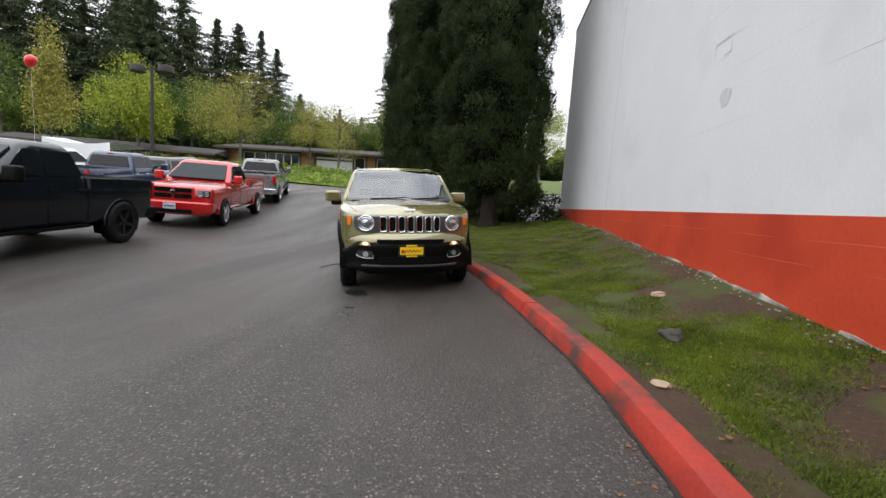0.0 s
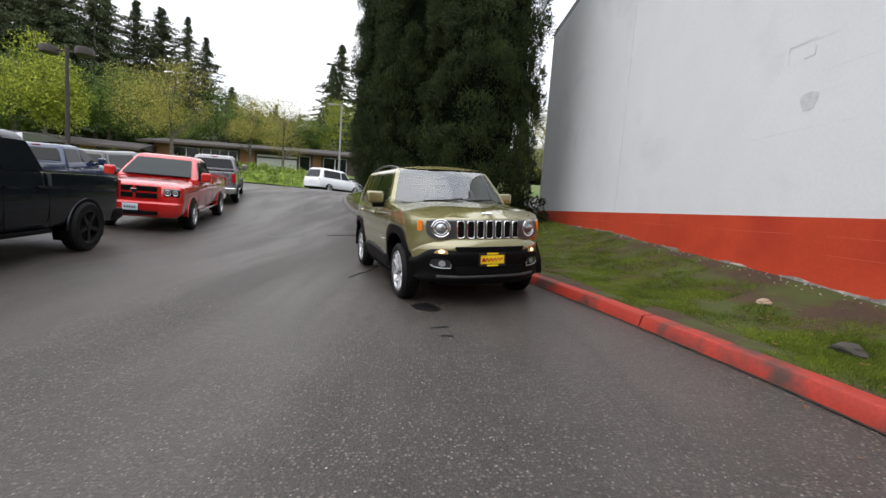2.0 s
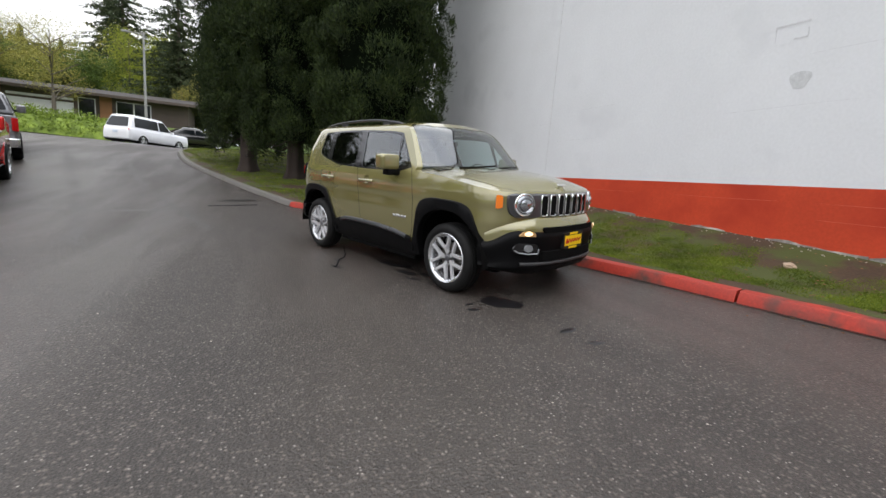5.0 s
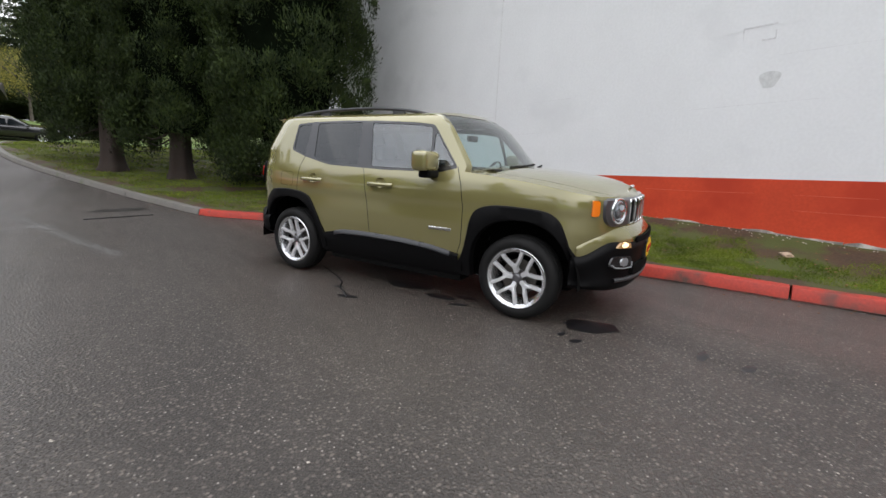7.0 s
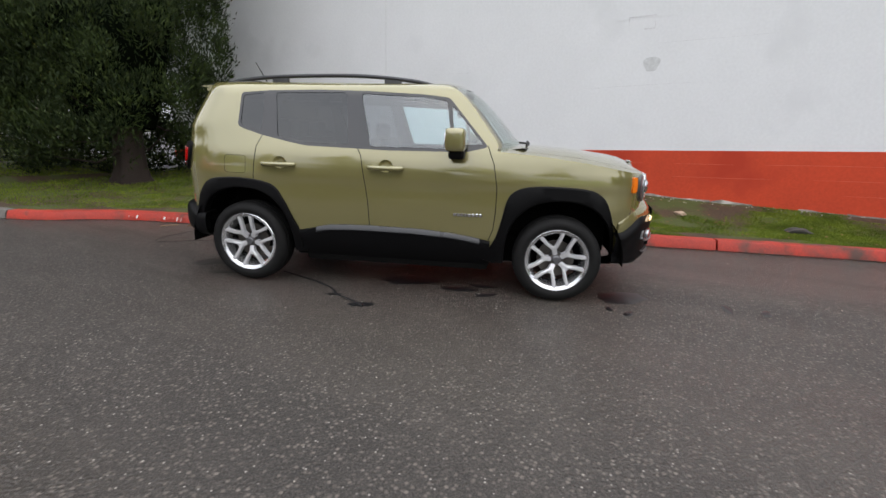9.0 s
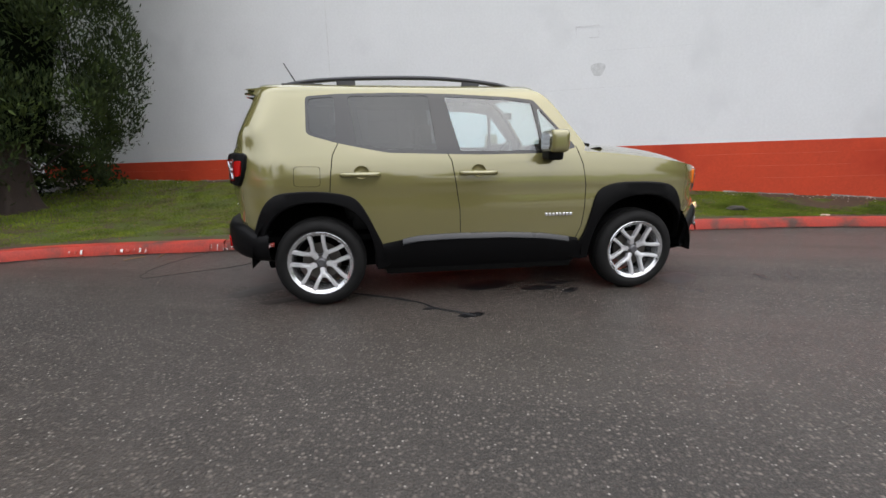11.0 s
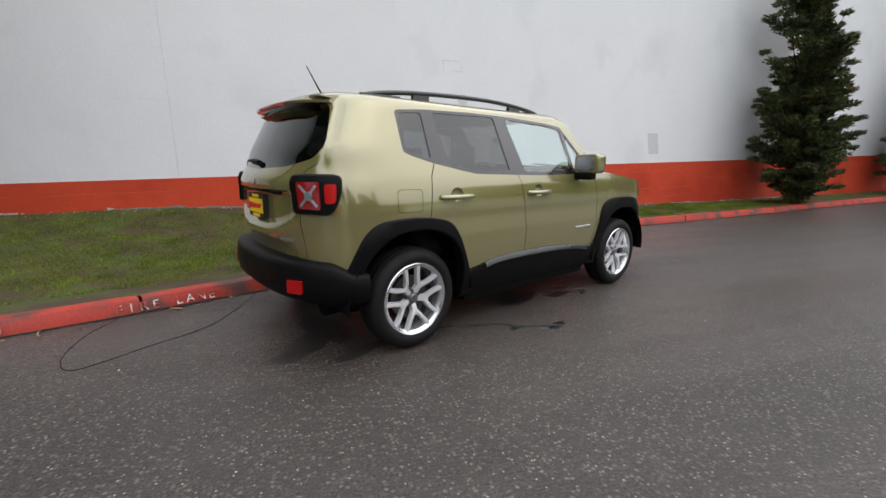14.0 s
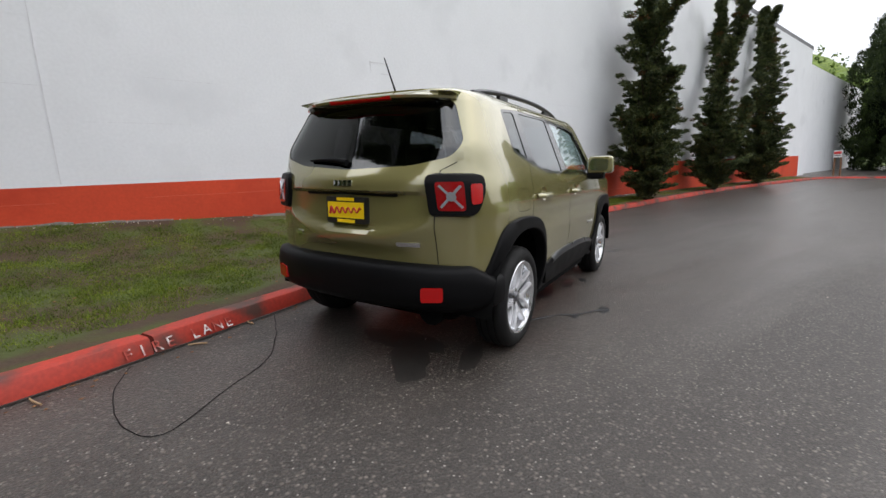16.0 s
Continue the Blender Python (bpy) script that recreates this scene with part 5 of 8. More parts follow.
def seat(parent, x, y, w=0.5, head=True):
    bm = box_bm(0.50, w, 0.16, (x, y, 0.62), 0.05, 3)
    st = part("seat", bm, SEATM, parent, "black cloth seat", smooth=50)
    bm = box_bm(0.16, w, 0.60, (x - 0.28, y, 0.92), 0.06, 3, rot=Euler((0, radians(-14), 0)).to_matrix())
    part("backrest", bm, SEATM, st, smooth=50)
    if head:
        part("headrest", box_bm(0.10, 0.24, 0.17, (x - 0.38, y, 1.29), 0.04, 3), SEATM, st, smooth=50)


PANELGREY = mat("grille_panel_grey", (0.045, 0.046, 0.05), 0.35, 0, 5, 0.1, 100, coat=0.4)
DEEPRED = mat("deep_red_lens", (0.24, 0.005, 0.006), 0.15, 0, 5, 0.05, 100, coat=0.8)
SATIN = mat("satin_black_plastic", (0.022, 0.023, 0.026), 0.3, 0, 5, 0.15, 100, coat=0.2)
RAIL = mat("dark_grey_rail", (0.028, 0.029, 0.033), 0.32, 0, 5, 0.12, 100)
HEADLENS = mat("bright_headlight_bowl", (0.42, 0.44, 0.47), 0.14, 0.8, 8, 0.2, 60, coat=1.0)


def fit_suv():
    P = SUV
    for cx, line in ((-1.285, OUT_R), (1.285, OUT_F)):
        for sgn in (-1, 1):
            flare(cx, line, sgn, P)
    for cx in (-1.285, 1.285):
        for sgn in (-1, 1):
            make_wheel("wheel", P, pose(cx, sgn * 0.775, 0.343, 0, 0, 180 if sgn < 0 else 0) @ pose(0, 0, 0, 0, 17 * cx, 0))
    # sills
    SILL_TOP = [(-0.86, 0.462), (-0.815, 0.474), (-0.716, 0.491), (-0.62, 0.516), (-0.541, 0.530), (-0.40, 0.538), (-0.21, 0.541), (0.177, 0.536), (0.46, 0.516), (0.66, 0.485), (0.746, 0.465)]
    for sgn in (-1, 1):
        rows = []
        for x in np.linspace(-0.86, 0.76, 22):
            top = lerp_list(SILL_TOP, x)
            rows.append([side_pt(x, top + 0.004, -0.004, sgn), side_pt(x, top, 0.012, sgn), side_pt(x, 0.455, 0.024, sgn), side_pt(x, 0.40, 0.022, sgn), side_pt(x, 0.32, 0.020, sgn), side_pt(x, 0.26, -0.02, sgn), side_pt(x, 0.235, -0.12, sgn), side_pt(x, 0.235, -0.5, sgn)])
        bm = grid_bm(rows)
        bmesh.ops.recalc_face_normals(bm, faces=bm.faces[:])
        sill = part("sill", bm, PLASTIC, P, "black plastic sill", smooth=35)
        rows = []
        for x in np.linspace(-0.66, 0.68, 24):
            top = lerp_list(SILL_TOP, x)
            rows.append([side_pt(x, top + 0.006, -0.002, sgn), side_pt(x, top + 0.004, 0.010, sgn), side_pt(x, top - 0.012, 0.024, sgn), side_pt(x, top - 0.034, 0.032, sgn), side_pt(x, top - 0.042, 0.022, sgn)])
        bm = grid_bm(rows)
        bmesh.ops.recalc_face_normals(bm, faces=bm.faces[:])
        part("sill_ledge", bm, SATIN, sill, "satin black ledge", smooth=35)
    part("underbody", box_bm(3.3, 1.10, 0.24, (0.0, 0, 0.335), 0.04), LINER, P)
    part("floor_pan", box_bm(1.55, 1.62, 0.16, (-0.02, 0, 0.285), 0.04), LINER, P)
    # rear bumper
    ro = smooth_curve([(-2.075, 0), (-2.07, 0.2), (-2.045, 0.42), (-1.99, 0.62), (-1.91, 0.76), (-1.81, 0.85), (-1.72, 0.893), (-1.64, 0.902)], 32)
    bm = wrap(ro, [(0.345, 0.25), (0.36, 0.12), (0.40, 0.05), (0.45, 0.010), (0.52, 0.0), (0.60, 0.0), (0.66, 0.006), (0.69, 0.02), (0.705, 0.05), (0.708, 0.15)], trim=lambda x: 0.585 if x > -1.74 else 0.585 + (0.65 - 0.585) * min(1, (-1.74 - x) / 0.12))
    part("rear_bumper", finish(bm), PLASTIC, P, "black plastic rear bumper", smooth=40)
    for sgn in (-1, 1):
        bm = bmesh.new()
        q = [(0.548, 0.448), (0.548, 0.532), (0.668, 0.538), (0.668, 0.456)]

        def rb(u, v, off=0.0, s=sgn):
            x = float(np.interp(u, ro[:, 1], ro[:, 0]))
            return Vector((x - off, s * (u + off * 0.5), v))
        solid_on(rounded(q, 0.015, 3), rb, 0.008, bm=bm)
        part("reflector", bm, REDLENS, P, "red rear reflector", smooth=30)
    # front bumper, its painted upper edge
    fo = smooth_curve([(2.13, 0), (2.122, 0.22), (2.085, 0.42), (2.015, 0.575), (1.93, 0.70), (1.835, 0.79), (1.765, 0.843), (1.705, 0.878)], 38)
    fu = smooth_curve([(2.13, 0), (2.122, 0.22), (2.082, 0.42), (2.005, 0.575), (1.91, 0.695), (1.81, 0.785), (1.735, 0.835)], 36)
    bm = wrap(fo, [(0.25, 0.30), (0.265, 0.13), (0.30, 0.06), (0.345, 0.025), (0.36, 0.02), (0.40, 0.028), (0.43, 0.030), (0.50, 0.022), (0.57, 0.008), (0.62, 0.0), (0.66, 0.006), (0.69, 0.03), (0.70, 0.10)], trim=lambda x: 0.585 + 0.115 * sstep(1.76, 1.98, x))
    lift_ends(bm, 1.92, 1)
    part("front_bumper", finish(bm), PLASTIC, P, "black plastic front bumper", smooth=40)
    bm = wrap(fu, [(0.56, 0.022), (0.60, 0.018), (0.655, 0.016), (0.70, 0.018), (0.735, 0.034), (0.77, 0.062), (0.80, 0.095), (0.81, 0.135)], trim=lambda x: 0.70 + 0.115 * sstep(1.70, 1.85, x))
    part("front_fascia", finish(bm), PAINT, P, "olive painted bumper edge", smooth=40)
    bm = wrap(fo, [(0.372, 0.012), (0.380, 0.004), (0.392, 0.004), (0.400, 0.012), (0.40, 0.03)])
    bmesh.ops.delete(bm, geom=[v for v in bm.verts if abs(v.co.y) > 0.62], context="VERTS")
    part("chin_strip", finish(bm), DARKGREY, P, "dull grey chin strip", smooth=40)

    def fb(u, v, off=0.0):
        x = float(np.interp(abs(u), fo[:, 1], fo[:, 0]))
        return Vector((x + off - 0.005, u, v))
    part("lower_grille", skin_on([(0.668, 0.40), (0.70, 0.43), (0.722, 0.42)], fb, 0.004), LINER, P, "black upper intake", smooth=30)
    part("lower_intake", skin_on([(0.405, 0.40), (0.42, 0.425), (0.49, 0.43), (0.505, 0.41)], fb, 0.003, -0.04), LINER, P, "black lower intake", smooth=30)
    for s in (-1, 1):
        dl = part("daytime_lamp", solid_on(rounded([(s * 0.50, 0.640), (s * 0.515, 0.682), (s * 0.60, 0.688), (s * 0.645, 0.645)], 0.015, 3), fb, 0.014), PALEAMBER, P, "pale amber front lamp with a lit bulb", smooth=30)
        part("lit_bulb", solid_on(oval(s * 0.568, 0.666, 0.040, 0.022, 18), fb, 0.017, 0.0, taper=0.25), LAMP_ON, dl, "lit warm white bulb", smooth=40)
        rec = part("fog_recess", solid_on(rounded([(s * 0.46, 0.475), (s * 0.48, 0.575), (s * 0.66, 0.585), (s * 0.69, 0.50)], 0.03, 3), fb, 0.010), GLOSSBLACK, P, smooth=30)
        bm = solid_on(oval(s * 0.565, 0.535, 0.034, 0.034, 20), fb, 0.022)
        part("fog_lamp", bm, CLEARLENS, rec, "round clear fog lamp", smooth=30)
        bm = tube_bm([fb(s * u, v, 0.014) for u, v in ((0.47, 0.53), (0.475, 0.487), (0.56, 0.484), (0.64, 0.495), (0.675, 0.52))], 0.006, 6)
        part("fog_trim", bm, SILVER, rec, "thin silver trim", smooth=40)
    # grille
    part("grille_panel", skin_on([(0.786, 0.50), (0.793, 0.60), (0.812, 0.655), (0.842, 0.685), (0.88, 0.70), (0.92, 0.706), (0.96, 0.706), (0.99, 0.70), (1.008, 0.685), (1.016, 0.65)], front_pt, 0.017), PANELGREY, P, "dark grey grille panel", smooth=40)
    for k in range(7):
        y = (k - 3) * 0.112
        hw, hh = 0.039, 0.096 - 0.002 * abs(k - 3)
        slot = part("grille_slot", solid_on(oval(y, 0.905, hw, hh, 28, 6), front_pt, 0.020), LINER, P, "black grille slot", smooth=30)
        rows = []
        for r, off in ((1.0, 0.006), (1.02, 0.024), (0.93, 0.030), (0.84, 0.026), (0.82, 0.010)):
            o = oval(y, 0.905, hw * 1.12 * (r if r > 0.95 else 1 - (1 - r) * 1.3), hh * 1.07 * (1 - (1 - r) * 0.55), 28, 6)
            rows.append([front_pt(u, v, off) for u, v in o])
        bm = grid_bm(rows, True)
        bmesh.ops.recalc_face_normals(bm, faces=bm.faces[:])
        part("slot_ring", bm, CHROME, slot, "chrome slot ring", smooth=40)
    for s in (-1, 1):
        cy, cz = s * 0.548, 0.916
        hl = part("headlight", solid_on(oval(cy, cz, 0.098, 0.098, 36), front_pt, 0.016), GLOSSBLACK, P, "round clear headlight with bright ring", smooth=30)
        rows = [[front_pt(u, v, off) for u, v in oval(cy, cz, 0.098 * r, 0.098 * r, 36)] for r, off in ((1.02, 0.004), (1.03, 0.022), (0.96, 0.027), (0.88, 0.024), (0.86, 0.014))]
        bm = grid_bm(rows, True)
        bmesh.ops.recalc_face_normals(bm, faces=bm.faces[:])
        part("headlight_ring", bm, CHROME, hl, smooth=40)
        rows = [[front_pt(u, v, off) for u, v in oval(cy, cz, 0.098 * r, 0.098 * r, 36)] for r, off in ((0.84, 0.018), (0.7, 0.024), (0.52, 0.014), (0.50, 0.030), (0.3, 0.040), (0.02, 0.043))]
        bm = grid_bm(rows, True)
        bmesh.ops.recalc_face_normals(bm, faces=bm.faces[:])
        part("reflector_bowl", bm, HEADLENS, hl, smooth=30)
        bm = solid_on(rounded([(s * 0.732, 0.885), (s * 0.730, 0.995), (s * 0.772, 1.0), (s * 0.776, 0.878)], 0.016, 3), front_pt, 0.012)
        part("side_marker", bm, AMBER, P, "amber side marker lamp", smooth=30)
    # bonnet mark, mirror-bright bar
    part("bonnet_mark", box_bm(0.012, 0.13, 0.022, (1.952, 0, 1.084), 0.004, rot=Euler((0, radians(-50), 0)).to_matrix()), CHROME, P, "small chrome mark", smooth=0)
    # cowl, wipers
    rows = [[(0.93 + 0.11 * (1 - (y / 0.72) ** 2) + dx, y, z) for y in np.linspace(-0.72, 0.72, 21)] for dx, z in ((-0.10, 1.165), (0.05, 1.186), (0.07, 1.17))]
    bm = grid_bm(rows)
    bmesh.ops.recalc_face_normals(bm, faces=bm.faces[:])
    part("cowl", bm, PLASTIC, P, "black cowl panel", smooth=40)
    for pts in (((1.01, -0.45, 1.204), (1.045, -0.15, 1.216), (1.04, 0.08, 1.230)), ((1.06, 0.14, 1.206), (1.02, 0.35, 1.214), (0.95, 0.58, 1.218))):
        part("wiper", tube_bm(pts, 0.010, 6), PLASTIC, P, smooth=40)
    # door handles
    for sgn in (-1, 1):
        for key, x0 in (("rear_door", -0.955), ("front_door", -0.073)):
            door = SUV_PANELS[key + ("R" if sgn < 0 else "L")]
            hd = part("door_handle", tube_bm([side_pt(x0 + dx, 1.008, off, sgn) for dx, off in ((-0.13, 0.004), (-0.12, 0.022), (-0.08, 0.034), (0.0, 0.038), (0.08, 0.034), (0.12, 0.022), (0.13, 0.004))], 0.020, 10, squash=0.9), PAINT, door, smooth=50)
            ring = CUPS[0 if key == "rear_door" else 1]
            mid = np.mean(ring, axis=0)
            rows = [[side_pt(*(mid + (np.array(q) - mid) * f), -d, sgn) for q in ring] for f, d in ((1.0, 0.0), (0.93, 0.008), (0.75, 0.019), (0.45, 0.027), (0.02, 0.029))]
            cup = grid_bm(rows, True)
            bmesh.ops.recalc_face_normals(cup, faces=cup.faces[:])
            part("handle_cup", cup, PAINT, door, "hollow behind the handle", smooth=60)
    for x0, wd in ((0.465, 0.228),):
        for k in range(8):
            bm = box_bm(wd / 8 * 0.78, 0.010, 0.024, tuple(side_pt(x0 + wd * (k + 0.5) / 8, 0.672, 0.004)), 0.003, 1)
            part("badge_letter", bm, CHROME, SUV_PANELS["front_doorR"], "chrome badge bar", smooth=0)
    # mirrors
    for sgn in (-1, 1):
        bm = box_bm(0.15, 0.235, 0.165, (0.48, sgn * 0.99, 1.235), 0.045, 4)
        for v in bm.verts:
            if v.co.x < 0.44:
                v.co.x = max(v.co.x, 0.415)
            v.co.z += 0.02 * (abs(v.co.y) - 0.985)
        mr = part("mirror", bm, PAINT, P, "olive painted door mirror", smooth=50)
        part("mirror_glass", solid_on(oval(sgn * 0.985, 1.235, 0.085, 0.058, 24, 4), lambda u, v, o=0.0: Vector((0.409 - o, u, v)), 0.003), CHROME, mr, "mirror glass", smooth=0)
        bm = box_bm(0.115, 0.16, 0.075, (0.485, sgn * 0.945, 1.135), 0.025, 3)
        part("mirror_foot", bm, PLASTIC, mr, "black mirror foot", smooth=50)
    # roof rails
    for sgn in (-1, 1):
        c = smooth_curve([(-1.56, 0.572, 1.612), (-1.46, 0.585, 1.655), (-1.25, 0.592, 1.684), (-0.95, 0.60, 1.702), (-0.5, 0.60, 1.711), (-0.20, 0.598, 1.702), (0.08, 0.592, 1.676), (0.22, 0.585, 1.650), (0.345, 0.575, 1.612)], 34)
        rl = part("roof_rail", tube_bm([(x, sgn * y, z) for x, y, z in c], 0.021, 10, squash=0.75), RAIL, P, "dark grey roof rail", smooth=50)
        for x0, ln in ((-1.36, 0.30), (-1.04, 0.14), (-0.085, 0.14), (0.17, 0.18)):
            zt = float(np.interp(x0, c[:, 0], c[:, 2]))
            part("rail_foot", box_bm(ln, 0.032, zt - 1.60, (x0, sgn * 0.594, (zt + 1.60) / 2 - 0.008), 0.010), RAIL, rl, smooth=40)
    # spoiler, high brake lamp
    rows = []
    for y in np.linspace(-0.60, 0.60, 29):
        e = abs(y / 0.60) ** 5
        xr = -1.865 + 0.05 * abs(y / 0.60) ** 2.5 + 0.10 * e
        zt = 1.658 - 0.014 * abs(y / 0.60) ** 3
        rows.append([(-1.45 - 0.16 * e, y, zt + 0.012 - 0.03 * e), (-1.62 - 0.06 * e, y, zt - 0.016 * e), (-1.78, y, zt - 0.020 - 0.006 * e), (xr + 0.02, y, zt - 0.036), (xr, y, zt - 0.048), (xr + 0.005, y, zt - 0.062), (xr + 0.05, y, zt - 0.072), (-1.70, y, zt - 0.075), (-1.60, y, zt - 0.08)])
    bm = grid_bm(rows)
    for ids in ([v for v in bm.verts[:9]], [v for v in bm.verts][-9:]):
        try:
            bm.faces.new(ids)
        except ValueError:
            pass
    bmesh.ops.recalc_face_normals(bm, faces=bm.faces[:])
    sp = part("spoiler", bm, PAINT, P, "olive roof spoiler", smooth=40)
    part("brake_lamp", solid_on(rounded([(-0.24, 0.018), (0.24, 0.018), (0.24, 0.036), (-0.24, 0.036)], 0.004, 2), lambda u, v, o=0.0: Vector((-1.857 + 0.05 * abs(u / 0.635) ** 2.5 - o * 0.9, u, 1.572 + v + o * 0.3 - 0.018 * abs(u / 0.635) ** 3)), 0.007, -0.01), REDLENS, sp, "red high brake lamp", smooth=0)
    rows = [[(x, y, z) for y in np.linspace(-0.50, 0.50, 13)] for x, z in ((-1.70, 1.575), (-1.78, 1.57), (-1.72, 1.545))]
    part("spoiler_shade", grid_bm(rows), GLOSSBLACK, sp)
    # aerial
    ae = part("aerial_base", spin_bm([(0.0, 0.022), (0.018, 0.02), (0.030, 0.0), (0.0, -0.01)], 16, axis="z"), PLASTIC, P, "black roof aerial", m=pose(-1.47, 0.0, 1.676))
    part("aerial_rod", tube_bm([(0, 0, 0.012), (-0.06, 0, 0.11), (-0.125, 0, 0.222)], [0.007, 0.005, 0.0035], 8), PLASTIC, ae, smooth=50)
    # tail lamps
    for sgn in (-1, 1):
        sf = lambda u, v, o=0.0, s=sgn: corner_pt(u, v, o, s)
        tl = part("tail_lamp", skin_lr([(0.925, 0.60, 0.775), (0.932, 0.578, 0.80), (0.95, 0.564, 0.83), (1.0, 0.556, 0.86), (1.06, 0.553, 0.882), (1.11, 0.553, 0.893), (1.14, 0.557, 0.89), (1.156, 0.57, 0.875), (1.164, 0.59, 0.85), (1.169, 0.62, 0.82)], sf, 0.024, -0.008), PLASTIC, P, "red tail lamp with white cross in black frame", smooth=35)
        part("red_lens", solid_on(rounded([(0.618, 0.962), (0.615, 1.118), (0.765, 1.122), (0.762, 0.962)], 0.018, 3), sf, 0.030, 0.0), DEEPRED, tl, "deep red lens", smooth=35)
        part("side_lens", solid_on(rounded([(0.79, 0.995), (0.795, 1.108), (0.862, 1.112), (0.848, 1.005)], 0.018, 3), sf, 0.034, 0.0), REDLENS, tl, "red side lens", smooth=35)
        for d in (-1, 1):
            bar = [(0.69 - 0.060, 1.04 - d * 0.056), (0.69 - 0.050, 1.04 - d * 0.064), (0.69 + 0.060, 1.04 + d * 0.056), (0.69 + 0.050, 1.04 + d * 0.064)]
            part("cross_bar", solid_on(bar, sf, 0.035, 0.02), CLEARLENS, tl, "white cross", smooth=0)
        part("cross_middle", solid_on(oval(0.69, 1.04, 0.026, 0.026, 12), sf, 0.037, 0.02), CLEARLENS, tl, smooth=0)
    # tail: crease, plate, mark, badges, wiper
    part("tailgate_handle", solid_on(rounded([(-0.36, 1.030), (0.36, 1.030), (0.36, 1.052), (-0.36, 1.052)], 0.008, 2), rear_pt, 0.010, -0.02), PLASTIC, P, "dark handle recess", smooth=30)
    pl = part("plate_frame", solid_on(rounded([(-0.158, 0.862), (0.158, 0.862), (0.158, 1.022), (-0.158, 1.022)], 0.012, 2), lambda u, v, o=0.0: Vector((-1.985 - o, u, v)), 0.020, -0.03), BLACKINK, P, "black plate frame with yellow dealer plate", smooth=0)
    plate_face(pl, lambda u, v, o=0.0: Vector((-2.006 - o, u, v + 0.942)), -1)
    for u0, wd, z0 in ((-0.50, 0.145, 0.745), (0.44, 0.09, 0.755)):
        part("tail_badge", solid_on(rounded([(u0, z0), (u0 + wd, z0), (u0 + wd, z0 + 0.026), (u0, z0 + 0.026)], 0.008, 2), rear_pt, 0.006), CHROME, P, "chrome tail badge", smooth=0)
    for k in range(4):
        part("tail_mark", solid_on([(-0.072 + k * 0.037, 1.088), (-0.041 + k * 0.037, 1.088), (-0.041 + k * 0.037, 1.122), (-0.072 + k * 0.037, 1.122)], rear_pt, 0.006), CHROME, P, "chrome mark", smooth=0)
    part("rear_wiper", tube_bm([(-1.955, 0.02, 1.225), (-1.95, 0.12, 1.24), (-1.94, 0.26, 1.243), (-1.925, 0.36, 1.240)], [0.022, 0.016, 0.011, 0.008], 8), PLASTIC, P, smooth=50)
    # front plate
    pf = part("front_plate_frame", solid_on(rounded([(-0.165, 0.505), (0.165, 0.505), (0.165, 0.655), (-0.165, 0.655)], 0.012, 2), lambda u, v, o=0.0: Vector((2.118 + o, u, v)), 0.018, -0.02), BLACKINK, P, "black plate frame with yellow dealer plate", smooth=0)
    plate_face(pf, lambda u, v, o=0.0: Vector((2.137 + o, u, v + 0.58)), 1)
    # inside
    for x, y in ((-0.05, -0.36), (-0.05, 0.36)):
        seat(P, x, y)
    for y in (-0.42, 0.0, 0.42):
        seat(P, -0.80, y, 0.42)
    part("dashboard", box_bm(0.42, 1.40, 0.28, (0.78, 0, 0.99), 0.08, 3), SEATM, P, "black dashboard", smooth=50)
    bm = spin_bm([(0.185, 0.0), (0.178, 0.014), (0.165, 0.0), (0.178, -0.014), (0.185, 0.0)], 28, axis="z")
    part("steering_wheel", bm, SEATM, P, smooth=50, m=pose(0.46, 0.36, 1.08, 0, -65, 0))
    part("rear_mirror", box_bm(0.03, 0.20, 0.06, (0.40, 0, 1.46), 0.012), PLASTIC, P, smooth=40)
    part("exhaust", tube_bm([(-0.6, -0.35, 0.30), (-1.2, -0.42, 0.30), (-1.75, -0.45, 0.30)], [0.04, 0.07, 0.09], 10), LINER, P, smooth=50)
    part("cabin_floor", box_bm(2.6, 1.4, 0.04, (-0.5, 0, 0.50)), LINER, P, smooth=0)
    part("load_cover", box_bm(0.55, 1.30, 0.03, (-1.45, 0, 1.12), 0.008), SEATM, P, smooth=0)


def plate_face(parent, surf, sgn):
    """Yellow dealer plate: black edges and a red scribble where the name stands."""
    part("plate", solid_on([(-0.145, -0.048), (0.145, -0.048), (0.145, 0.048), (-0.145, 0.048)], surf, 0.002, -0.004), YELLOW, parent, "yellow dealer plate", smooth=0)
    for z in (-0.066, 0.066):
        part("plate_bar", solid_on([(-0.07, z - 0.010), (0.07, z - 0.010), (0.07, z + 0.010), (-0.07, z + 0.010)], surf, 0.001, -0.004), YELLOW, parent, smooth=0)
    pts = [(-0.125 + 0.25 * t, 0.020 * math.sin(t * 34) * (1 - 0.4 * t) + 0.008 * (t - 0.5) - (0.02 if t < 0.03 else 0)) for t in np.linspace(0, 1, 60)]
    bm = tube_bm([surf(u * (-sgn) * -1, v, 0.003) for u, v in pts], [0.009 if t < 8 else 0.006 for t in range(60)], 5)
    part("red_script", bm, REDINK, parent, "red script line", smooth=0)


fit_suv()


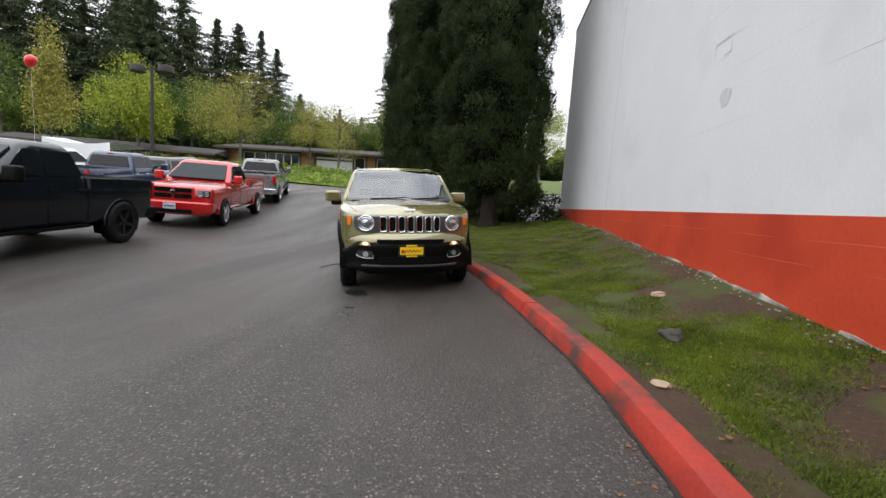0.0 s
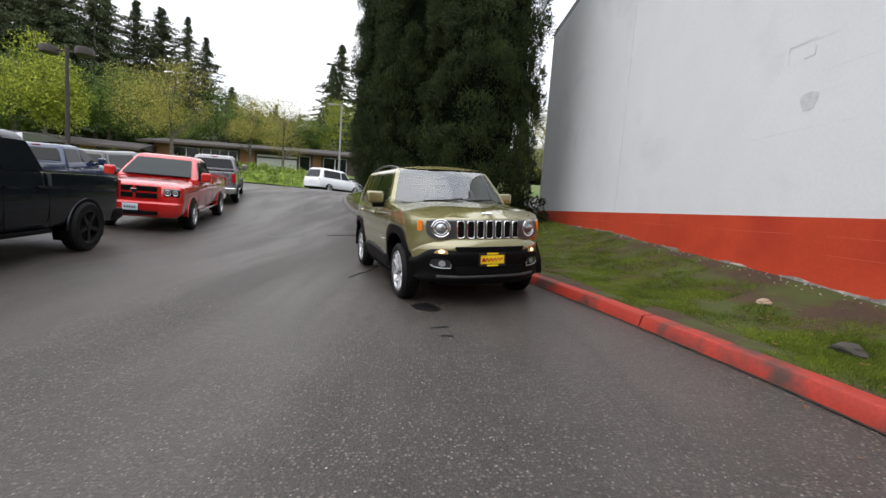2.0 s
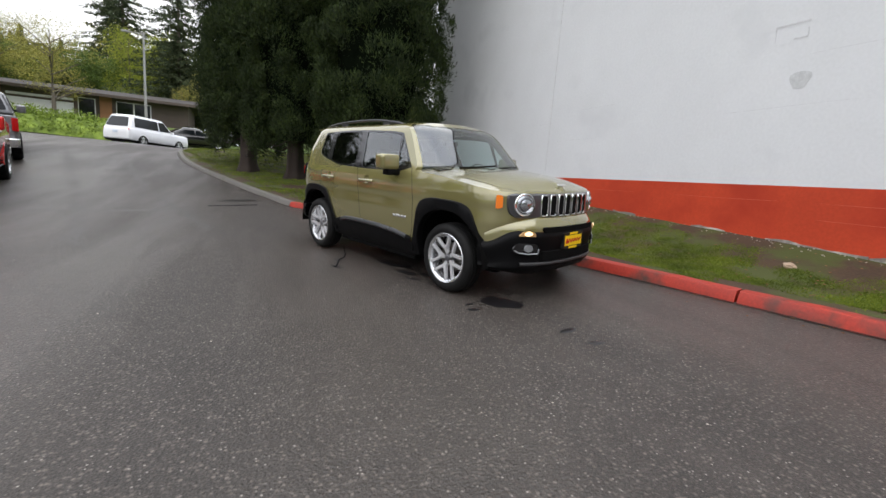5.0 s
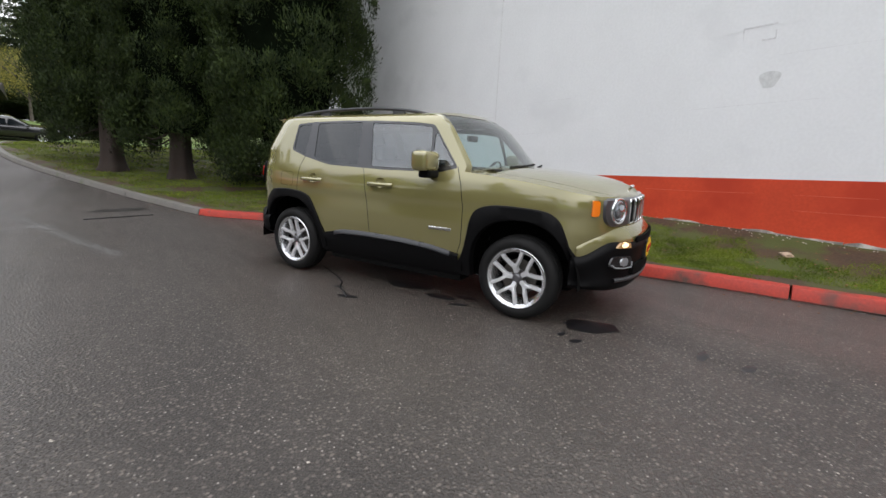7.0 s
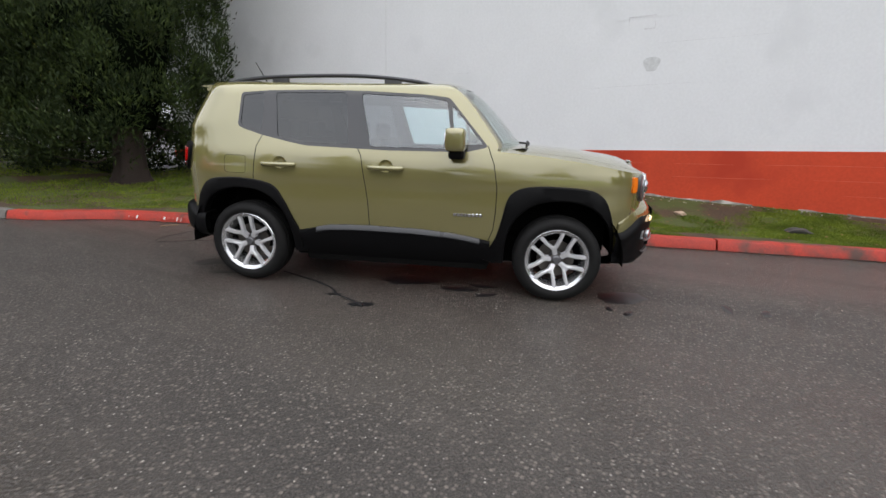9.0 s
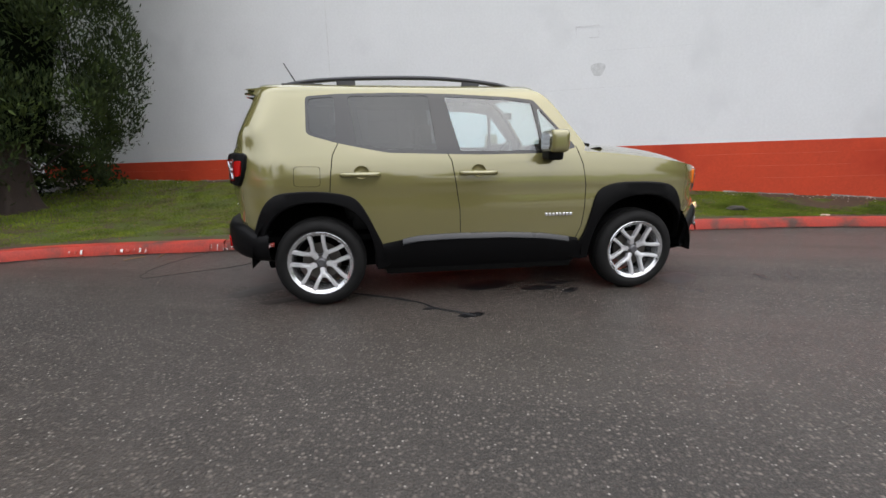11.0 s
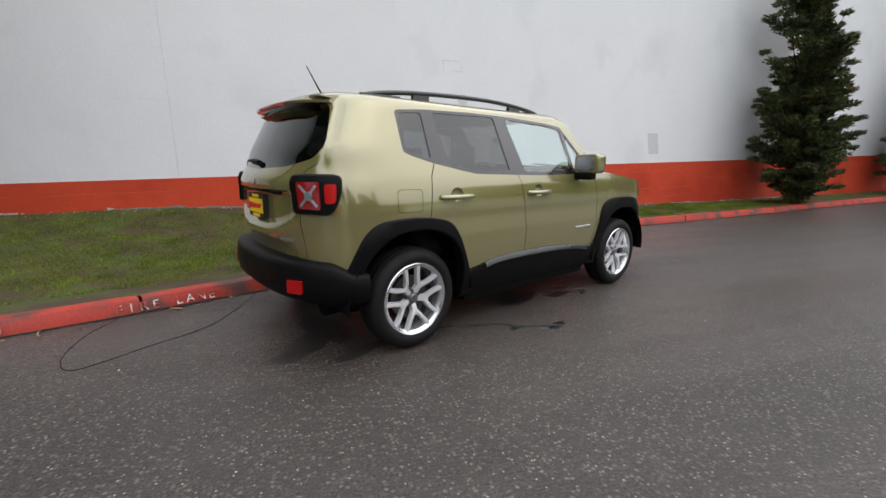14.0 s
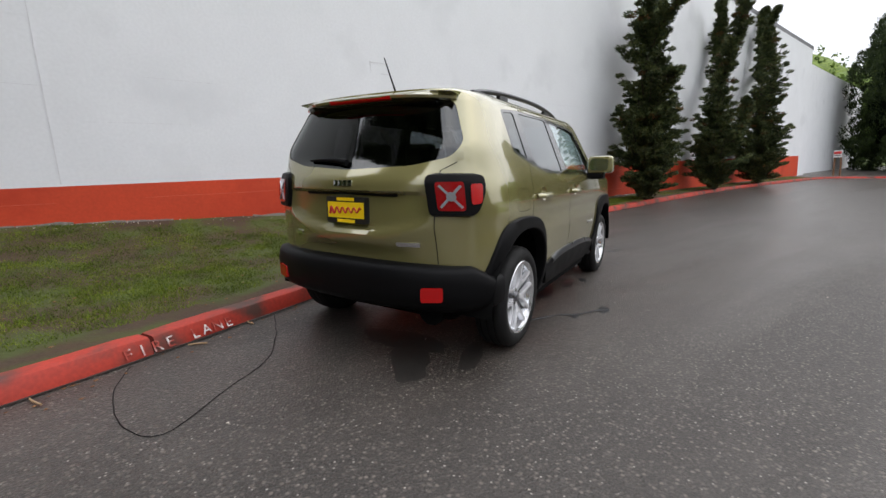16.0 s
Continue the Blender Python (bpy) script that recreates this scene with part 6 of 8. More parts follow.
# ---------- parked vehicles ----------
def stand(x, y, heading):
    """A pose on the road's slope; heading in degrees from +x."""
    e = 1.2
    n = Vector((-(road_z(x + e, y) - road_z(x - e, y)) / (2 * e), -(road_z(x, y + e) - road_z(x, y - e)) / (2 * e), 1)).normalized()
    f = Vector((math.cos(radians(heading)), math.sin(radians(heading)), 0))
    left = n.cross(f).normalized()
    f = left.cross(n)
    return Matrix(((f.x, left.x, n.x, x), (f.y, left.y, n.y, y), (f.z, left.z, n.z, road_z(x, y)), (0, 0, 0, 1)))


def ring_pts(x0, x1, hw, r, z, n=6, bow=0.0):
    """A rounded rectangle at height z, counter-clockwise; bow pushes the front out in the middle."""
    pts = []
    for cx, cy, a0 in ((x1 - r, hw - r, 0), (x0 + r, hw - r, 90), (x0 + r, -hw + r, 180), (x1 - r, -hw + r, 270)):
        for k in range(n + 1):
            a = radians(a0 + 90 * k / n)
            pts.append((cx + r * math.cos(a), cy + r * math.sin(a), z))
    return [(x + bow * (1 - (y / hw) ** 2) * (1 if x > (x0 + x1) / 2 else 0), y, z) for x, y, z in pts]


def stack_bm(levels, bm=None, cap=True):
    """A hull from levels of (z, x0, x1, half width, corner radius[, bow])."""
    bm = bm or bmesh.new()
    rows = [ring_pts(l[1], l[2], l[3], l[4], l[0], 6, l[5] if len(l) > 5 else 0) for l in levels]
    vs = [[bm.verts.new(p) for p in row] for row in rows]
    n = len(rows[0])
    for a, b in zip(vs, vs[1:]):
        for j in range(n):
            bm.faces.new((a[j], a[(j + 1) % n], b[(j + 1) % n], b[j]))
    if cap:
        bm.faces.new(vs[-1])
        bm.faces.new(vs[0][::-1])
    return bm


def quad_pane(name, pts, parent, material=None, thick=0.008, label=""):
    """A pane or panel with thickness through four or more points, rounded."""
    P = [Vector(p) for p in pts]
    c = sum(P, Vector()) / len(P)
    n = (P[1] - P[0]).cross(P[2] - P[1]).normalized()
    if n.dot(c - Vector((c.x * 0.8, 0, c.z - 0.3))) < 0:
        n = -n
    u = (P[1] - P[0]).normalized()
    w = n.cross(u)
    flat = rounded([((p - c).dot(u), (p - c).dot(w)) for p in P], 0.05, 3)
    bm = solid_on(flat, lambda a, b, o=0.0: c + u * a + w * b + n * o, thick, -0.02)
    return part(name, bm, material or DARKGLASS, parent, label, smooth=30)


DARKGLASS = mat("dark_car_glass", (0.008, 0.010, 0.012), 0.05, 0, 3, 0.1, 60, spec=0.35)
SKYGLASS = mat("grey_windscreen", (0.020, 0.027, 0.027), 0.08, 0, 3, 0.1, 60, spec=0.16)
BLACKRIM = mat("black_wheel", (0.02, 0.02, 0.02), 0.35, 0.4, 5, 0.1, 60)


def simple_wheel(parent, x, y, r, w, rim_mat, sgn):
    wh = part("wheel", spin_bm([(r * 0.62, w / 2 - 0.01), (r * 0.68, w / 2), (r * 0.9, w / 2 - 0.005), (r * 0.985, w / 2 - 0.04), (r, w / 4), (r, -w / 4), (r * 0.985, -w / 2 + 0.04), (r * 0.68, -w / 2), (r * 0.62, -w / 2 + 0.01)], 36), RUBBER, parent, "black tyre", smooth=30, m=pose(x, y, r, 0, 0, 0 if sgn > 0 else 180))
    part("rim", spin_bm([(r * 0.60, w / 2 - 0.012), (r * 0.66, w / 2 + 0.002), (r * 0.64, w / 2 - 0.05), (r * 0.58, 0.0), (0, -0.02)], 36), rim_mat, wh, smooth=30)
    for k in range(5):
        a = 2 * math.pi * k / 5 + 0.3
        bm = box_bm(r * 0.60, 0.03, r * 0.17, (r * 0.34, w / 2 - 0.035, 0), 0.012)
        bmesh.ops.rotate(bm, cent=(0, 0, 0), matrix=Matrix.Rotation(a, 3, "Y"), verts=bm.verts[:])
        part("spoke", bm, rim_mat, wh, smooth=30)
    part("hub", spin_bm([(0, w / 2 - 0.005), (r * 0.13, w / 2 - 0.01), (r * 0.16, w / 2 - 0.05), (0, w / 2 - 0.06)], 16), rim_mat, wh, smooth=30)


def arch_lip(parent, x, sgn, r, hw, material):
    rows = []
    for a in np.radians(np.linspace(180, 0, 24)):
        rows.append([(x + q * math.cos(a), sgn * (hw + o), r * 0.95 + q * math.sin(a)) for q, o in ((r * 1.20, -0.012), (r * 1.18, 0.006), (r * 1.14, 0.009), (r * 1.11, 0.0), (r * 1.11, -0.12))])
    bm = grid_bm(rows)
    bmesh.ops.recalc_face_normals(bm, faces=bm.faces[:])
    part("arch_lip", bm, material, parent, smooth=40)
    disc = spin_bm([(0, 0.0), (r * 1.11, 0.0), (r * 1.11, -0.25), (0, -0.25)], 32)
    bmesh.ops.delete(disc, geom=[v for v in disc.verts if v.co.z < -r * 0.55], context="VERTS")
    part("wheel_well", disc, LINER, parent, smooth=30, m=pose(x, sgn * (hw + 0.005), r * 0.95, 0, 0, 0 if sgn > 0 else 180))


def pickup(name, m, paint, rim, label, detail=True, chrome=True, r=0.41, group="", dx=0.0):
    """A crew-cab pickup: body, bonnet, cab, bed, glass, lamps, wheels."""
    T = thing(name, m, label, "pickup truck", group)
    hw = 0.985
    part("body", stack_bm([(0.48, -2.72, 2.62, hw - 0.06, 0.12), (0.56, -2.78, 2.74, hw - 0.015, 0.14, 0.04), (0.80, -2.80, 2.78, hw, 0.15, 0.05), (0.98, -2.80, 2.76, hw, 0.15, 0.05), (1.08, -2.80, 2.72, hw - 0.012, 0.15, 0.04), (1.12, -2.79, 2.68, hw - 0.03, 0.16, 0.04)]), paint, T, smooth=38)
    bed = part("bed", stack_bm([(1.08, -2.80, -0.62 + dx, hw - 0.012, 0.05), (1.26, -2.80, -0.62 + dx, hw - 0.02, 0.05), (1.31, -2.79, -0.63 + dx, hw - 0.04, 0.05), (1.315, -2.74, -0.68 + dx, hw - 0.10, 0.05), (1.12, -2.72, -0.70 + dx, hw - 0.11, 0.05)]), paint, T, smooth=38)
    part("bed_liner", stack_bm([(1.24, -2.73, -0.69 + dx, hw - 0.11, 0.05), (1.27, -2.73, -0.69 + dx, hw - 0.11, 0.05)]), LINER, bed, smooth=38)
    bon = part("bonnet", stack_bm([(1.08, 0.95 + dx, 2.70, hw - 0.02, 0.16, 0.04), (1.14, 0.95 + dx, 2.66, hw - 0.06, 0.18, 0.05), (1.20, 0.95 + dx, 2.56, hw - 0.14, 0.2, 0.05), (1.235, 0.95 + dx, 2.40, hw - 0.24, 0.2, 0.04), (1.25, 1.0, 2.1, hw - 0.36, 0.2, 0.02)]), paint, T, smooth=50)
    for v in bon.data.vertices:
        v.co.z += 0.045 - 0.10 * (v.co.x - 0.95) / 1.7
    if detail:
        for s in (-1, 1):
            part("bonnet_scoop", box_bm(0.26, 0.20, 0.03, (1.70, s * 0.40, 1.236), 0.02), LINER, T, smooth=40)
    cab = part("cab", stack_bm([(1.10, -0.60, 1.22, hw - 0.015, 0.12), (1.27, -0.60, 1.20, hw - 0.03, 0.12, 0.06), (1.32, -0.58, 1.12, hw - 0.05, 0.12, 0.07), (1.78, -0.46, 0.46, hw - 0.20, 0.12, 0.06), (1.85, -0.40, 0.36, hw - 0.26, 0.12, 0.06), (1.885, -0.28, 0.24, hw - 0.38, 0.12, 0.04)]), paint, T, smooth=38)
    cab.location.x = dx
    for s in (-1, 1):
        yb, yt = s * (hw - 0.043), s * (hw - 0.19)
        quad_pane("side_window", [(0.30, yb, 1.335), (1.0, yb, 1.335), (0.50, yt, 1.75), (0.28, yt, 1.75)], cab)
        quad_pane("side_window", [(-0.52, yb, 1.335), (0.22, yb, 1.335), (0.22, yt, 1.75), (-0.40, yt, 1.75)], cab)
        for x0 in (0.10, -0.50 + 0.0):
            part("door_handle", box_bm(0.20, 0.03, 0.035, (x0 + dx + 0.06, s * (hw + 0.008), 1.10), 0.012), CHROME if chrome else paint, T, smooth=40)
        mr = part("mirror", box_bm(0.16, 0.24, 0.25, (1.02 + dx, s * (hw + 0.15), 1.36), 0.05, 3), paint if chrome else PLASTIC, T, smooth=50)
        part("mirror_arm", box_bm(0.06, 0.16, 0.06, (1.03 + dx, s * (hw + 0.02), 1.28), 0.015), PLASTIC, mr, smooth=40)
        for x in (0.27, -0.58, 1.2):
            part("door_gap", box_bm(0.007, 0.006, 0.66, (x + dx, s * (hw - 0.001), 0.80)), LINER, T, smooth=0)
        for x in (-1.78, 1.78):
            arch_lip(T, x, s, r, hw, paint)
            simple_wheel(T, x, s * (hw - 0.085), r, 0.27, rim, s)
        part("sill_step", box_bm(2.0, 0.10, 0.06, (0.1, s * (hw - 0.02), 0.44), 0.02), CHROME if chrome else PLASTIC, T, smooth=40)
        # lamps
        lamp = part("headlight", box_bm(0.14, 0.34, 0.20, (2.725, s * 0.76, 0.99), 0.04, 3), GLOSSBLACK, T, "clear headlight in a dark housing", smooth=40)
        for y0, rr in ((0.68, 0.072), (0.84, 0.062)):
            bowl = spin_bm([(rr, 0.016), (rr * 0.92, 0.020), (rr * 0.55, 0.004), (rr * 0.30, 0.012), (0.0, 0.016)], 20, axis="y")
            part("lamp_bowl", bowl, CLEARLENS, lamp, smooth=30, m=pose(2.785, s * y0, 0.99, 0, 0, -90))
        part("tail_light", box_bm(0.08, 0.14, 0.36, (-2.79, s * 0.91, 1.08), 0.02), REDLENS, T, "red tail light", smooth=40)
        part("fog_lamp", box_bm(0.05, 0.20, 0.08, (2.82, s * 0.66, 0.60), 0.02), CLEARLENS, T, smooth=40)
    quad_pane("windscreen", [(1.235, -0.80, 1.34), (1.235, 0.80, 1.34), (0.53, 0.66, 1.77), (0.53, -0.66, 1.77)], cab, SKYGLASS)
    quad_pane("rear_window", [(-0.60, -0.78, 1.36), (-0.60, 0.78, 1.36), (-0.475, 0.66, 1.74), (-0.475, -0.66, 1.74)], cab)
    part("third_brake_lamp", box_bm(0.04, 0.22, 0.03, (-0.44, 0, 1.83), 0.008), REDLENS, cab, smooth=40)
    gr = part("grille_surround", box_bm(0.08, 1.06, 0.36, (2.77, 0, 0.98), 0.05, 3), paint, T, smooth=40)
    for z in (0.90, 1.06):
        for s in (-1, 1):
            op = part("grille_opening", box_bm(0.03, 0.44, 0.12, (2.81, s * 0.25, z), 0.01), LINER, gr, smooth=40)
            for k in range(3):
                part("grille_bar", box_bm(0.02, 0.42, 0.008, (2.818, s * 0.25, z - 0.035 + k * 0.035)), PLASTIC, op, smooth=0)
    part("grille_mark", box_bm(0.02, 0.12, 0.10, (2.83, 0, 1.0), 0.01), CHROME, gr, smooth=40)
    bp = part("front_bumper", stack_bm([(0.40, 2.3, 2.80, 0.88, 0.12, 0.05), (0.50, 2.3, 2.86, 0.97, 0.14, 0.06), (0.72, 2.3, 2.86, 0.98, 0.14, 0.06), (0.76, 2.3, 2.82, 0.96, 0.14, 0.05)]), paint, T, smooth=40)
    part("lower_opening", box_bm(0.05, 1.0, 0.10, (2.90, 0, 0.50), 0.02), LINER, bp, smooth=40)
    part("plate", box_bm(0.02, 0.31, 0.155, (2.925, -0.05, 0.63), 0.008), mat("pale_plate", (0.55, 0.62, 0.70), 0.4), bp, "pale plate with dark bars", smooth=0)
    for k in range(5):
        part("plate_bar", box_bm(0.004, 0.03, 0.05, (2.937, -0.15 + k * 0.05, 0.625)), BLACKINK, bp, smooth=0)
    part("rear_bumper", stack_bm([(0.46, -2.92, -2.5, 0.90, 0.08), (0.54, -2.96, -2.5, 0.98, 0.08), (0.68, -2.96, -2.5, 0.98, 0.08), (0.70, -2.94, -2.5, 0.97, 0.08)]), CHROME if chrome else PLASTIC, T, smooth=40)
    part("chassis", box_bm(5.0, 1.3, 0.25, (0, 0, 0.48)), LINER, T, smooth=0)
    return T


def wagon(name, m, paint, label, category="car", length=4.7, height=1.72, low=False, group=""):
    """A plain estate or saloon seen far off: body, glasshouse, panes, lamps, wheels."""
    T = thing(name, m, label, category, group)
    a, b, hw = -length / 2, length / 2, 0.93
    belt = 0.98 if not low else 0.90
    part("body", stack_bm([(0.28, a + 0.1, b - 0.1, hw - 0.08, 0.15), (0.36, a + 0.02, b - 0.02, hw - 0.01, 0.2, 0.06), (0.62, a, b, hw, 0.22, 0.08), (belt - 0.08, a + 0.02, b - 0.06, hw - 0.01, 0.22, 0.08), (belt, a + 0.06, b - 0.18, hw - 0.05, 0.2, 0.08), (belt + 0.04, a + 0.10, b - 0.5, hw - 0.12, 0.2, 0.06)]), paint, T, smooth=40)
    xr, xt0, xt1, xf = (a + 0.10, a + 0.40, 0.35, 1.05) if not low else (a + 0.65, a + 1.35, 0.20, 0.95)
    cab = part("glasshouse", stack_bm([(belt, xr, xf, hw - 0.06, 0.14, 0.06), (belt + 0.06, xr + 0.02, xf - 0.05, hw - 0.07, 0.14, 0.06), (height - 0.12, xt0 - 0.05, xt1 + 0.05, hw - 0.22, 0.14, 0.05), (height - 0.04, xt0 + 0.03, xt1 - 0.06, hw - 0.28, 0.14, 0.05), (height, xt0 + 0.15, xt1 - 0.2, hw - 0.40, 0.14, 0.03)]), paint, T, smooth=40)
    z0, z1 = belt + 0.08, height - 0.15
    for s in (-1, 1):
        yb, yt = s * (hw - 0.072), s * (hw - 0.212)
        quad_pane("side_window", [(-0.10, yb, z0), (xf - 0.25, yb, z0), (xt1 - 0.05, yt, z1), (-0.10, yt, z1)], cab)
        quad_pane("side_window", [(xr + 0.35, yb, z0), (-0.18, yb, z0), (-0.18, yt, z1), (xt0 + 0.15, yt, z1)], cab)
        for x in (-length * 0.295, length * 0.30):
            arch_lip(T, x, s, 0.33, hw - 0.01, paint)
            simple_wheel(T, x, s * (hw - 0.085), 0.33, 0.22, ALLOY, s)
        part("mirror", box_bm(0.12, 0.18, 0.12, (0.78, s * (hw + 0.06), belt + 0.08), 0.03), paint, T, smooth=40)
        part("headlight", box_bm(0.14, 0.34, 0.13, (b - 0.13, s * 0.62, 0.70), 0.04), CLEARLENS, T, smooth=40)
        part("tail_light", box_bm(0.10, 0.26, 0.18, (a + 0.10, s * 0.72, 0.86), 0.04), REDLENS, T, "red tail light", smooth=40)
    quad_pane("windscreen", [(xf - 0.02, -0.74, z0), (xf - 0.02, 0.74, z0), (xt1 + 0.08, 0.60, z1), (xt1 + 0.08, -0.60, z1)], cab, SKYGLASS)
    quad_pane("rear_window", [(xr + 0.0, -0.70, z0), (xr + 0.0, 0.70, z0), (xt0 - 0.06, 0.58, z1), (xt0 - 0.06, -0.58, z1)], cab)
    part("plate", box_bm(0.02, 0.31, 0.155, (a - 0.01, 0, 0.72), 0.006), mat("pale_plate", (0.55, 0.62, 0.70), 0.4), T, "pale plate", smooth=0)
    part("lower_trim", stack_bm([(0.20, a + 0.15, b - 0.15, hw - 0.12, 0.15), (0.30, a + 0.03, b - 0.03, hw - 0.02, 0.2, 0.06)]), PLASTIC, T, smooth=40)
    return T


RED_PAINT = mat("bright_red_paint", (0.52, 0.012, 0.010), 0.25, 0.1, 2, 0.04, 500, coat=1.0)
NAVY = mat("near_black_blue_paint", (0.007, 0.010, 0.015), 0.22, 0.2, 2, 0.05, 500, coat=0.5, spec=0.3)
GREYP = mat("grey_metallic_paint", (0.22, 0.22, 0.23), 0.28, 0.5, 2, 0.05, 500, coat=1.0)
BLUEP = mat("blue_paint", (0.012, 0.03, 0.085), 0.25, 0.2, 2, 0.05, 500, coat=1.0)
WHITEP = mat("white_car_paint", (0.75, 0.76, 0.78), 0.25, 0, 2, 0.03, 500, coat=1.0)
DARKP = mat("black_car_paint", (0.012, 0.012, 0.013), 0.2, 0.1, 2, 0.05, 500, coat=1.0)

pickup("pickup_truck", stand(-9.10, 12.95, -74), RED_PAINT, ALLOY, "bright red crew-cab pickup truck with hood scoops, parked", group="parked pickups")
pickup("pickup_truck", stand(-7.98, 5.62, -81), NAVY, BLACKRIM, "near-black crew-cab pickup truck with black wheels, parked", detail=False, chrome=False, r=0.43, group="parked pickups", dx=-0.30)
pickup("pickup_truck", stand(-11.35, 20.1, 111), GREYP, ALLOY, "grey crew-cab pickup truck parked beyond the red one", detail=False, group="parked pickups")
pickup("pickup_truck", stand(-14.6, 15.2, 98), BLUEP, ALLOY, "dark blue pickup truck parked behind the red one", detail=False, group="parked pickups")
wagon("parked_car", stand(-21.5, 19.0, 80), WHITEP, "white car parked behind the dark pickup", group="parked cars")
wagon("parked_car", stand(-15.2, 19.4, 95), DARKP, "dark car parked behind the pickups", group="parked cars")
wagon("white_suv", stand(-9.4, 34.7, 58), WHITEP, "white SUV with red tail lights turning out of the drive", length=4.8, height=1.76)
wagon("parked_car", stand(-7.4, 41.4, 8), DARKP, "black low saloon parked beyond the lawn", low=True, height=1.44, group="cars beyond the lawn")
wagon("parked_car", stand(-3.2, 44.6, 5), DARKP, "black low saloon parked beyond the lawn", low=True, height=1.44, group="cars beyond the lawn")


# ---------- the far side: hedge, buildings, lamps, woods ----------
def hedge_bank(name, pts, width, height, seed, label):
    rng = np.random.default_rng(seed)
    c = smooth_curve(pts, 120)
    cs = []
    for x, y in c:
        for k in range(26):
            a = rng.uniform(-1, 1)
            cs.append((x + rng.normal() * 0.25, y + a * width / 2, road_z(x, y) + height * (1 - abs(a) ** 2.5) * rng.uniform(0.55, 1.0) * (1 + 0.18 * noise.noise((x * 0.6, y, seed)))))
    v, f = sprays(rng, cs, [0.28] * len(cs), 14, 0.17, 0.09, 0, 0.9)
    rows = [[(x, y + a * width / 2, road_z(x, y) - 0.1 + height * 0.8 * (1 - abs(a) ** 2.5)) for a in np.linspace(-1, 1, 7)] for x, y in c[::3]]
    core = grid_bm(rows)
    core_ob = obj("hedge_core", core, HEDGE, smooth=60)
    ob = new(name, raw_mesh(name, v, f, HEDGE))
    core_ob.parent = ob
    return tagged(ob, label, "hedge", kind="stuff")


hedge_bank("ivy_bank", [(-52, 38.5), (-40, 39.5), (-30, 40.3), (-21, 40.6), (-14, 40.2), (-9.6, 39.6)], 4.2, 1.55, 41, "low green ivy bank along the cross road")
bush("round_shrub", -11.6, 42.4, road_z(-11.6, 42.4), 1.5, 1.2, 1.3, 42, MIDGREEN, "clipped round green shrub on the bank", 12, 0.16)
bush("round_shrub", -31.0, 39.0, road_z(-31, 39.0), 1.6, 1.2, 1.5, 43, OLIVE, "budding brownish shrub by the bank", 12, 0.16)

ROOFING = mat("dark_brown_roofing", (0.045, 0.038, 0.034), 0.85, 0, 1.0, 0.2, 12, 0.01, 12)
BRICKTAN = mat("tan_brick", (0.30, 0.15, 0.075), 0.85, 0, 2.0, 0.2, 20, 0.01, 20)
DARKWALL = mat("brown_siding", (0.09, 0.07, 0.06), 0.85, 0, 2.0, 0.2, 20)
WHITETRIM = mat("white_trim", (0.72, 0.73, 0.74), 0.6, 0, 2.0, 0.06, 20)
POLE = mat("brown_pole_paint", (0.03, 0.022, 0.018), 0.6, 0, 4, 0.15, 30)
POLEGREY = mat("grey_pole", (0.30, 0.30, 0.29), 0.6, 0.3, 4, 0.1, 30)


def long_building(name, a, b, z0, z1, bays, seed, label):
    """A single-storey building with a low dark roof, between plan points a and b; z0 floor, z1 ridge."""
    a, b = Vector((*a, 0)), Vector((*b, 0))
    d = b - a
    L = d.length
    m = Matrix.Translation((a.x, a.y, z0)) @ Matrix.Rotation(math.atan2(d.y, d.x), 4, "Z")
    B = thing(name, m, label, "building")
    h = z1 - z0
    eave = h - 1.05
    part("wall", box_bm(L, 9.0, eave + 0.8, (L / 2, 4.5, (eave - 0.8) / 2)), DARKWALL, B, smooth=0)
    bm = bmesh.new()
    vs = [bm.verts.new(p) for p in ((-0.8, -1.3, eave), (L + 0.8, -1.3, eave), (L + 0.8, 4.5, h), (-0.8, 4.5, h), (-0.8, 10.3, eave), (L + 0.8, 10.3, eave))]
    for q in ((0, 1, 2, 3), (3, 2, 5, 4), (0, 3, 4), (1, 5, 2), (0, 4, 5, 1)):
        bm.faces.new([vs[k] for k in q])
    bmesh.ops.recalc_face_normals(bm, faces=bm.faces[:])
    part("roof", bm, ROOFING, B, "dark brown low roof", smooth=0)
    part("fascia", box_bm(L + 1.6, 0.10, 0.26, (L / 2, -1.34, eave - 0.10)), DARKWALL, B, smooth=0)
    rng = random.Random(seed)
    x = 0.6
    for kind, w in bays:
        if x + w > L - 0.3:
            break
        if kind == "brick":
            part("brick_panel", box_bm(w, 0.16, eave + 0.3, (x + w / 2, -0.02, eave / 2 - 0.15)), BRICKTAN, B, "tan brick panel", smooth=0)
        elif kind == "white":
            part("white_panel", box_bm(w, 0.12, eave * 0.62, (x + w / 2, -0.02, eave * 0.31)), WHITETRIM, B, "white panel door", smooth=0)
            part("header", box_bm(w, 0.14, 0.22, (x + w / 2, -0.03, eave * 0.74)), WHITETRIM, B, smooth=0)
        else:
            n = max(1, int(w / 1.1))
            win = part("window", box_bm(w, 0.14, eave * 0.70, (x + w / 2, 0.0, eave * 0.50)), WHITETRIM, B, "white framed window", smooth=0)
            for k in range(n):
                pw = w / n
                part("pane", box_bm(pw - 0.14, 0.05, eave * 0.70 - 0.16, (x + pw * (k + 0.5), -0.07, eave * 0.50), 0.01), DARKGLASS if kind == "win" else SKYGLASS, win, smooth=0)
        x += w + 0.35
    return B


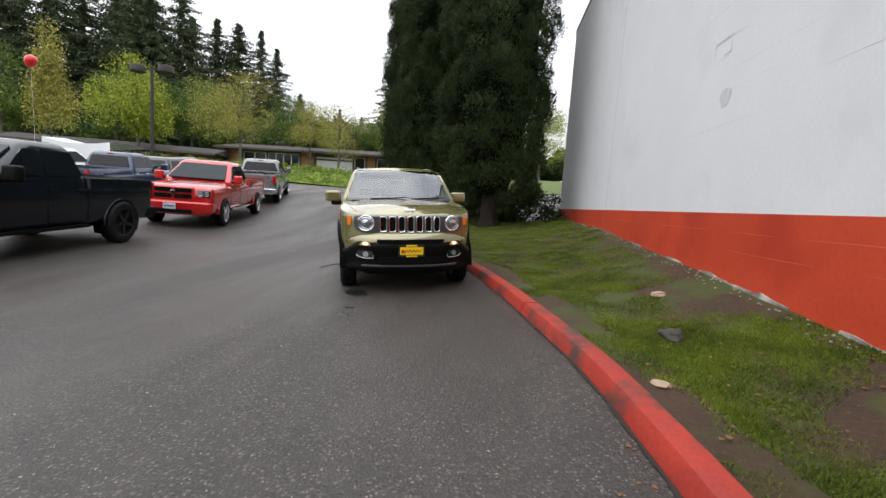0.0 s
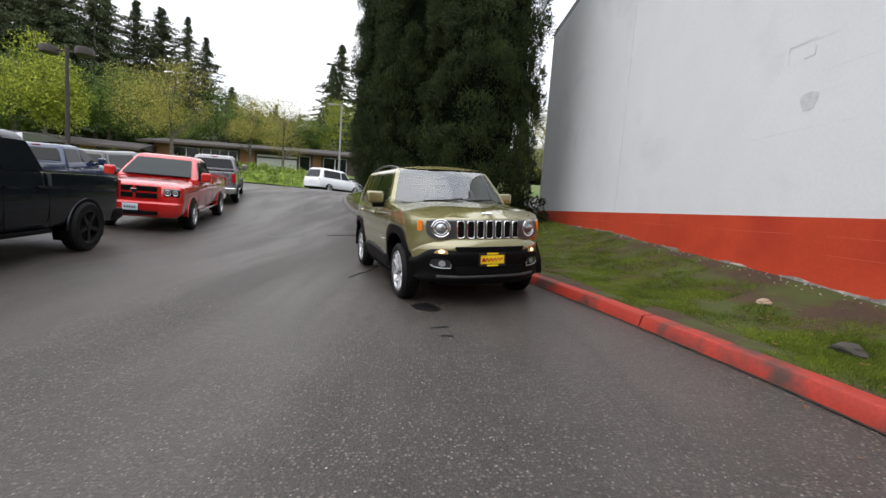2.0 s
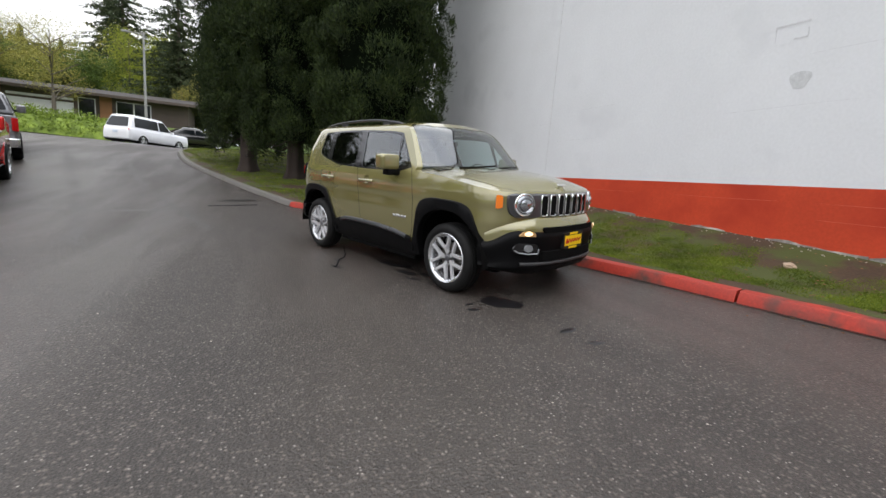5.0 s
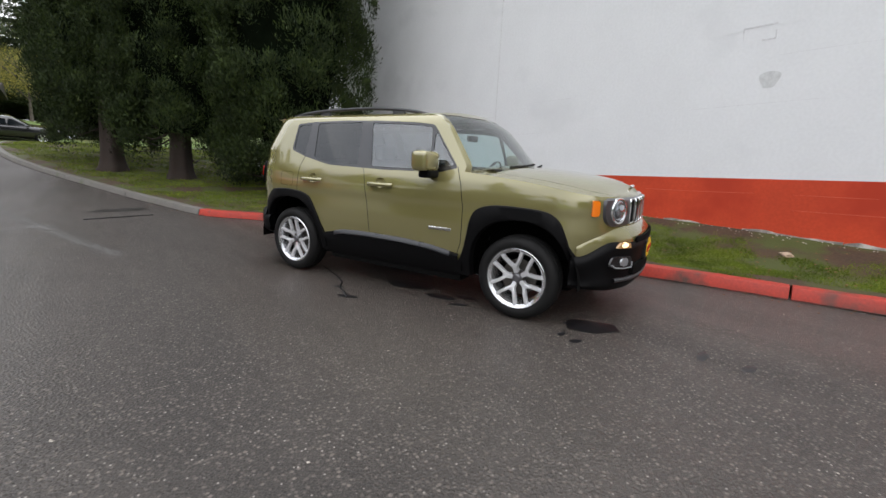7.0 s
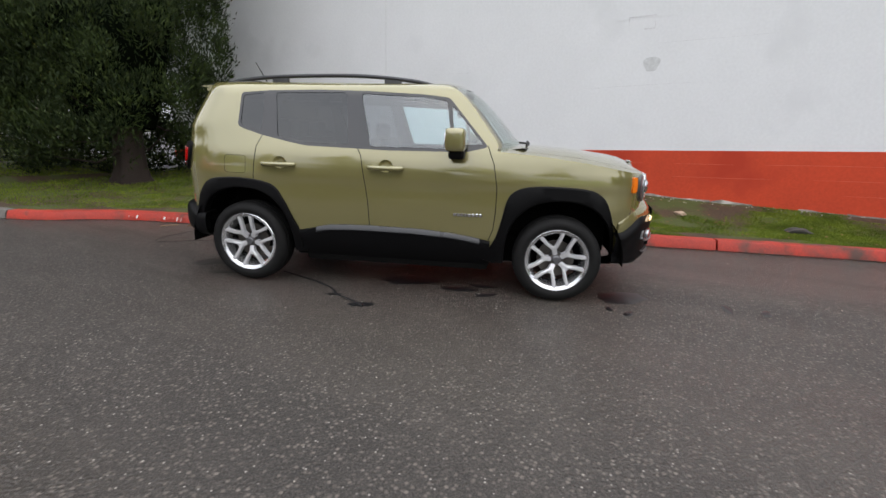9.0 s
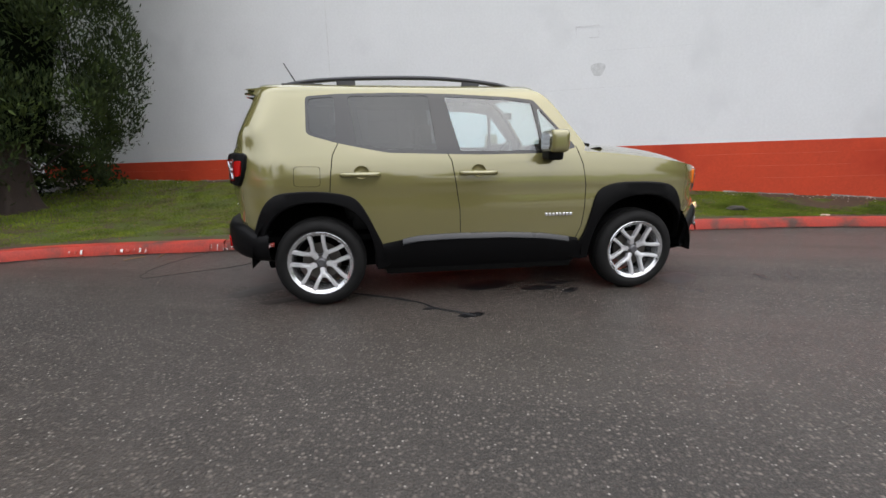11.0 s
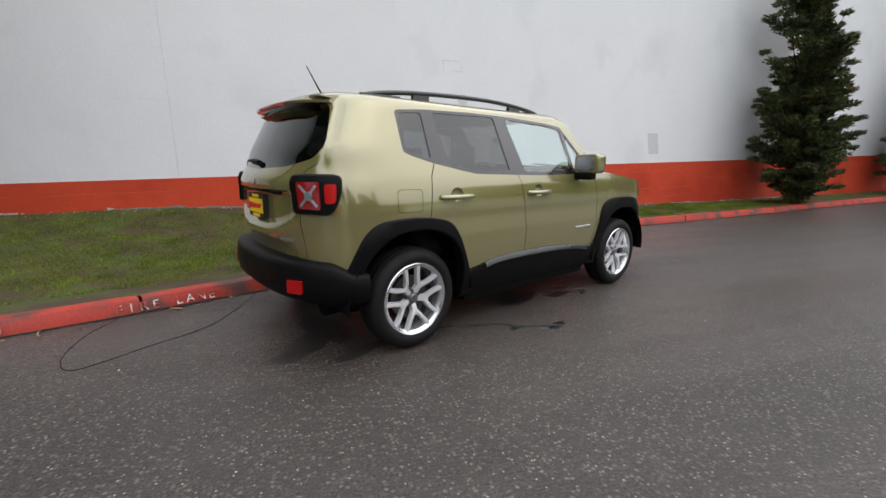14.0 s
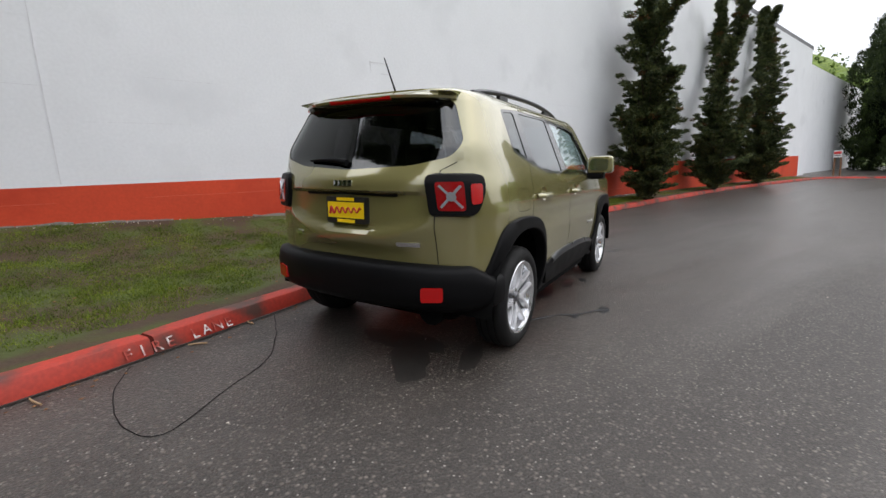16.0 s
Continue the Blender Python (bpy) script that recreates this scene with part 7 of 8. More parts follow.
bays1 = [("win", 4.4), ("brick", 1.2), ("win", 6.5), ("gap", 0.3), ("win", 3.2), ("brick", 1.4), ("win", 3.3), ("win", 2.2), ("brick", 1.5), ("win", 4.0)]
bays2 = [("brick", 2.0), ("win", 3.2), ("win", 4.4), ("brick", 1.8), ("white", 5.0), ("win", 1.4), ("brick", 1.0), ("win", 3.0), ("sky", 3.2)]
long_building("long_building", (-58.0, 43.6), (-36.2, 51.2), 2.7, 6.35, bays1, 1, "long single-storey brown building with dark low roof")
long_building("long_building", (-38.0, 56.5), (-9.8, 57.5), 4.1, 7.9, bays2, 2, "long single-storey building with tan brick and white windows")


def twin_lamp(x, y, top, label, material, heads=True, r=0.09):
    z = road_z(x, y)
    T = thing("street_lamp", pose(x, y, z), label, "street lamp")
    h = top - z
    part("pole", tube_bm([(0, 0, -0.1), (0, 0, h * 0.5), (0, 0, h)], [r * 1.3, r, r * 0.8], 10), material, T, smooth=60)
    part("base_plate", box_bm(0.5, 0.5, 0.3, (0, 0, 0.1), 0.04), POLEGREY, T, smooth=0)
    if heads:
        for s in (-1, 1):
            arm = part("arm", box_bm(1.0, 0.08, 0.10, (s * 0.5, 0, h - 0.25)), material, T, smooth=0)
            part("lamp_head", spin_bm([(0, 0.30), (0.55, 0.25), (0.62, 0.10), (0.60, -0.28), (0.52, -0.34), (0, -0.34)], 20, axis="z"), material, T, "dark round lamp head", smooth=40, m=pose(s * 1.35, 0, h - 0.2))
    else:
        part("arm", box_bm(1.1, 0.06, 0.07, (-0.5, 0, h - 0.1)), material, T, smooth=0)
        part("lamp_head", box_bm(0.7, 0.28, 0.14, (-1.1, 0, h - 0.12), 0.05), material, T, smooth=40)
    return T


twin_lamp(-30.3, 34.9, 11.2, "brown parking lot lamp post with two dark heads", POLE, True, 0.14)
twin_lamp(-11.3, 44.6, 10.7, "thin grey street lamp post on the bank", POLEGREY, False, 0.09)


def fir_mesh(seed, height, radius):
    """A fir crown: tiers of drooping branches of uneven length with gaps between, thin at the tip."""
    rng = np.random.default_rng(seed)
    cs = []
    h = height * 0.10
    while h < height * 0.995:
        f = h / height
        R = radius * min(1.0, 1.45 * (1 - f)) ** 0.85 * rng.uniform(0.55, 1.15)
        for j in range(rng.integers(4, 8)):
            a = rng.uniform(0, 6.28)
            L = max(0.35, R * rng.uniform(0.45, 1.2))
            lift = rng.uniform(-0.35, 0.10)
            for q in np.linspace(0.12, 1, max(3, int(L / 0.38))):
                cs.append((L * q * math.cos(a), L * q * math.sin(a), h + lift * L * q ** 1.4))
        h += rng.uniform(0.28, 0.62)
    v, f = sprays(rng, cs, [0.36] * len(cs), 9, 0.52, 0.17, 0.45, 0.5, axis=(0, 0))
    return raw_mesh("fir_crown", v, f, FIR)


def leafy_mesh(seed, material, rx, h0, h1, dens=1.0, size=0.32):
    rng = np.random.default_rng(seed)
    cs, rs = [], []
    lobes = [(rng.normal() * rx * 0.38, rng.normal() * rx * 0.38, h0 + (h1 - h0) * rng.uniform(0.2, 0.85), rx * rng.uniform(0.35, 0.62)) for _ in range(11)]
    for x, y, z, r in lobes:
        for k in range(int(105 * dens)):
            d = rng.normal(size=3)
            d /= np.linalg.norm(d)
            q = rng.uniform(0.55, 1.0)
            cs.append((x + d[0] * r * q, y + d[1] * r * q, z + d[2] * r * q * (h1 - h0) / (2.2 * rx)))
            rs.append(0.6)
    v, f = sprays(rng, cs, rs, 11, size * 0.8, size * 0.5, 0, 0.6)
    return raw_mesh("leaf_crown", v, f, material)


def limbs_bm(seed, h0, h1, rx, r=0.22):
    rng = np.random.default_rng(seed)
    bm = tube_bm([(0, 0, -0.4), (0.05, 0.02, h0), (0, 0.1, h0 + (h1 - h0) * 0.55), (0.05, 0, h1 * 0.97)], [r, r * 0.8, r * 0.4, r * 0.05], 9)
    for k in range(16):
        a, h = rng.uniform(0, 6.28), h0 + (h1 - h0) * rng.uniform(0, 0.75)
        L = rx * rng.uniform(0.5, 0.95)
        tube_bm([(0, 0, h), (L * 0.5 * math.cos(a), L * 0.5 * math.sin(a), h + L * 0.45), (L * math.cos(a), L * math.sin(a), h + L * 0.85)], [r * 0.32, r * 0.2, r * 0.05], 5, bm=bm)
    return bm


def plant(name, crown_me, wood_me, x, y, scale, turn, label, category="tree", group=""):
    T = thing(name, pose(x, y, road_z(x, y) - 0.1, 0, 0, turn), label, category, group)
    for nm, me in (("crown", crown_me), ("trunk", wood_me)):
        o = new(nm, me)
        o.parent = T
        o.scale = (scale[0], scale[0], scale[1])
    return T


def wood_mesh(bm, material):
    me = bpy.data.meshes.new("trunk")
    bm.to_mesh(me)
    bm.free()
    me.materials.append(material)
    shade_smooth(me, 60)
    return me


FIRS = [fir_mesh(50 + k, 36.0, 7.2 + 0.8 * k) for k in range(3)]
FIR_WOOD = wood_mesh(tube_bm([(0, 0, -0.5), (0, 0, 12), (0, 0, 35.5)], [0.5, 0.32, 0.04], 8), GREYBARK)
fir_spots = [(-108, 86, 44), (-95, 83, 50), (-98, 93, 48), (-92, 95, 46), (-72, 81, 46), (-75, 86, 42), (-102, 80, 46), (-82, 92, 44), (-66, 84, 40), (-69, 91, 36), (-64, 92, 36), (-62, 97, 37), (-57, 98, 36), (-53, 98, 32), (-52, 108, 24), (-26.5, 110, 37), (-30, 116, 34), (-59, 123, 28),
             (-84, 88, 40), (-88, 98, 37), (-45, 118, 23), (-40, 122, 22), (-35, 124, 22), (-21, 118, 25), (-15, 122, 23), (-48, 122, 22), (-115, 70, 38), (-120, 55, 36), (-118, 30, 34), (-112, 10, 36), (-12.5, 73, 25), (-7.0, 78, 27)]
for k, (x, y, top) in enumerate(fir_spots):
    s = top / 36.0 * (1 + 0.0) - (road_z(x, y) / 36.0) + 0.06
    plant("fir_tree", FIRS[k % 3], FIR_WOOD, x, y, (s * (1.12 + 0.16 * (k % 4)), s), 47 * k, "tall dark fir tree in the far woods", group="far firs")

SPRING_ME = [leafy_mesh(61, SPRING, 4.6, 2.4, 11.0, 1.1), leafy_mesh(62, SPRING, 3.6, 2.0, 11.0, 1.1, 0.18)]
MID_ME = [leafy_mesh(63, MIDGREEN, 5.5, 1.2, 12.0, 1.9, 0.27), leafy_mesh(64, MIDGREEN, 5.0, 0.8, 11.0, 1.9, 0.27)]
OLIVE_ME = [leafy_mesh(65, OLIVE, 4.4, 2.6, 11.0, 1.2, 0.17), leafy_mesh(66, OLIVE, 4.0, 2.4, 12.0, 0.8, 0.16)]
YOUNG_ME = leafy_mesh(67, OLIVE, 1.3, 1.2, 8.5, 0.8, 0.17)
LIMB_ME = [wood_mesh(limbs_bm(71, 2.4, 10.5, 4.2), GREYBARK), wood_mesh(limbs_bm(72, 2.0, 11.5, 3.6), GREYBARK)]
YOUNG_WOOD = wood_mesh(limbs_bm(73, 1.2, 8.2, 1.2, 0.10), GREYBARK)
plant("young_tree", YOUNG_ME, YOUNG_WOOD, -29.3, 25.2, (1.0, 1.05), 0, "narrow young tree just coming into leaf")
for x, y, me, w, s, lb in [(-44, 48.5, SPRING_ME[0], 0, (0.95, 1.08), "bright yellow-green spring leafed tree"), (-28.6, 45.5, OLIVE_ME[0], 0, (1.0, 0.95), "budding olive-green roadside tree"), (-19.0, 50.5, OLIVE_ME[1], 1, (0.9, 0.72), "thinly leaved budding tree"), (-24.3, 54.0, OLIVE_ME[0], 1, (0.85, 0.78), "budding olive-green roadside tree"),
                           (-50, 66, MID_ME[0], 0, (1.2, 1.0), "mid-green leafy tree behind the building"), (-44, 68, MID_ME[1], 0, (1.2, 1.02), "mid-green leafy tree behind the building"), (-36, 72, MID_ME[0], 1, (1.2, 0.95), "mid-green leafy tree behind the building"),
                           (-19.5, 80, SPRING_ME[1], 1, (1.1, 1.25), "pale spring tree behind the building"), (-15, 84, SPRING_ME[0], 1, (1.2, 1.3), "pale spring tree behind the building"), (-27, 84, MID_ME[1], 1, (1.1, 0.85), "mid-green leafy tree behind the building"), (-8, 84, SPRING_ME[0], 0, (1.0, 0.8), "pale spring tree behind the building"),
                           (-60, 62, MID_ME[1], 0, (1.3, 1.1), "mid-green leafy tree behind the building"), (-68, 52, MID_ME[0], 0, (1.3, 1.1), "mid-green leafy tree behind the building"), (-55, 25, SPRING_ME[0], 0, (1.1, 1.0), "bright yellow-green spring leafed tree"), (6, 64, SPRING_ME[1], 0, (1.2, 1.0), "pale spring tree beyond the lawn"), (9, 42, OLIVE_ME[1], 0, (0.9, 0.75), "thinly leaved budding tree"),
                           (-7.5, 64, OLIVE_ME[0], 0, (0.8, 0.62), "mid-green leafy tree behind the building"), (-2.5, 72, MID_ME[1], 1, (0.9, 1.05), "mid-green leafy tree behind the building"), (-62, 5, MID_ME[0], 0, (1.1, 0.9), "mid-green leafy tree west of the drive"), (-58, -12, MID_ME[1], 1, (1.2, 0.9), "mid-green leafy tree west of the drive"), (-64, -30, MID_ME[0], 1, (1.2, 1.0), "mid-green leafy tree west of the drive")]:
    plant("leafy_tree", me, LIMB_ME[w], x, y, s, 31 * x, lb, group="far leafy trees")


def wood_mass(name, spots, seed, label, count=170, material=None):
    rng = np.random.default_rng(seed)
    cs, rs = [], []
    for x, y, r, h in spots:
        for k in range(count):
            d = rng.normal(size=3)
            d /= np.linalg.norm(d)
            cs.append((x + d[0] * r, y + d[1] * r, road_z(x, y) + h * (0.5 + 0.5 * d[2] * rng.uniform(0.6, 1.0))))
            rs.append(0.9)
    v, f = sprays(rng, cs, rs, 9, 0.9, 0.5, 0, 0.7)
    ob = new(name, raw_mesh(name, v, f, material or MIDGREEN))
    bm = bmesh.new()
    for x, y, r, h in spots:
        got = bmesh.ops.create_icosphere(bm, subdivisions=3, radius=1.0)["verts"]
        for q in got:
            k = 0.93 + 0.16 * noise.noise(q.co * 2.1 + Vector((x, y, 0)))
            q.co = Vector((x + q.co.x * r * k, y + q.co.y * r * k, road_z(x, y) + h * (0.5 + 0.5 * q.co.z * k)))
    obj("woods_inside", bm, material or MIDGREEN, ob, smooth=60)
    return tagged(ob, label, "woods", kind="stuff")


wood_mass("far_woods", [(x, 100 + 14 * math.sin(x * 0.21), 9, 8 + 2 * math.sin(x * 0.5)) for x in range(-125, 30, 9)], 81, "dense far woods closing the view", 260, FIR)
wood_mass("south_woods", [(x, -112 - 6 * math.sin(x * 0.3), 11, 21 + 3 * math.sin(x * 0.4)) for x in range(-60, 70, 9)], 82, "far green hillside woods beyond the road's bend", 520, MIDGREEN)
column_tree("broad_conifer", -2.7, -43.8, road_z(-2.7, -43.8), 17.0, 6.2, 6.2, (0, 0), 0.1, 5, "broad dense dark conifer at the road's bend", 1.6, 0.20, 0.10)

# road's bend: small sign
sg = thing("road_sign", pose(1.35, -29.2, road_z(1.35, -29.2), 0, 0, -12), "small red and white sign on two wooden posts", "sign")
POST = mat("brown_post", (0.16, 0.08, 0.04), 0.8)
for s in (-1, 1):
    part("post", box_bm(0.09, 0.09, 1.5, (s * 0.17, 0, 0.75), 0.01), POST, sg, smooth=0)
bd = part("board", box_bm(0.46, 0.03, 0.46, (0, 0.07, 1.45), 0.01), WHITETRIM, sg, smooth=0)
part("red_panel", box_bm(0.40, 0.01, 0.17, (0, 0.089, 1.53)), mat("sign_red", (0.5, 0.02, 0.02), 0.5), bd, smooth=0)
part("writing_bar", box_bm(0.34, 0.01, 0.05, (0, 0.089, 1.35)), BLACKINK, bd, smooth=0)

# white canopy and balloon beyond the pickups
cn = thing("white_canopy", pose(-23.9, 23.3, road_z(-23.9, 23.3), 0, 0, 5), "white fabric canopy standing behind the parked cars", "canopy")
CLOTH = mat("white_canopy_cloth", (0.72, 0.74, 0.77), 0.8, 0, 1.5, 0.06, 20)
rows = [[(x, y, 1.72 + 0.26 * abs(x / 2) ** 2 * (1 if x < 0 else 0.6) + 0.1 * (1 - abs(y / 1.5))) for x in np.linspace(-2, 2, 15)] for y in np.linspace(-1.5, 1.5, 9)]
bm = grid_bm(rows)
part("cloth_top", bm, CLOTH, cn, smooth=60)
rows = [[(x, -1.5, z + (0.28 * abs(x / 2) ** 2 * (1 if x < 0 else 0.6) if z > 1.7 else 0)) for x in np.linspace(-2, 2, 15)] for z in (1.72, 1.4, 1.0, 0.6)]
part("cloth_side", grid_bm(rows), CLOTH, cn, smooth=60)
for x in (-1.95, 1.95):
    for y in (-1.45, 1.45):
        part("leg", tube_bm([(x, y, -0.05), (x, y, 1.75)], 0.025, 8), POLEGREY, cn, smooth=60)
bl = thing("balloon", pose(-21.6, 17.7, road_z(-21.6, 17.7)), "red balloon floating on a thin string", "balloon")
part("skin", spin_bm([(0.0, 0.30), (0.12, 0.275), (0.21, 0.19), (0.245, 0.06), (0.225, -0.08), (0.15, -0.21), (0.06, -0.29), (0.02, -0.32), (0.0, -0.32)], 24, axis="z"), mat("red_latex", (0.62, 0.012, 0.012), 0.3, 0, 3, 0.03, 50, coat=0.5), bl, smooth=60, m=pose(0, 0, 6.32 - road_z(-21.6, 17.7), 0, 25, 0))
part("string", tube_bm([(0, 0, 0.0), (0.1, 0, 2.5), (0, 0, 6.0 - road_z(-21.6, 17.7))], 0.006, 4), WHITETRIM, bl)


# ---------- marks on the wall ----------
def on_wall(name, poly, material, label, category="mark", thick=0.004, base=-0.01):
    bm = solid_on(poly, lambda y, z, o=0.0: Vector((WALL_X - o, y, z)), thick, base)
    return tagged(obj(name, bm, material, smooth=0), label, category)


rng_s = random.Random(5)
SCAR = mat("scraped_paint", (0.56, 0.57, 0.58), 0.85, 0, 12, 0.2, 60, 0.004, 60)
JOINTDARK = mat("open_mortar_joint", (0.62, 0.62, 0.64), 0.9, 0, 12, 0.25, 60)
REDJOINT = mat("red_mortar_joint", (0.60, 0.13, 0.075), 0.7, 0, 12, 0.15, 60)

on_wall("wall_scar", [(4.95 + 0.115 * math.cos(a) * (1 + 0.2 * math.sin(3 * a)), 2.50 + 0.125 * math.sin(a) * (1 + 0.15 * math.cos(2 * a))) for a in np.linspace(0, 6.28, 22, endpoint=False)], SCAR, "round scraped patch on the painted wall")
on_wall("painted_patch", rounded([(0.285, 1.86), (-0.02, 1.85), (-0.06, 1.375), (0.225, 1.37)], 0.02, 2), mat("grey_patch_paint", (0.55, 0.55, 0.57), 0.8, 0, 6, 0.08, 40), "grey rectangular touched-up patch on the wall")
for y0, z0, w, h in ((5.15, 3.125, 0.38, 0.19),):
    for a, b in (((y0 - w / 2, z0 - h / 2), (y0 - w / 8, z0 - h / 2)), ((y0 - w / 2, z0 + h / 2), (y0 + w / 2, z0 + h / 2)), ((y0 + w / 2, z0 - h / 2), (y0 + w / 2, z0 + h / 2)), ((y0 - w / 2, z0 - h / 2), (y0 - w / 2, z0))):
        q = [(a[0] - 0.008, a[1] - 0.008), (b[0] + 0.008, b[1] - 0.008 if a[1] == b[1] else b[1] + 0.008), (b[0] + 0.008, b[1] + 0.008), (a[0] - 0.008, a[1] + 0.008 if a[1] == b[1] else b[1] + 0.008)]
        on_wall("block_outline", q, JOINTDARK, "open joint round one wall block")

joints = thing("wall_joints", Matrix(), "faint open and filled mortar joints in the wall", "joint", kind="structure")
first = BAND_Z + 0.0


def joint(ya, yb, z, material, w=0.006):
    n = max(3, int((yb - ya) / 0.12))
    rows = []
    for k, y in enumerate(np.linspace(ya, yb, n)):
        h = w * (0.55 + 0.6 * rng_s.random()) * (0.25 if k in (0, n - 1) else 1)
        zc = z + 0.004 * math.sin(y * 3)
        x0 = WALL_X - 0.004 * (z < BAND_Z)
        rows.append([(x0 + 0.003, y, zc - h), (x0 - 0.0007, y, zc - h * 0.8), (x0 - 0.0007, y, zc + h * 0.8), (x0 + 0.003, y, zc + h)])
    bm = grid_bm(rows)
    bmesh.ops.recalc_face_normals(bm, faces=bm.faces[:])
    part("mortar_joint", bm, material, joints, smooth=0)


for c in range(1, 27):
    z = first + COURSE * c - 0.012
    y0 = -6 + 4 * rng_s.random()
    while y0 < 15:
        ln = rng_s.choice((0.25, 0.4, 0.6, 0.9, 1.4))
        if rng_s.random() < (0.40 if z < 4.0 else 0.16):
            part("mortar_ledge", box_bm(0.008, ln, 0.005, (WALL_X + 0.0024, y0 + ln / 2, z)), WALL_WHITE, joints, smooth=0)
        y0 += ln + rng_s.uniform(0.2, 1.8)
for y0, y1, z in ((4.3, 6.0, 2.19), (-1.6, 0.9, 2.8), (3.4, 4.9, 2.80), (8.4, 9.7, 1.98), (9.9, 10.9, 2.40), (8.0, 9.0, 2.59)):
    joint(y0, y1, z, JOINTDARK, 0.003)
for c in range(1, 5):
    z = BAND_Z - COURSE * c
    y0 = -6.0
    while y0 < 15:
        ln = rng_s.uniform(0.6, 2.4)
        if z > lerp_list(WALL_FOOT, y0 + ln) + 0.05 and rng_s.random() < 0.75:
            joint(y0, y0 + ln, z, REDJOINT, 0.0028)
        y0 += ln + rng_s.uniform(0.1, 0.9)
# upright control joint
bm = solid_on([(10.0 - 0.004, 1.2), (10.0 + 0.004, 1.2), (10.004, 3.0), (10.004, ROOF_Z), (9.997, ROOF_Z), (9.997, 3.0)], lambda y, z, o=0.0: Vector((WALL_X - 0.005 - o, y, z)), 0.002, -0.006)
part("control_joint", bm, mat("joint_sealant", (0.60, 0.60, 0.61), 0.8, 0, 9, 0.2, 40), joints, "grey upright control joint", smooth=0)

# flaked footing at the foot of the wall
foot = thing("wall_footing", Matrix(), "grey flaked concrete footing under the red band", "footing", kind="structure")
for k, ya in enumerate(np.arange(-6, 16, 0.55)):
    yb = ya + 0.55
    if rng_s.random() < 0.3:
        continue
    q = []
    for y in np.linspace(ya, yb - 0.01, 5):
        q.append((y, lerp_list(WALL_FOOT, y) - 0.004 + 0.055 * max(0, noise.noise((y * 3.1, 0, 0))) + 0.022 * rng_s.random()))
    q = [(yb - 0.01, lerp_list(WALL_FOOT, yb) - 0.12)] + q[::-1] + [(ya, lerp_list(WALL_FOOT, ya) - 0.12)]
    bm = solid_on(q, lambda y, z, o=0.0: Vector((WALL_X - 0.004 - o, y, z)), 0.014, -0.006)
    part("footing_piece", bm, FOOTING, foot, smooth=0)

# ---------- small things on the ground ----------
def pebbles(name, spots, size, material, label, category, seed, kind="stuff", flat=0.5):
    rng = np.random.default_rng(seed)
    V, F, n = [], [], 0
    base = np.array([(1, 0, 0), (-1, 0, 0), (0, 1, 0), (0, -1, 0), (0, 0, 1), (0, 0, -1)], float)
    tri = np.array([(0, 2, 4), (2, 1, 4), (1, 3, 4), (3, 0, 4), (2, 0, 5), (1, 2, 5), (3, 1, 5), (0, 3, 5)])
    for x, y, z in spots:
        s = size * rng.uniform(0.5, 1.5)
        a = rng.uniform(0, 6.28)
        p = base * rng.uniform(0.6, 1.3, (6, 1)) * s
        p[:, 2] *= flat
        c, sn = math.cos(a), math.sin(a)
        p = np.stack([p[:, 0] * c - p[:, 1] * sn, p[:, 0] * sn + p[:, 1] * c, p[:, 2]], 1) + (x, y, z)
        V.append(p)
        F.append(tri + n)
        n += 6
    ob = new(name, raw_mesh(name, np.vstack(V), np.vstack(F), material))
    return tagged(ob, label, category, kind=kind)


rng2 = np.random.default_rng(9)
PALE = mat("pale_chips", (0.42, 0.38, 0.33), 0.9, 0, 20, 0.3, 60)
LEAFLITTER = mat("dead_leaves", (0.20, 0.10, 0.045), 0.9, 0, 20, 0.4, 60)
spots = []
for k in range(420):
    y = rng2.uniform(-5, 15)
    x = WALL_X - abs(rng2.normal()) * 0.10 - 0.02
    spots.append((x, y, lawn_z(x, y) + 0.005))
pebbles("wall_chips", spots, 0.012, PALE, "flaked paint and mortar chips along the wall's foot", "debris", 91)
spots = []
for k in range(260):
    y = rng2.uniform(-5, 14)
    kx = float(np.interp(y, KERB[60:560, 1], KERB[60:560, 0]))
    x = kx - abs(rng2.normal()) * 0.12 - 0.06
    spots.append((x, y, road_z(x, y) + 0.004))
pebbles("kerb_litter", spots, 0.011, LEAFLITTER, "small dead leaves and grit in the gutter", "debris", 92, flat=0.35)
spots = []
for k in range(520):
    y = rng2.uniform(-4, 13)
    kx = float(np.interp(y, KERB[60:560, 1], KERB[60:560, 0]))
    x = rng2.uniform(kx + 0.2, WALL_X - 0.1)
    spots.append((x, y, lawn_z(x, y) + 0.02))
pebbles("lawn_litter", spots, 0.013, LEAFLITTER, "dead leaves and twigs on the lawn", "debris", 93, flat=0.35)
spots = [(rng2.uniform(-7, 1.0), rng2.uniform(-1, 13), 0) for k in range(260)]
spots = [(x, y, road_z(x, y) + 0.003) for x, y, z in spots if x < float(np.interp(y, KERB[60:560, 1], KERB[60:560, 0])) - 0.1]
pebbles("loose_grit", spots, 0.006, PALE, "loose pale grit on the asphalt", "debris", 94)


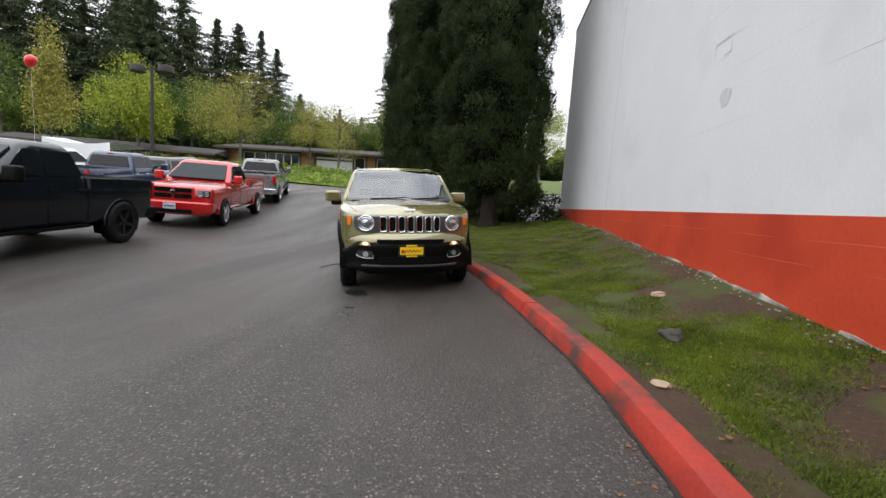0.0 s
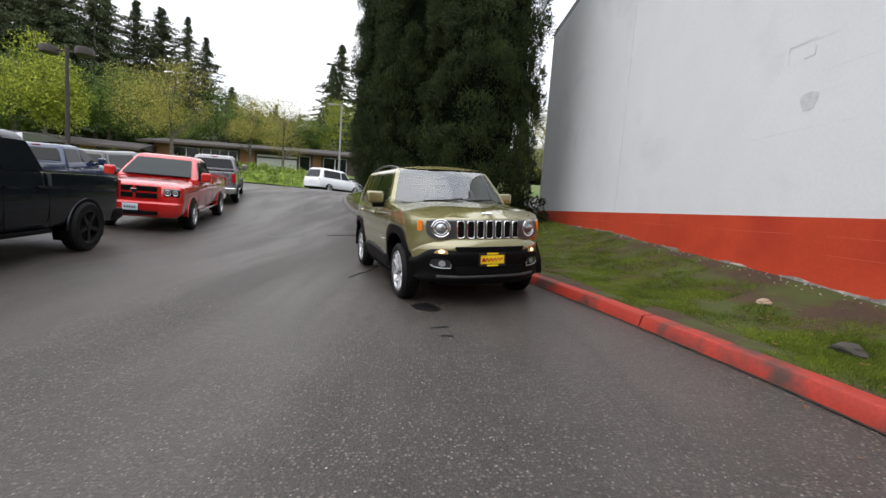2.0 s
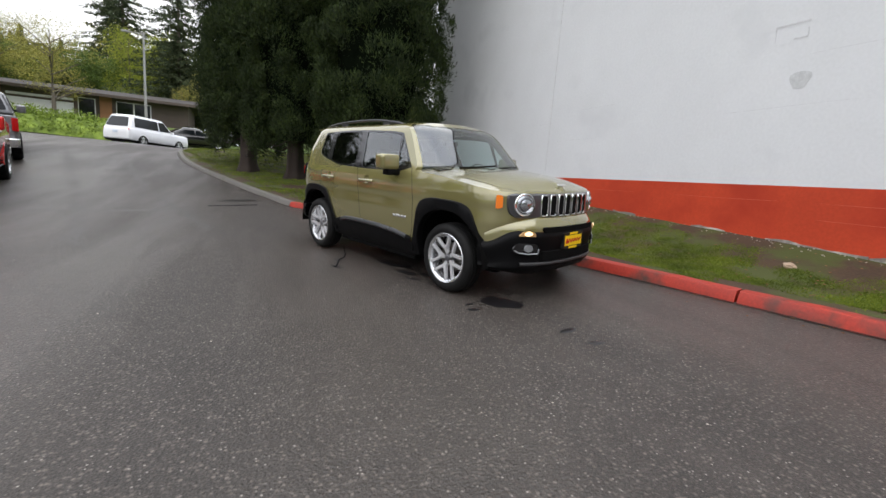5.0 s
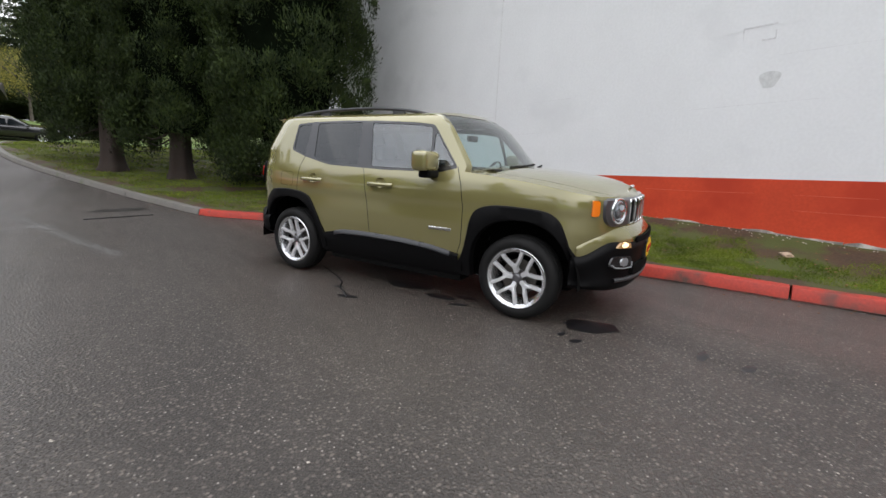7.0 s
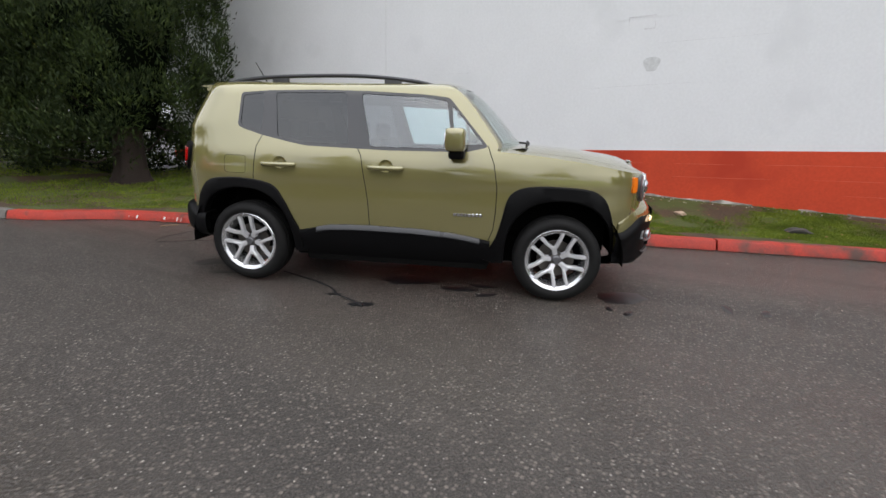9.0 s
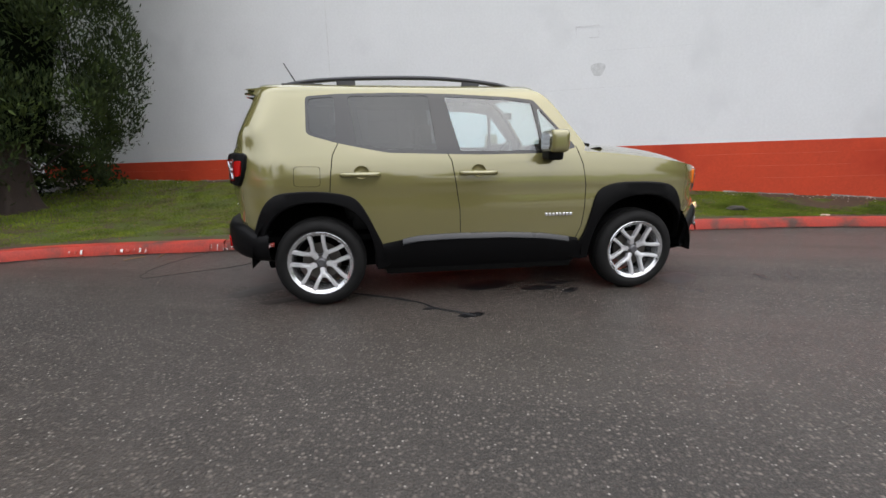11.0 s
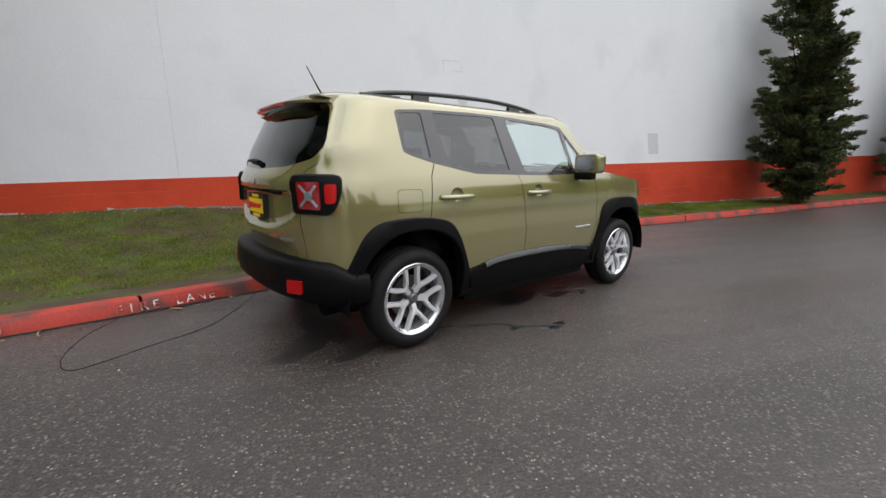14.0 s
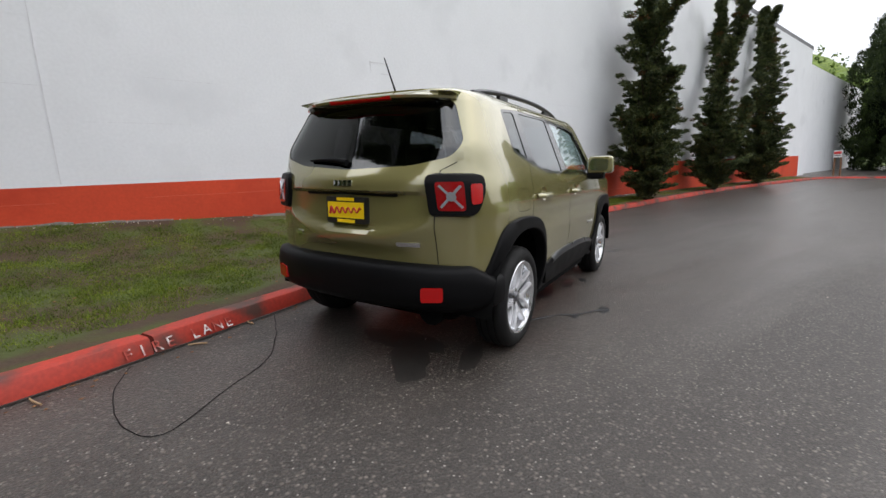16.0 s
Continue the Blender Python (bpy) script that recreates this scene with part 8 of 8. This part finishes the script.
def rock(x, y, z, s, material, label, seed):
    bm = bmesh.new()
    bmesh.ops.create_icosphere(bm, subdivisions=3, radius=1.0)
    for v in bm.verts:
        n = noise.noise(v.co * 1.3 + Vector((seed, 0, 0))) * 0.35 + noise.noise(v.co * 3.5 + Vector((seed, 5, 0))) * 0.12
        v.co *= 1 + n
        v.co.x, v.co.y, v.co.z = v.co.x * s[0], v.co.y * s[1], v.co.z * s[2]
    ob = obj("rock", bm, material, smooth=25)
    ob.matrix_basis = pose(x, y, z, 0, 0, 40 * seed)
    return tagged(ob, label, "rock")


rock(2.22, 4.30, lawn_z(2.22, 4.30) + 0.015, (0.10, 0.06, 0.035), mat("pale_stone", (0.42, 0.31, 0.22), 0.9, 0, 9, 0.2, 50, 0.01, 40), "small pale tan stone lying on the lawn", 1)
rock(1.86, 2.98, lawn_z(1.86, 2.98) + 0.02, (0.13, 0.09, 0.06), mat("grey_rough_stone", (0.055, 0.05, 0.042), 0.95, 0, 9, 0.3, 50, 0.015, 40), "rough grey stone half sunk in the lawn", 2)
rock(1.45, 2.05, lawn_z(1.45, 2.05) + 0.01, (0.06, 0.05, 0.02), mat("pale_stone", (0.4, 0.3, 0.2), 0.9), "flat tan stone by the kerb", 3)


# wet stains, cracks and the cable
WET = mat("wet_oily_stain", (0.011, 0.011, 0.012), 0.34, 0, 6, 0.3, 60)
TAR = mat("tar_crack", (0.007, 0.007, 0.008), 0.55, 0, 6, 0.3, 60)


DAMP = mat("damp_asphalt", (0.026, 0.0235, 0.021), 0.42, 0, 9, 0.45, 70, 0.003, 110)


def stain(x, y, rx, ry, turn, seed, label="dark wet stain on the asphalt", material=None):
    rows = []
    ring, c, s = [], math.cos(radians(turn)), math.sin(radians(turn))
    for f in (0.02, 0.35, 0.7, 1.0):
        row = []
        for a in np.linspace(0, 2 * math.pi, 40, endpoint=False):
            k = f * (1 + 0.22 * noise.noise((1.6 * math.cos(a) + seed, 1.6 * math.sin(a), 0)) + 0.14 * noise.noise((5 * math.cos(a) + seed, 5 * math.sin(a), 3)))
            u, v = rx * k * math.cos(a), ry * k * math.sin(a)
            px, py = x + u * c - v * s, y + u * s + v * c
            row.append((px, py, road_z(px, py) + 0.004 - 0.003 * f ** 4))
        rows.append(row)
    ob = obj("wet_stain", grid_bm(rows, True), material or WET, smooth=60)
    return tagged(ob, label, "stain", "stains by the car")


for x, y, rx, ry, turn, sd in ((-1.31, 4.76, 0.21, 0.13, -50, 1), (-1.80, 6.47, 0.24, 0.13, -60, 2), (-1.64, 4.67, 0.06, 0.03, -20, 3), (-1.61, 4.81, 0.045, 0.025, 10, 4), (-1.15, 4.00, 0.085, 0.035, 10, 5), (-1.11, 3.74, 0.075, 0.035, -10, 6), (-1.62, 5.85, 0.12, 0.05, -70, 8),
                               (-1.50, 6.9, 0.35, 0.12, -70, 9), (-3.75, 13.3, 0.5, 0.22, 20, 11), (-2.50, 6.50, 0.10, 0.05, -60, 13), (-2.24, 8.36, 0.30, 0.13, -35, 14), (-1.95, 8.20, 0.34, 0.14, 20, 15), (-2.45, 8.02, 0.22, 0.07, -55, 12), (-1.80, 6.00, 0.15, 0.06, -70, 16), (-1.82, 5.75, 0.10, 0.04, -50, 17), (-2.43, 6.82, 0.07, 0.03, -60, 18)):
    stain(x, y, rx, ry, turn, sd, *(("faint damp patch on the asphalt behind the car", DAMP) if y > 8 else ()))


def ground_line(name, pts, r, material, label, category):
    c = smooth_curve(pts, 60)
    bm = tube_bm([(x + 0.008 * noise.noise((x * 9, y * 9, 0)), y + 0.008 * noise.noise((x * 9, y * 9, 4)), road_z(x, y) + r * 0.5) for x, y in c], [r * (0.7 + 0.5 * abs(noise.noise((x * 6, y * 6, 1)))) for x, y in c], 6, squash=0.6)
    return tagged(obj(name, bm, material, smooth=60), label, category)


ground_line("black_cable", [(-0.88, 8.74), (-1.28, 8.87), (-1.66, 9.05), (-1.92, 9.36), (-2.13, 9.60), (-2.17, 9.71), (-2.08, 9.79), (-1.90, 9.84), (-1.62, 9.84), (-1.40, 9.79), (-1.26, 9.73)], 0.0040, PLASTIC, "thin black cable lying in a loop on the asphalt", "cable")
ground_line("tar_crack", [(-2.22, 7.60), (-2.27, 7.22), (-2.33, 6.95), (-2.43, 6.79), (-2.47, 6.62), (-2.53, 6.46)], 0.012, TAR, "thin dark crack in the asphalt", "crack")
ground_line("tar_crack", [(-4.3, 12.25), (-3.8, 12.4), (-3.3, 12.55)], 0.018, TAR, "dark tar line across the asphalt", "crack")
for x, y, l, a in ((-1.45, 10.15, 0.16, 20), (-1.15, 9.35, 0.12, 60), (-1.62, 10.35, 0.22, -15), (-0.95, 8.95, 0.10, 10)):
    dx, dy = l / 2 * math.cos(radians(a)), l / 2 * math.sin(radians(a))
    ob = obj("twig", tube_bm([(x - dx, y - dy, road_z(x, y) + 0.008), (x, y + 0.01, road_z(x, y) + 0.012), (x + dx, y + dy, road_z(x, y) + 0.008)], 0.006, 6), mat("dry_twig", (0.30, 0.20, 0.11), 0.8), smooth=60)
    tagged(ob, "dry pale twig in the gutter", "twig", "twigs in the gutter")


# ---------- worn white stencil on the kerb ----------
def kerb_text(word, s0, s1, label):
    """White letters on the kerb's face, running the way one reads them from the road."""
    letters = [c for c in word]
    WORN = mat("worn_white_paint", (0.62, 0.60, 0.58), 0.75, 0, 18, 0.2, 70, second=(0.33, 0.045, 0.03), second_at=0.45)
    T = thing("kerb_lettering", Matrix(), label, "lettering")
    step = (s1 - s0) / len(letters)
    for k, ch in enumerate(letters):
        if ch == " ":
            continue
        cu = bpy.data.curves.new("letter", "FONT")
        cu.body, cu.size, cu.extrude, cu.align_x = ch, 0.105, 0.002, "CENTER"
        tmp = bpy.data.objects.new("letter", cu)
        scene.collection.objects.link(tmp)
        dg = bpy.context.evaluated_depsgraph_get()
        me = bpy.data.meshes.new_from_object(tmp.evaluated_get(dg))
        bpy.data.objects.remove(tmp)
        me.materials.clear()
        me.materials.append(WORN)
        s = s1 - (k + 0.5) * step
        x, y, rx, ry, kx, ky = [float(np.interp(s, kerb_len, a)) for a in (KERB[:, 0], KERB[:, 1], K_RIGHT[:, 0], K_RIGHT[:, 1], k_dir[:, 0], k_dir[:, 1])]
        along = Vector((-kx, -ky, 0)).normalized()
        face = Vector((-rx, -ry, 0.54)).normalized()
        up = face.cross(along).normalized()
        z = road_z(x, y)
        o = Vector((x + rx * -0.060, y + ry * -0.060, z + 0.020))
        me.transform(Matrix(((along.x, up.x, face.x, o.x), (along.y, up.y, face.y, o.y), (along.z, up.z, face.z, o.z), (0, 0, 0, 1))))
        ob = new("letter", me)
        ob.parent = T
    return T


kerb_text("FIRE LANE", joint_at - 0.62, joint_at + 0.14, "worn white stencilled letters on the red kerb")


worn_marks = thing("kerb_lettering", Matrix(), "worn away white stencil marks on the red kerb", "lettering")
rng_k = random.Random(8)
for y0, y1, n in ((10.36, 10.72, 6), (10.98, 11.14, 3)):
    for k in range(n):
        s_at = float(np.interp(y0 + (y1 - y0) * (k + 0.5) / n, KERB[60:560, 1], kerb_len[60:560]))
        x, y, rx, ry, kx, ky = [float(np.interp(s_at, kerb_len, a)) for a in (KERB[:, 0], KERB[:, 1], K_RIGHT[:, 0], K_RIGHT[:, 1], k_dir[:, 0], k_dir[:, 1])]
        along, face = Vector((-kx, -ky, 0)).normalized(), Vector((-rx, -ry, 0.54)).normalized()
        up = face.cross(along).normalized()
        o = Vector((x - rx * 0.052, y - ry * 0.052, road_z(x, y) + 0.052))
        bm = box_bm(rng_k.uniform(0.018, 0.035), rng_k.uniform(0.03, 0.06), 0.006, bevel=0.002, seg=1)
        bm.transform(Matrix(((along.x, up.x, face.x, o.x), (along.y, up.y, face.y, o.y), (along.z, up.z, face.z, o.z), (0, 0, 0, 1))))
        part("worn_mark", bm, mat("worn_white_paint", (0.62, 0.60, 0.58)), worn_marks, smooth=0)


# ---------- pale tyre trails worn along the drive ----------
def trail(pts, seed, width=0.05):
    rng = np.random.default_rng(seed)
    c = smooth_curve(pts, 420)
    V = []
    for k in range(len(c) - 1):
        wear = noise.noise((c[k][0] * 0.8, c[k][1] * 0.8, seed)) + 0.6 * noise.noise((c[k][0] * 3, c[k][1] * 3, seed + 4))
        if wear + 0.25 < rng.uniform(-0.25, 0.35):
            continue
        for j in range(4):
            x, y = c[k] + rng.normal(size=2) * (width, 0.03)
            w, l = rng.uniform(0.006, 0.022), rng.uniform(0.02, 0.07)
            d = c[k + 1] - c[k]
            d = d / np.linalg.norm(d)
            n = np.array((-d[1], d[0]))
            for a, b in ((-l, 0), (0, -w), (l, 0), (0, w)):
                p = np.array((x, y)) + d * a + n * b
                V.append((p[0], p[1], road_z(p[0], p[1]) + 0.004))
    return V


SCUFF = mat("pale_scuffed_asphalt", (0.112, 0.108, 0.101), 0.6, 0, 5, 0.25, 60)
V = trail([(-10.04, 23.1), (-8.04, 16.9), (-6.15, 10.7), (-5.4, 8.0)], 1, 0.07) + trail([(-8.4, 24.0), (-6.38, 16.4), (-5.0, 12.3), (-4.0, 9.2)], 2, 0.06) + trail([(-6.9, 10.95), (-5.9, 11.2), (-4.7, 11.75)], 3, 0.05)
tagged(new("tyre_trails", raw_mesh("tyre_trails", np.array(V), np.arange(len(V)).reshape(-1, 4), SCUFF)), "pale worn tyre trails on the dark asphalt", "road marking", kind="stuff")
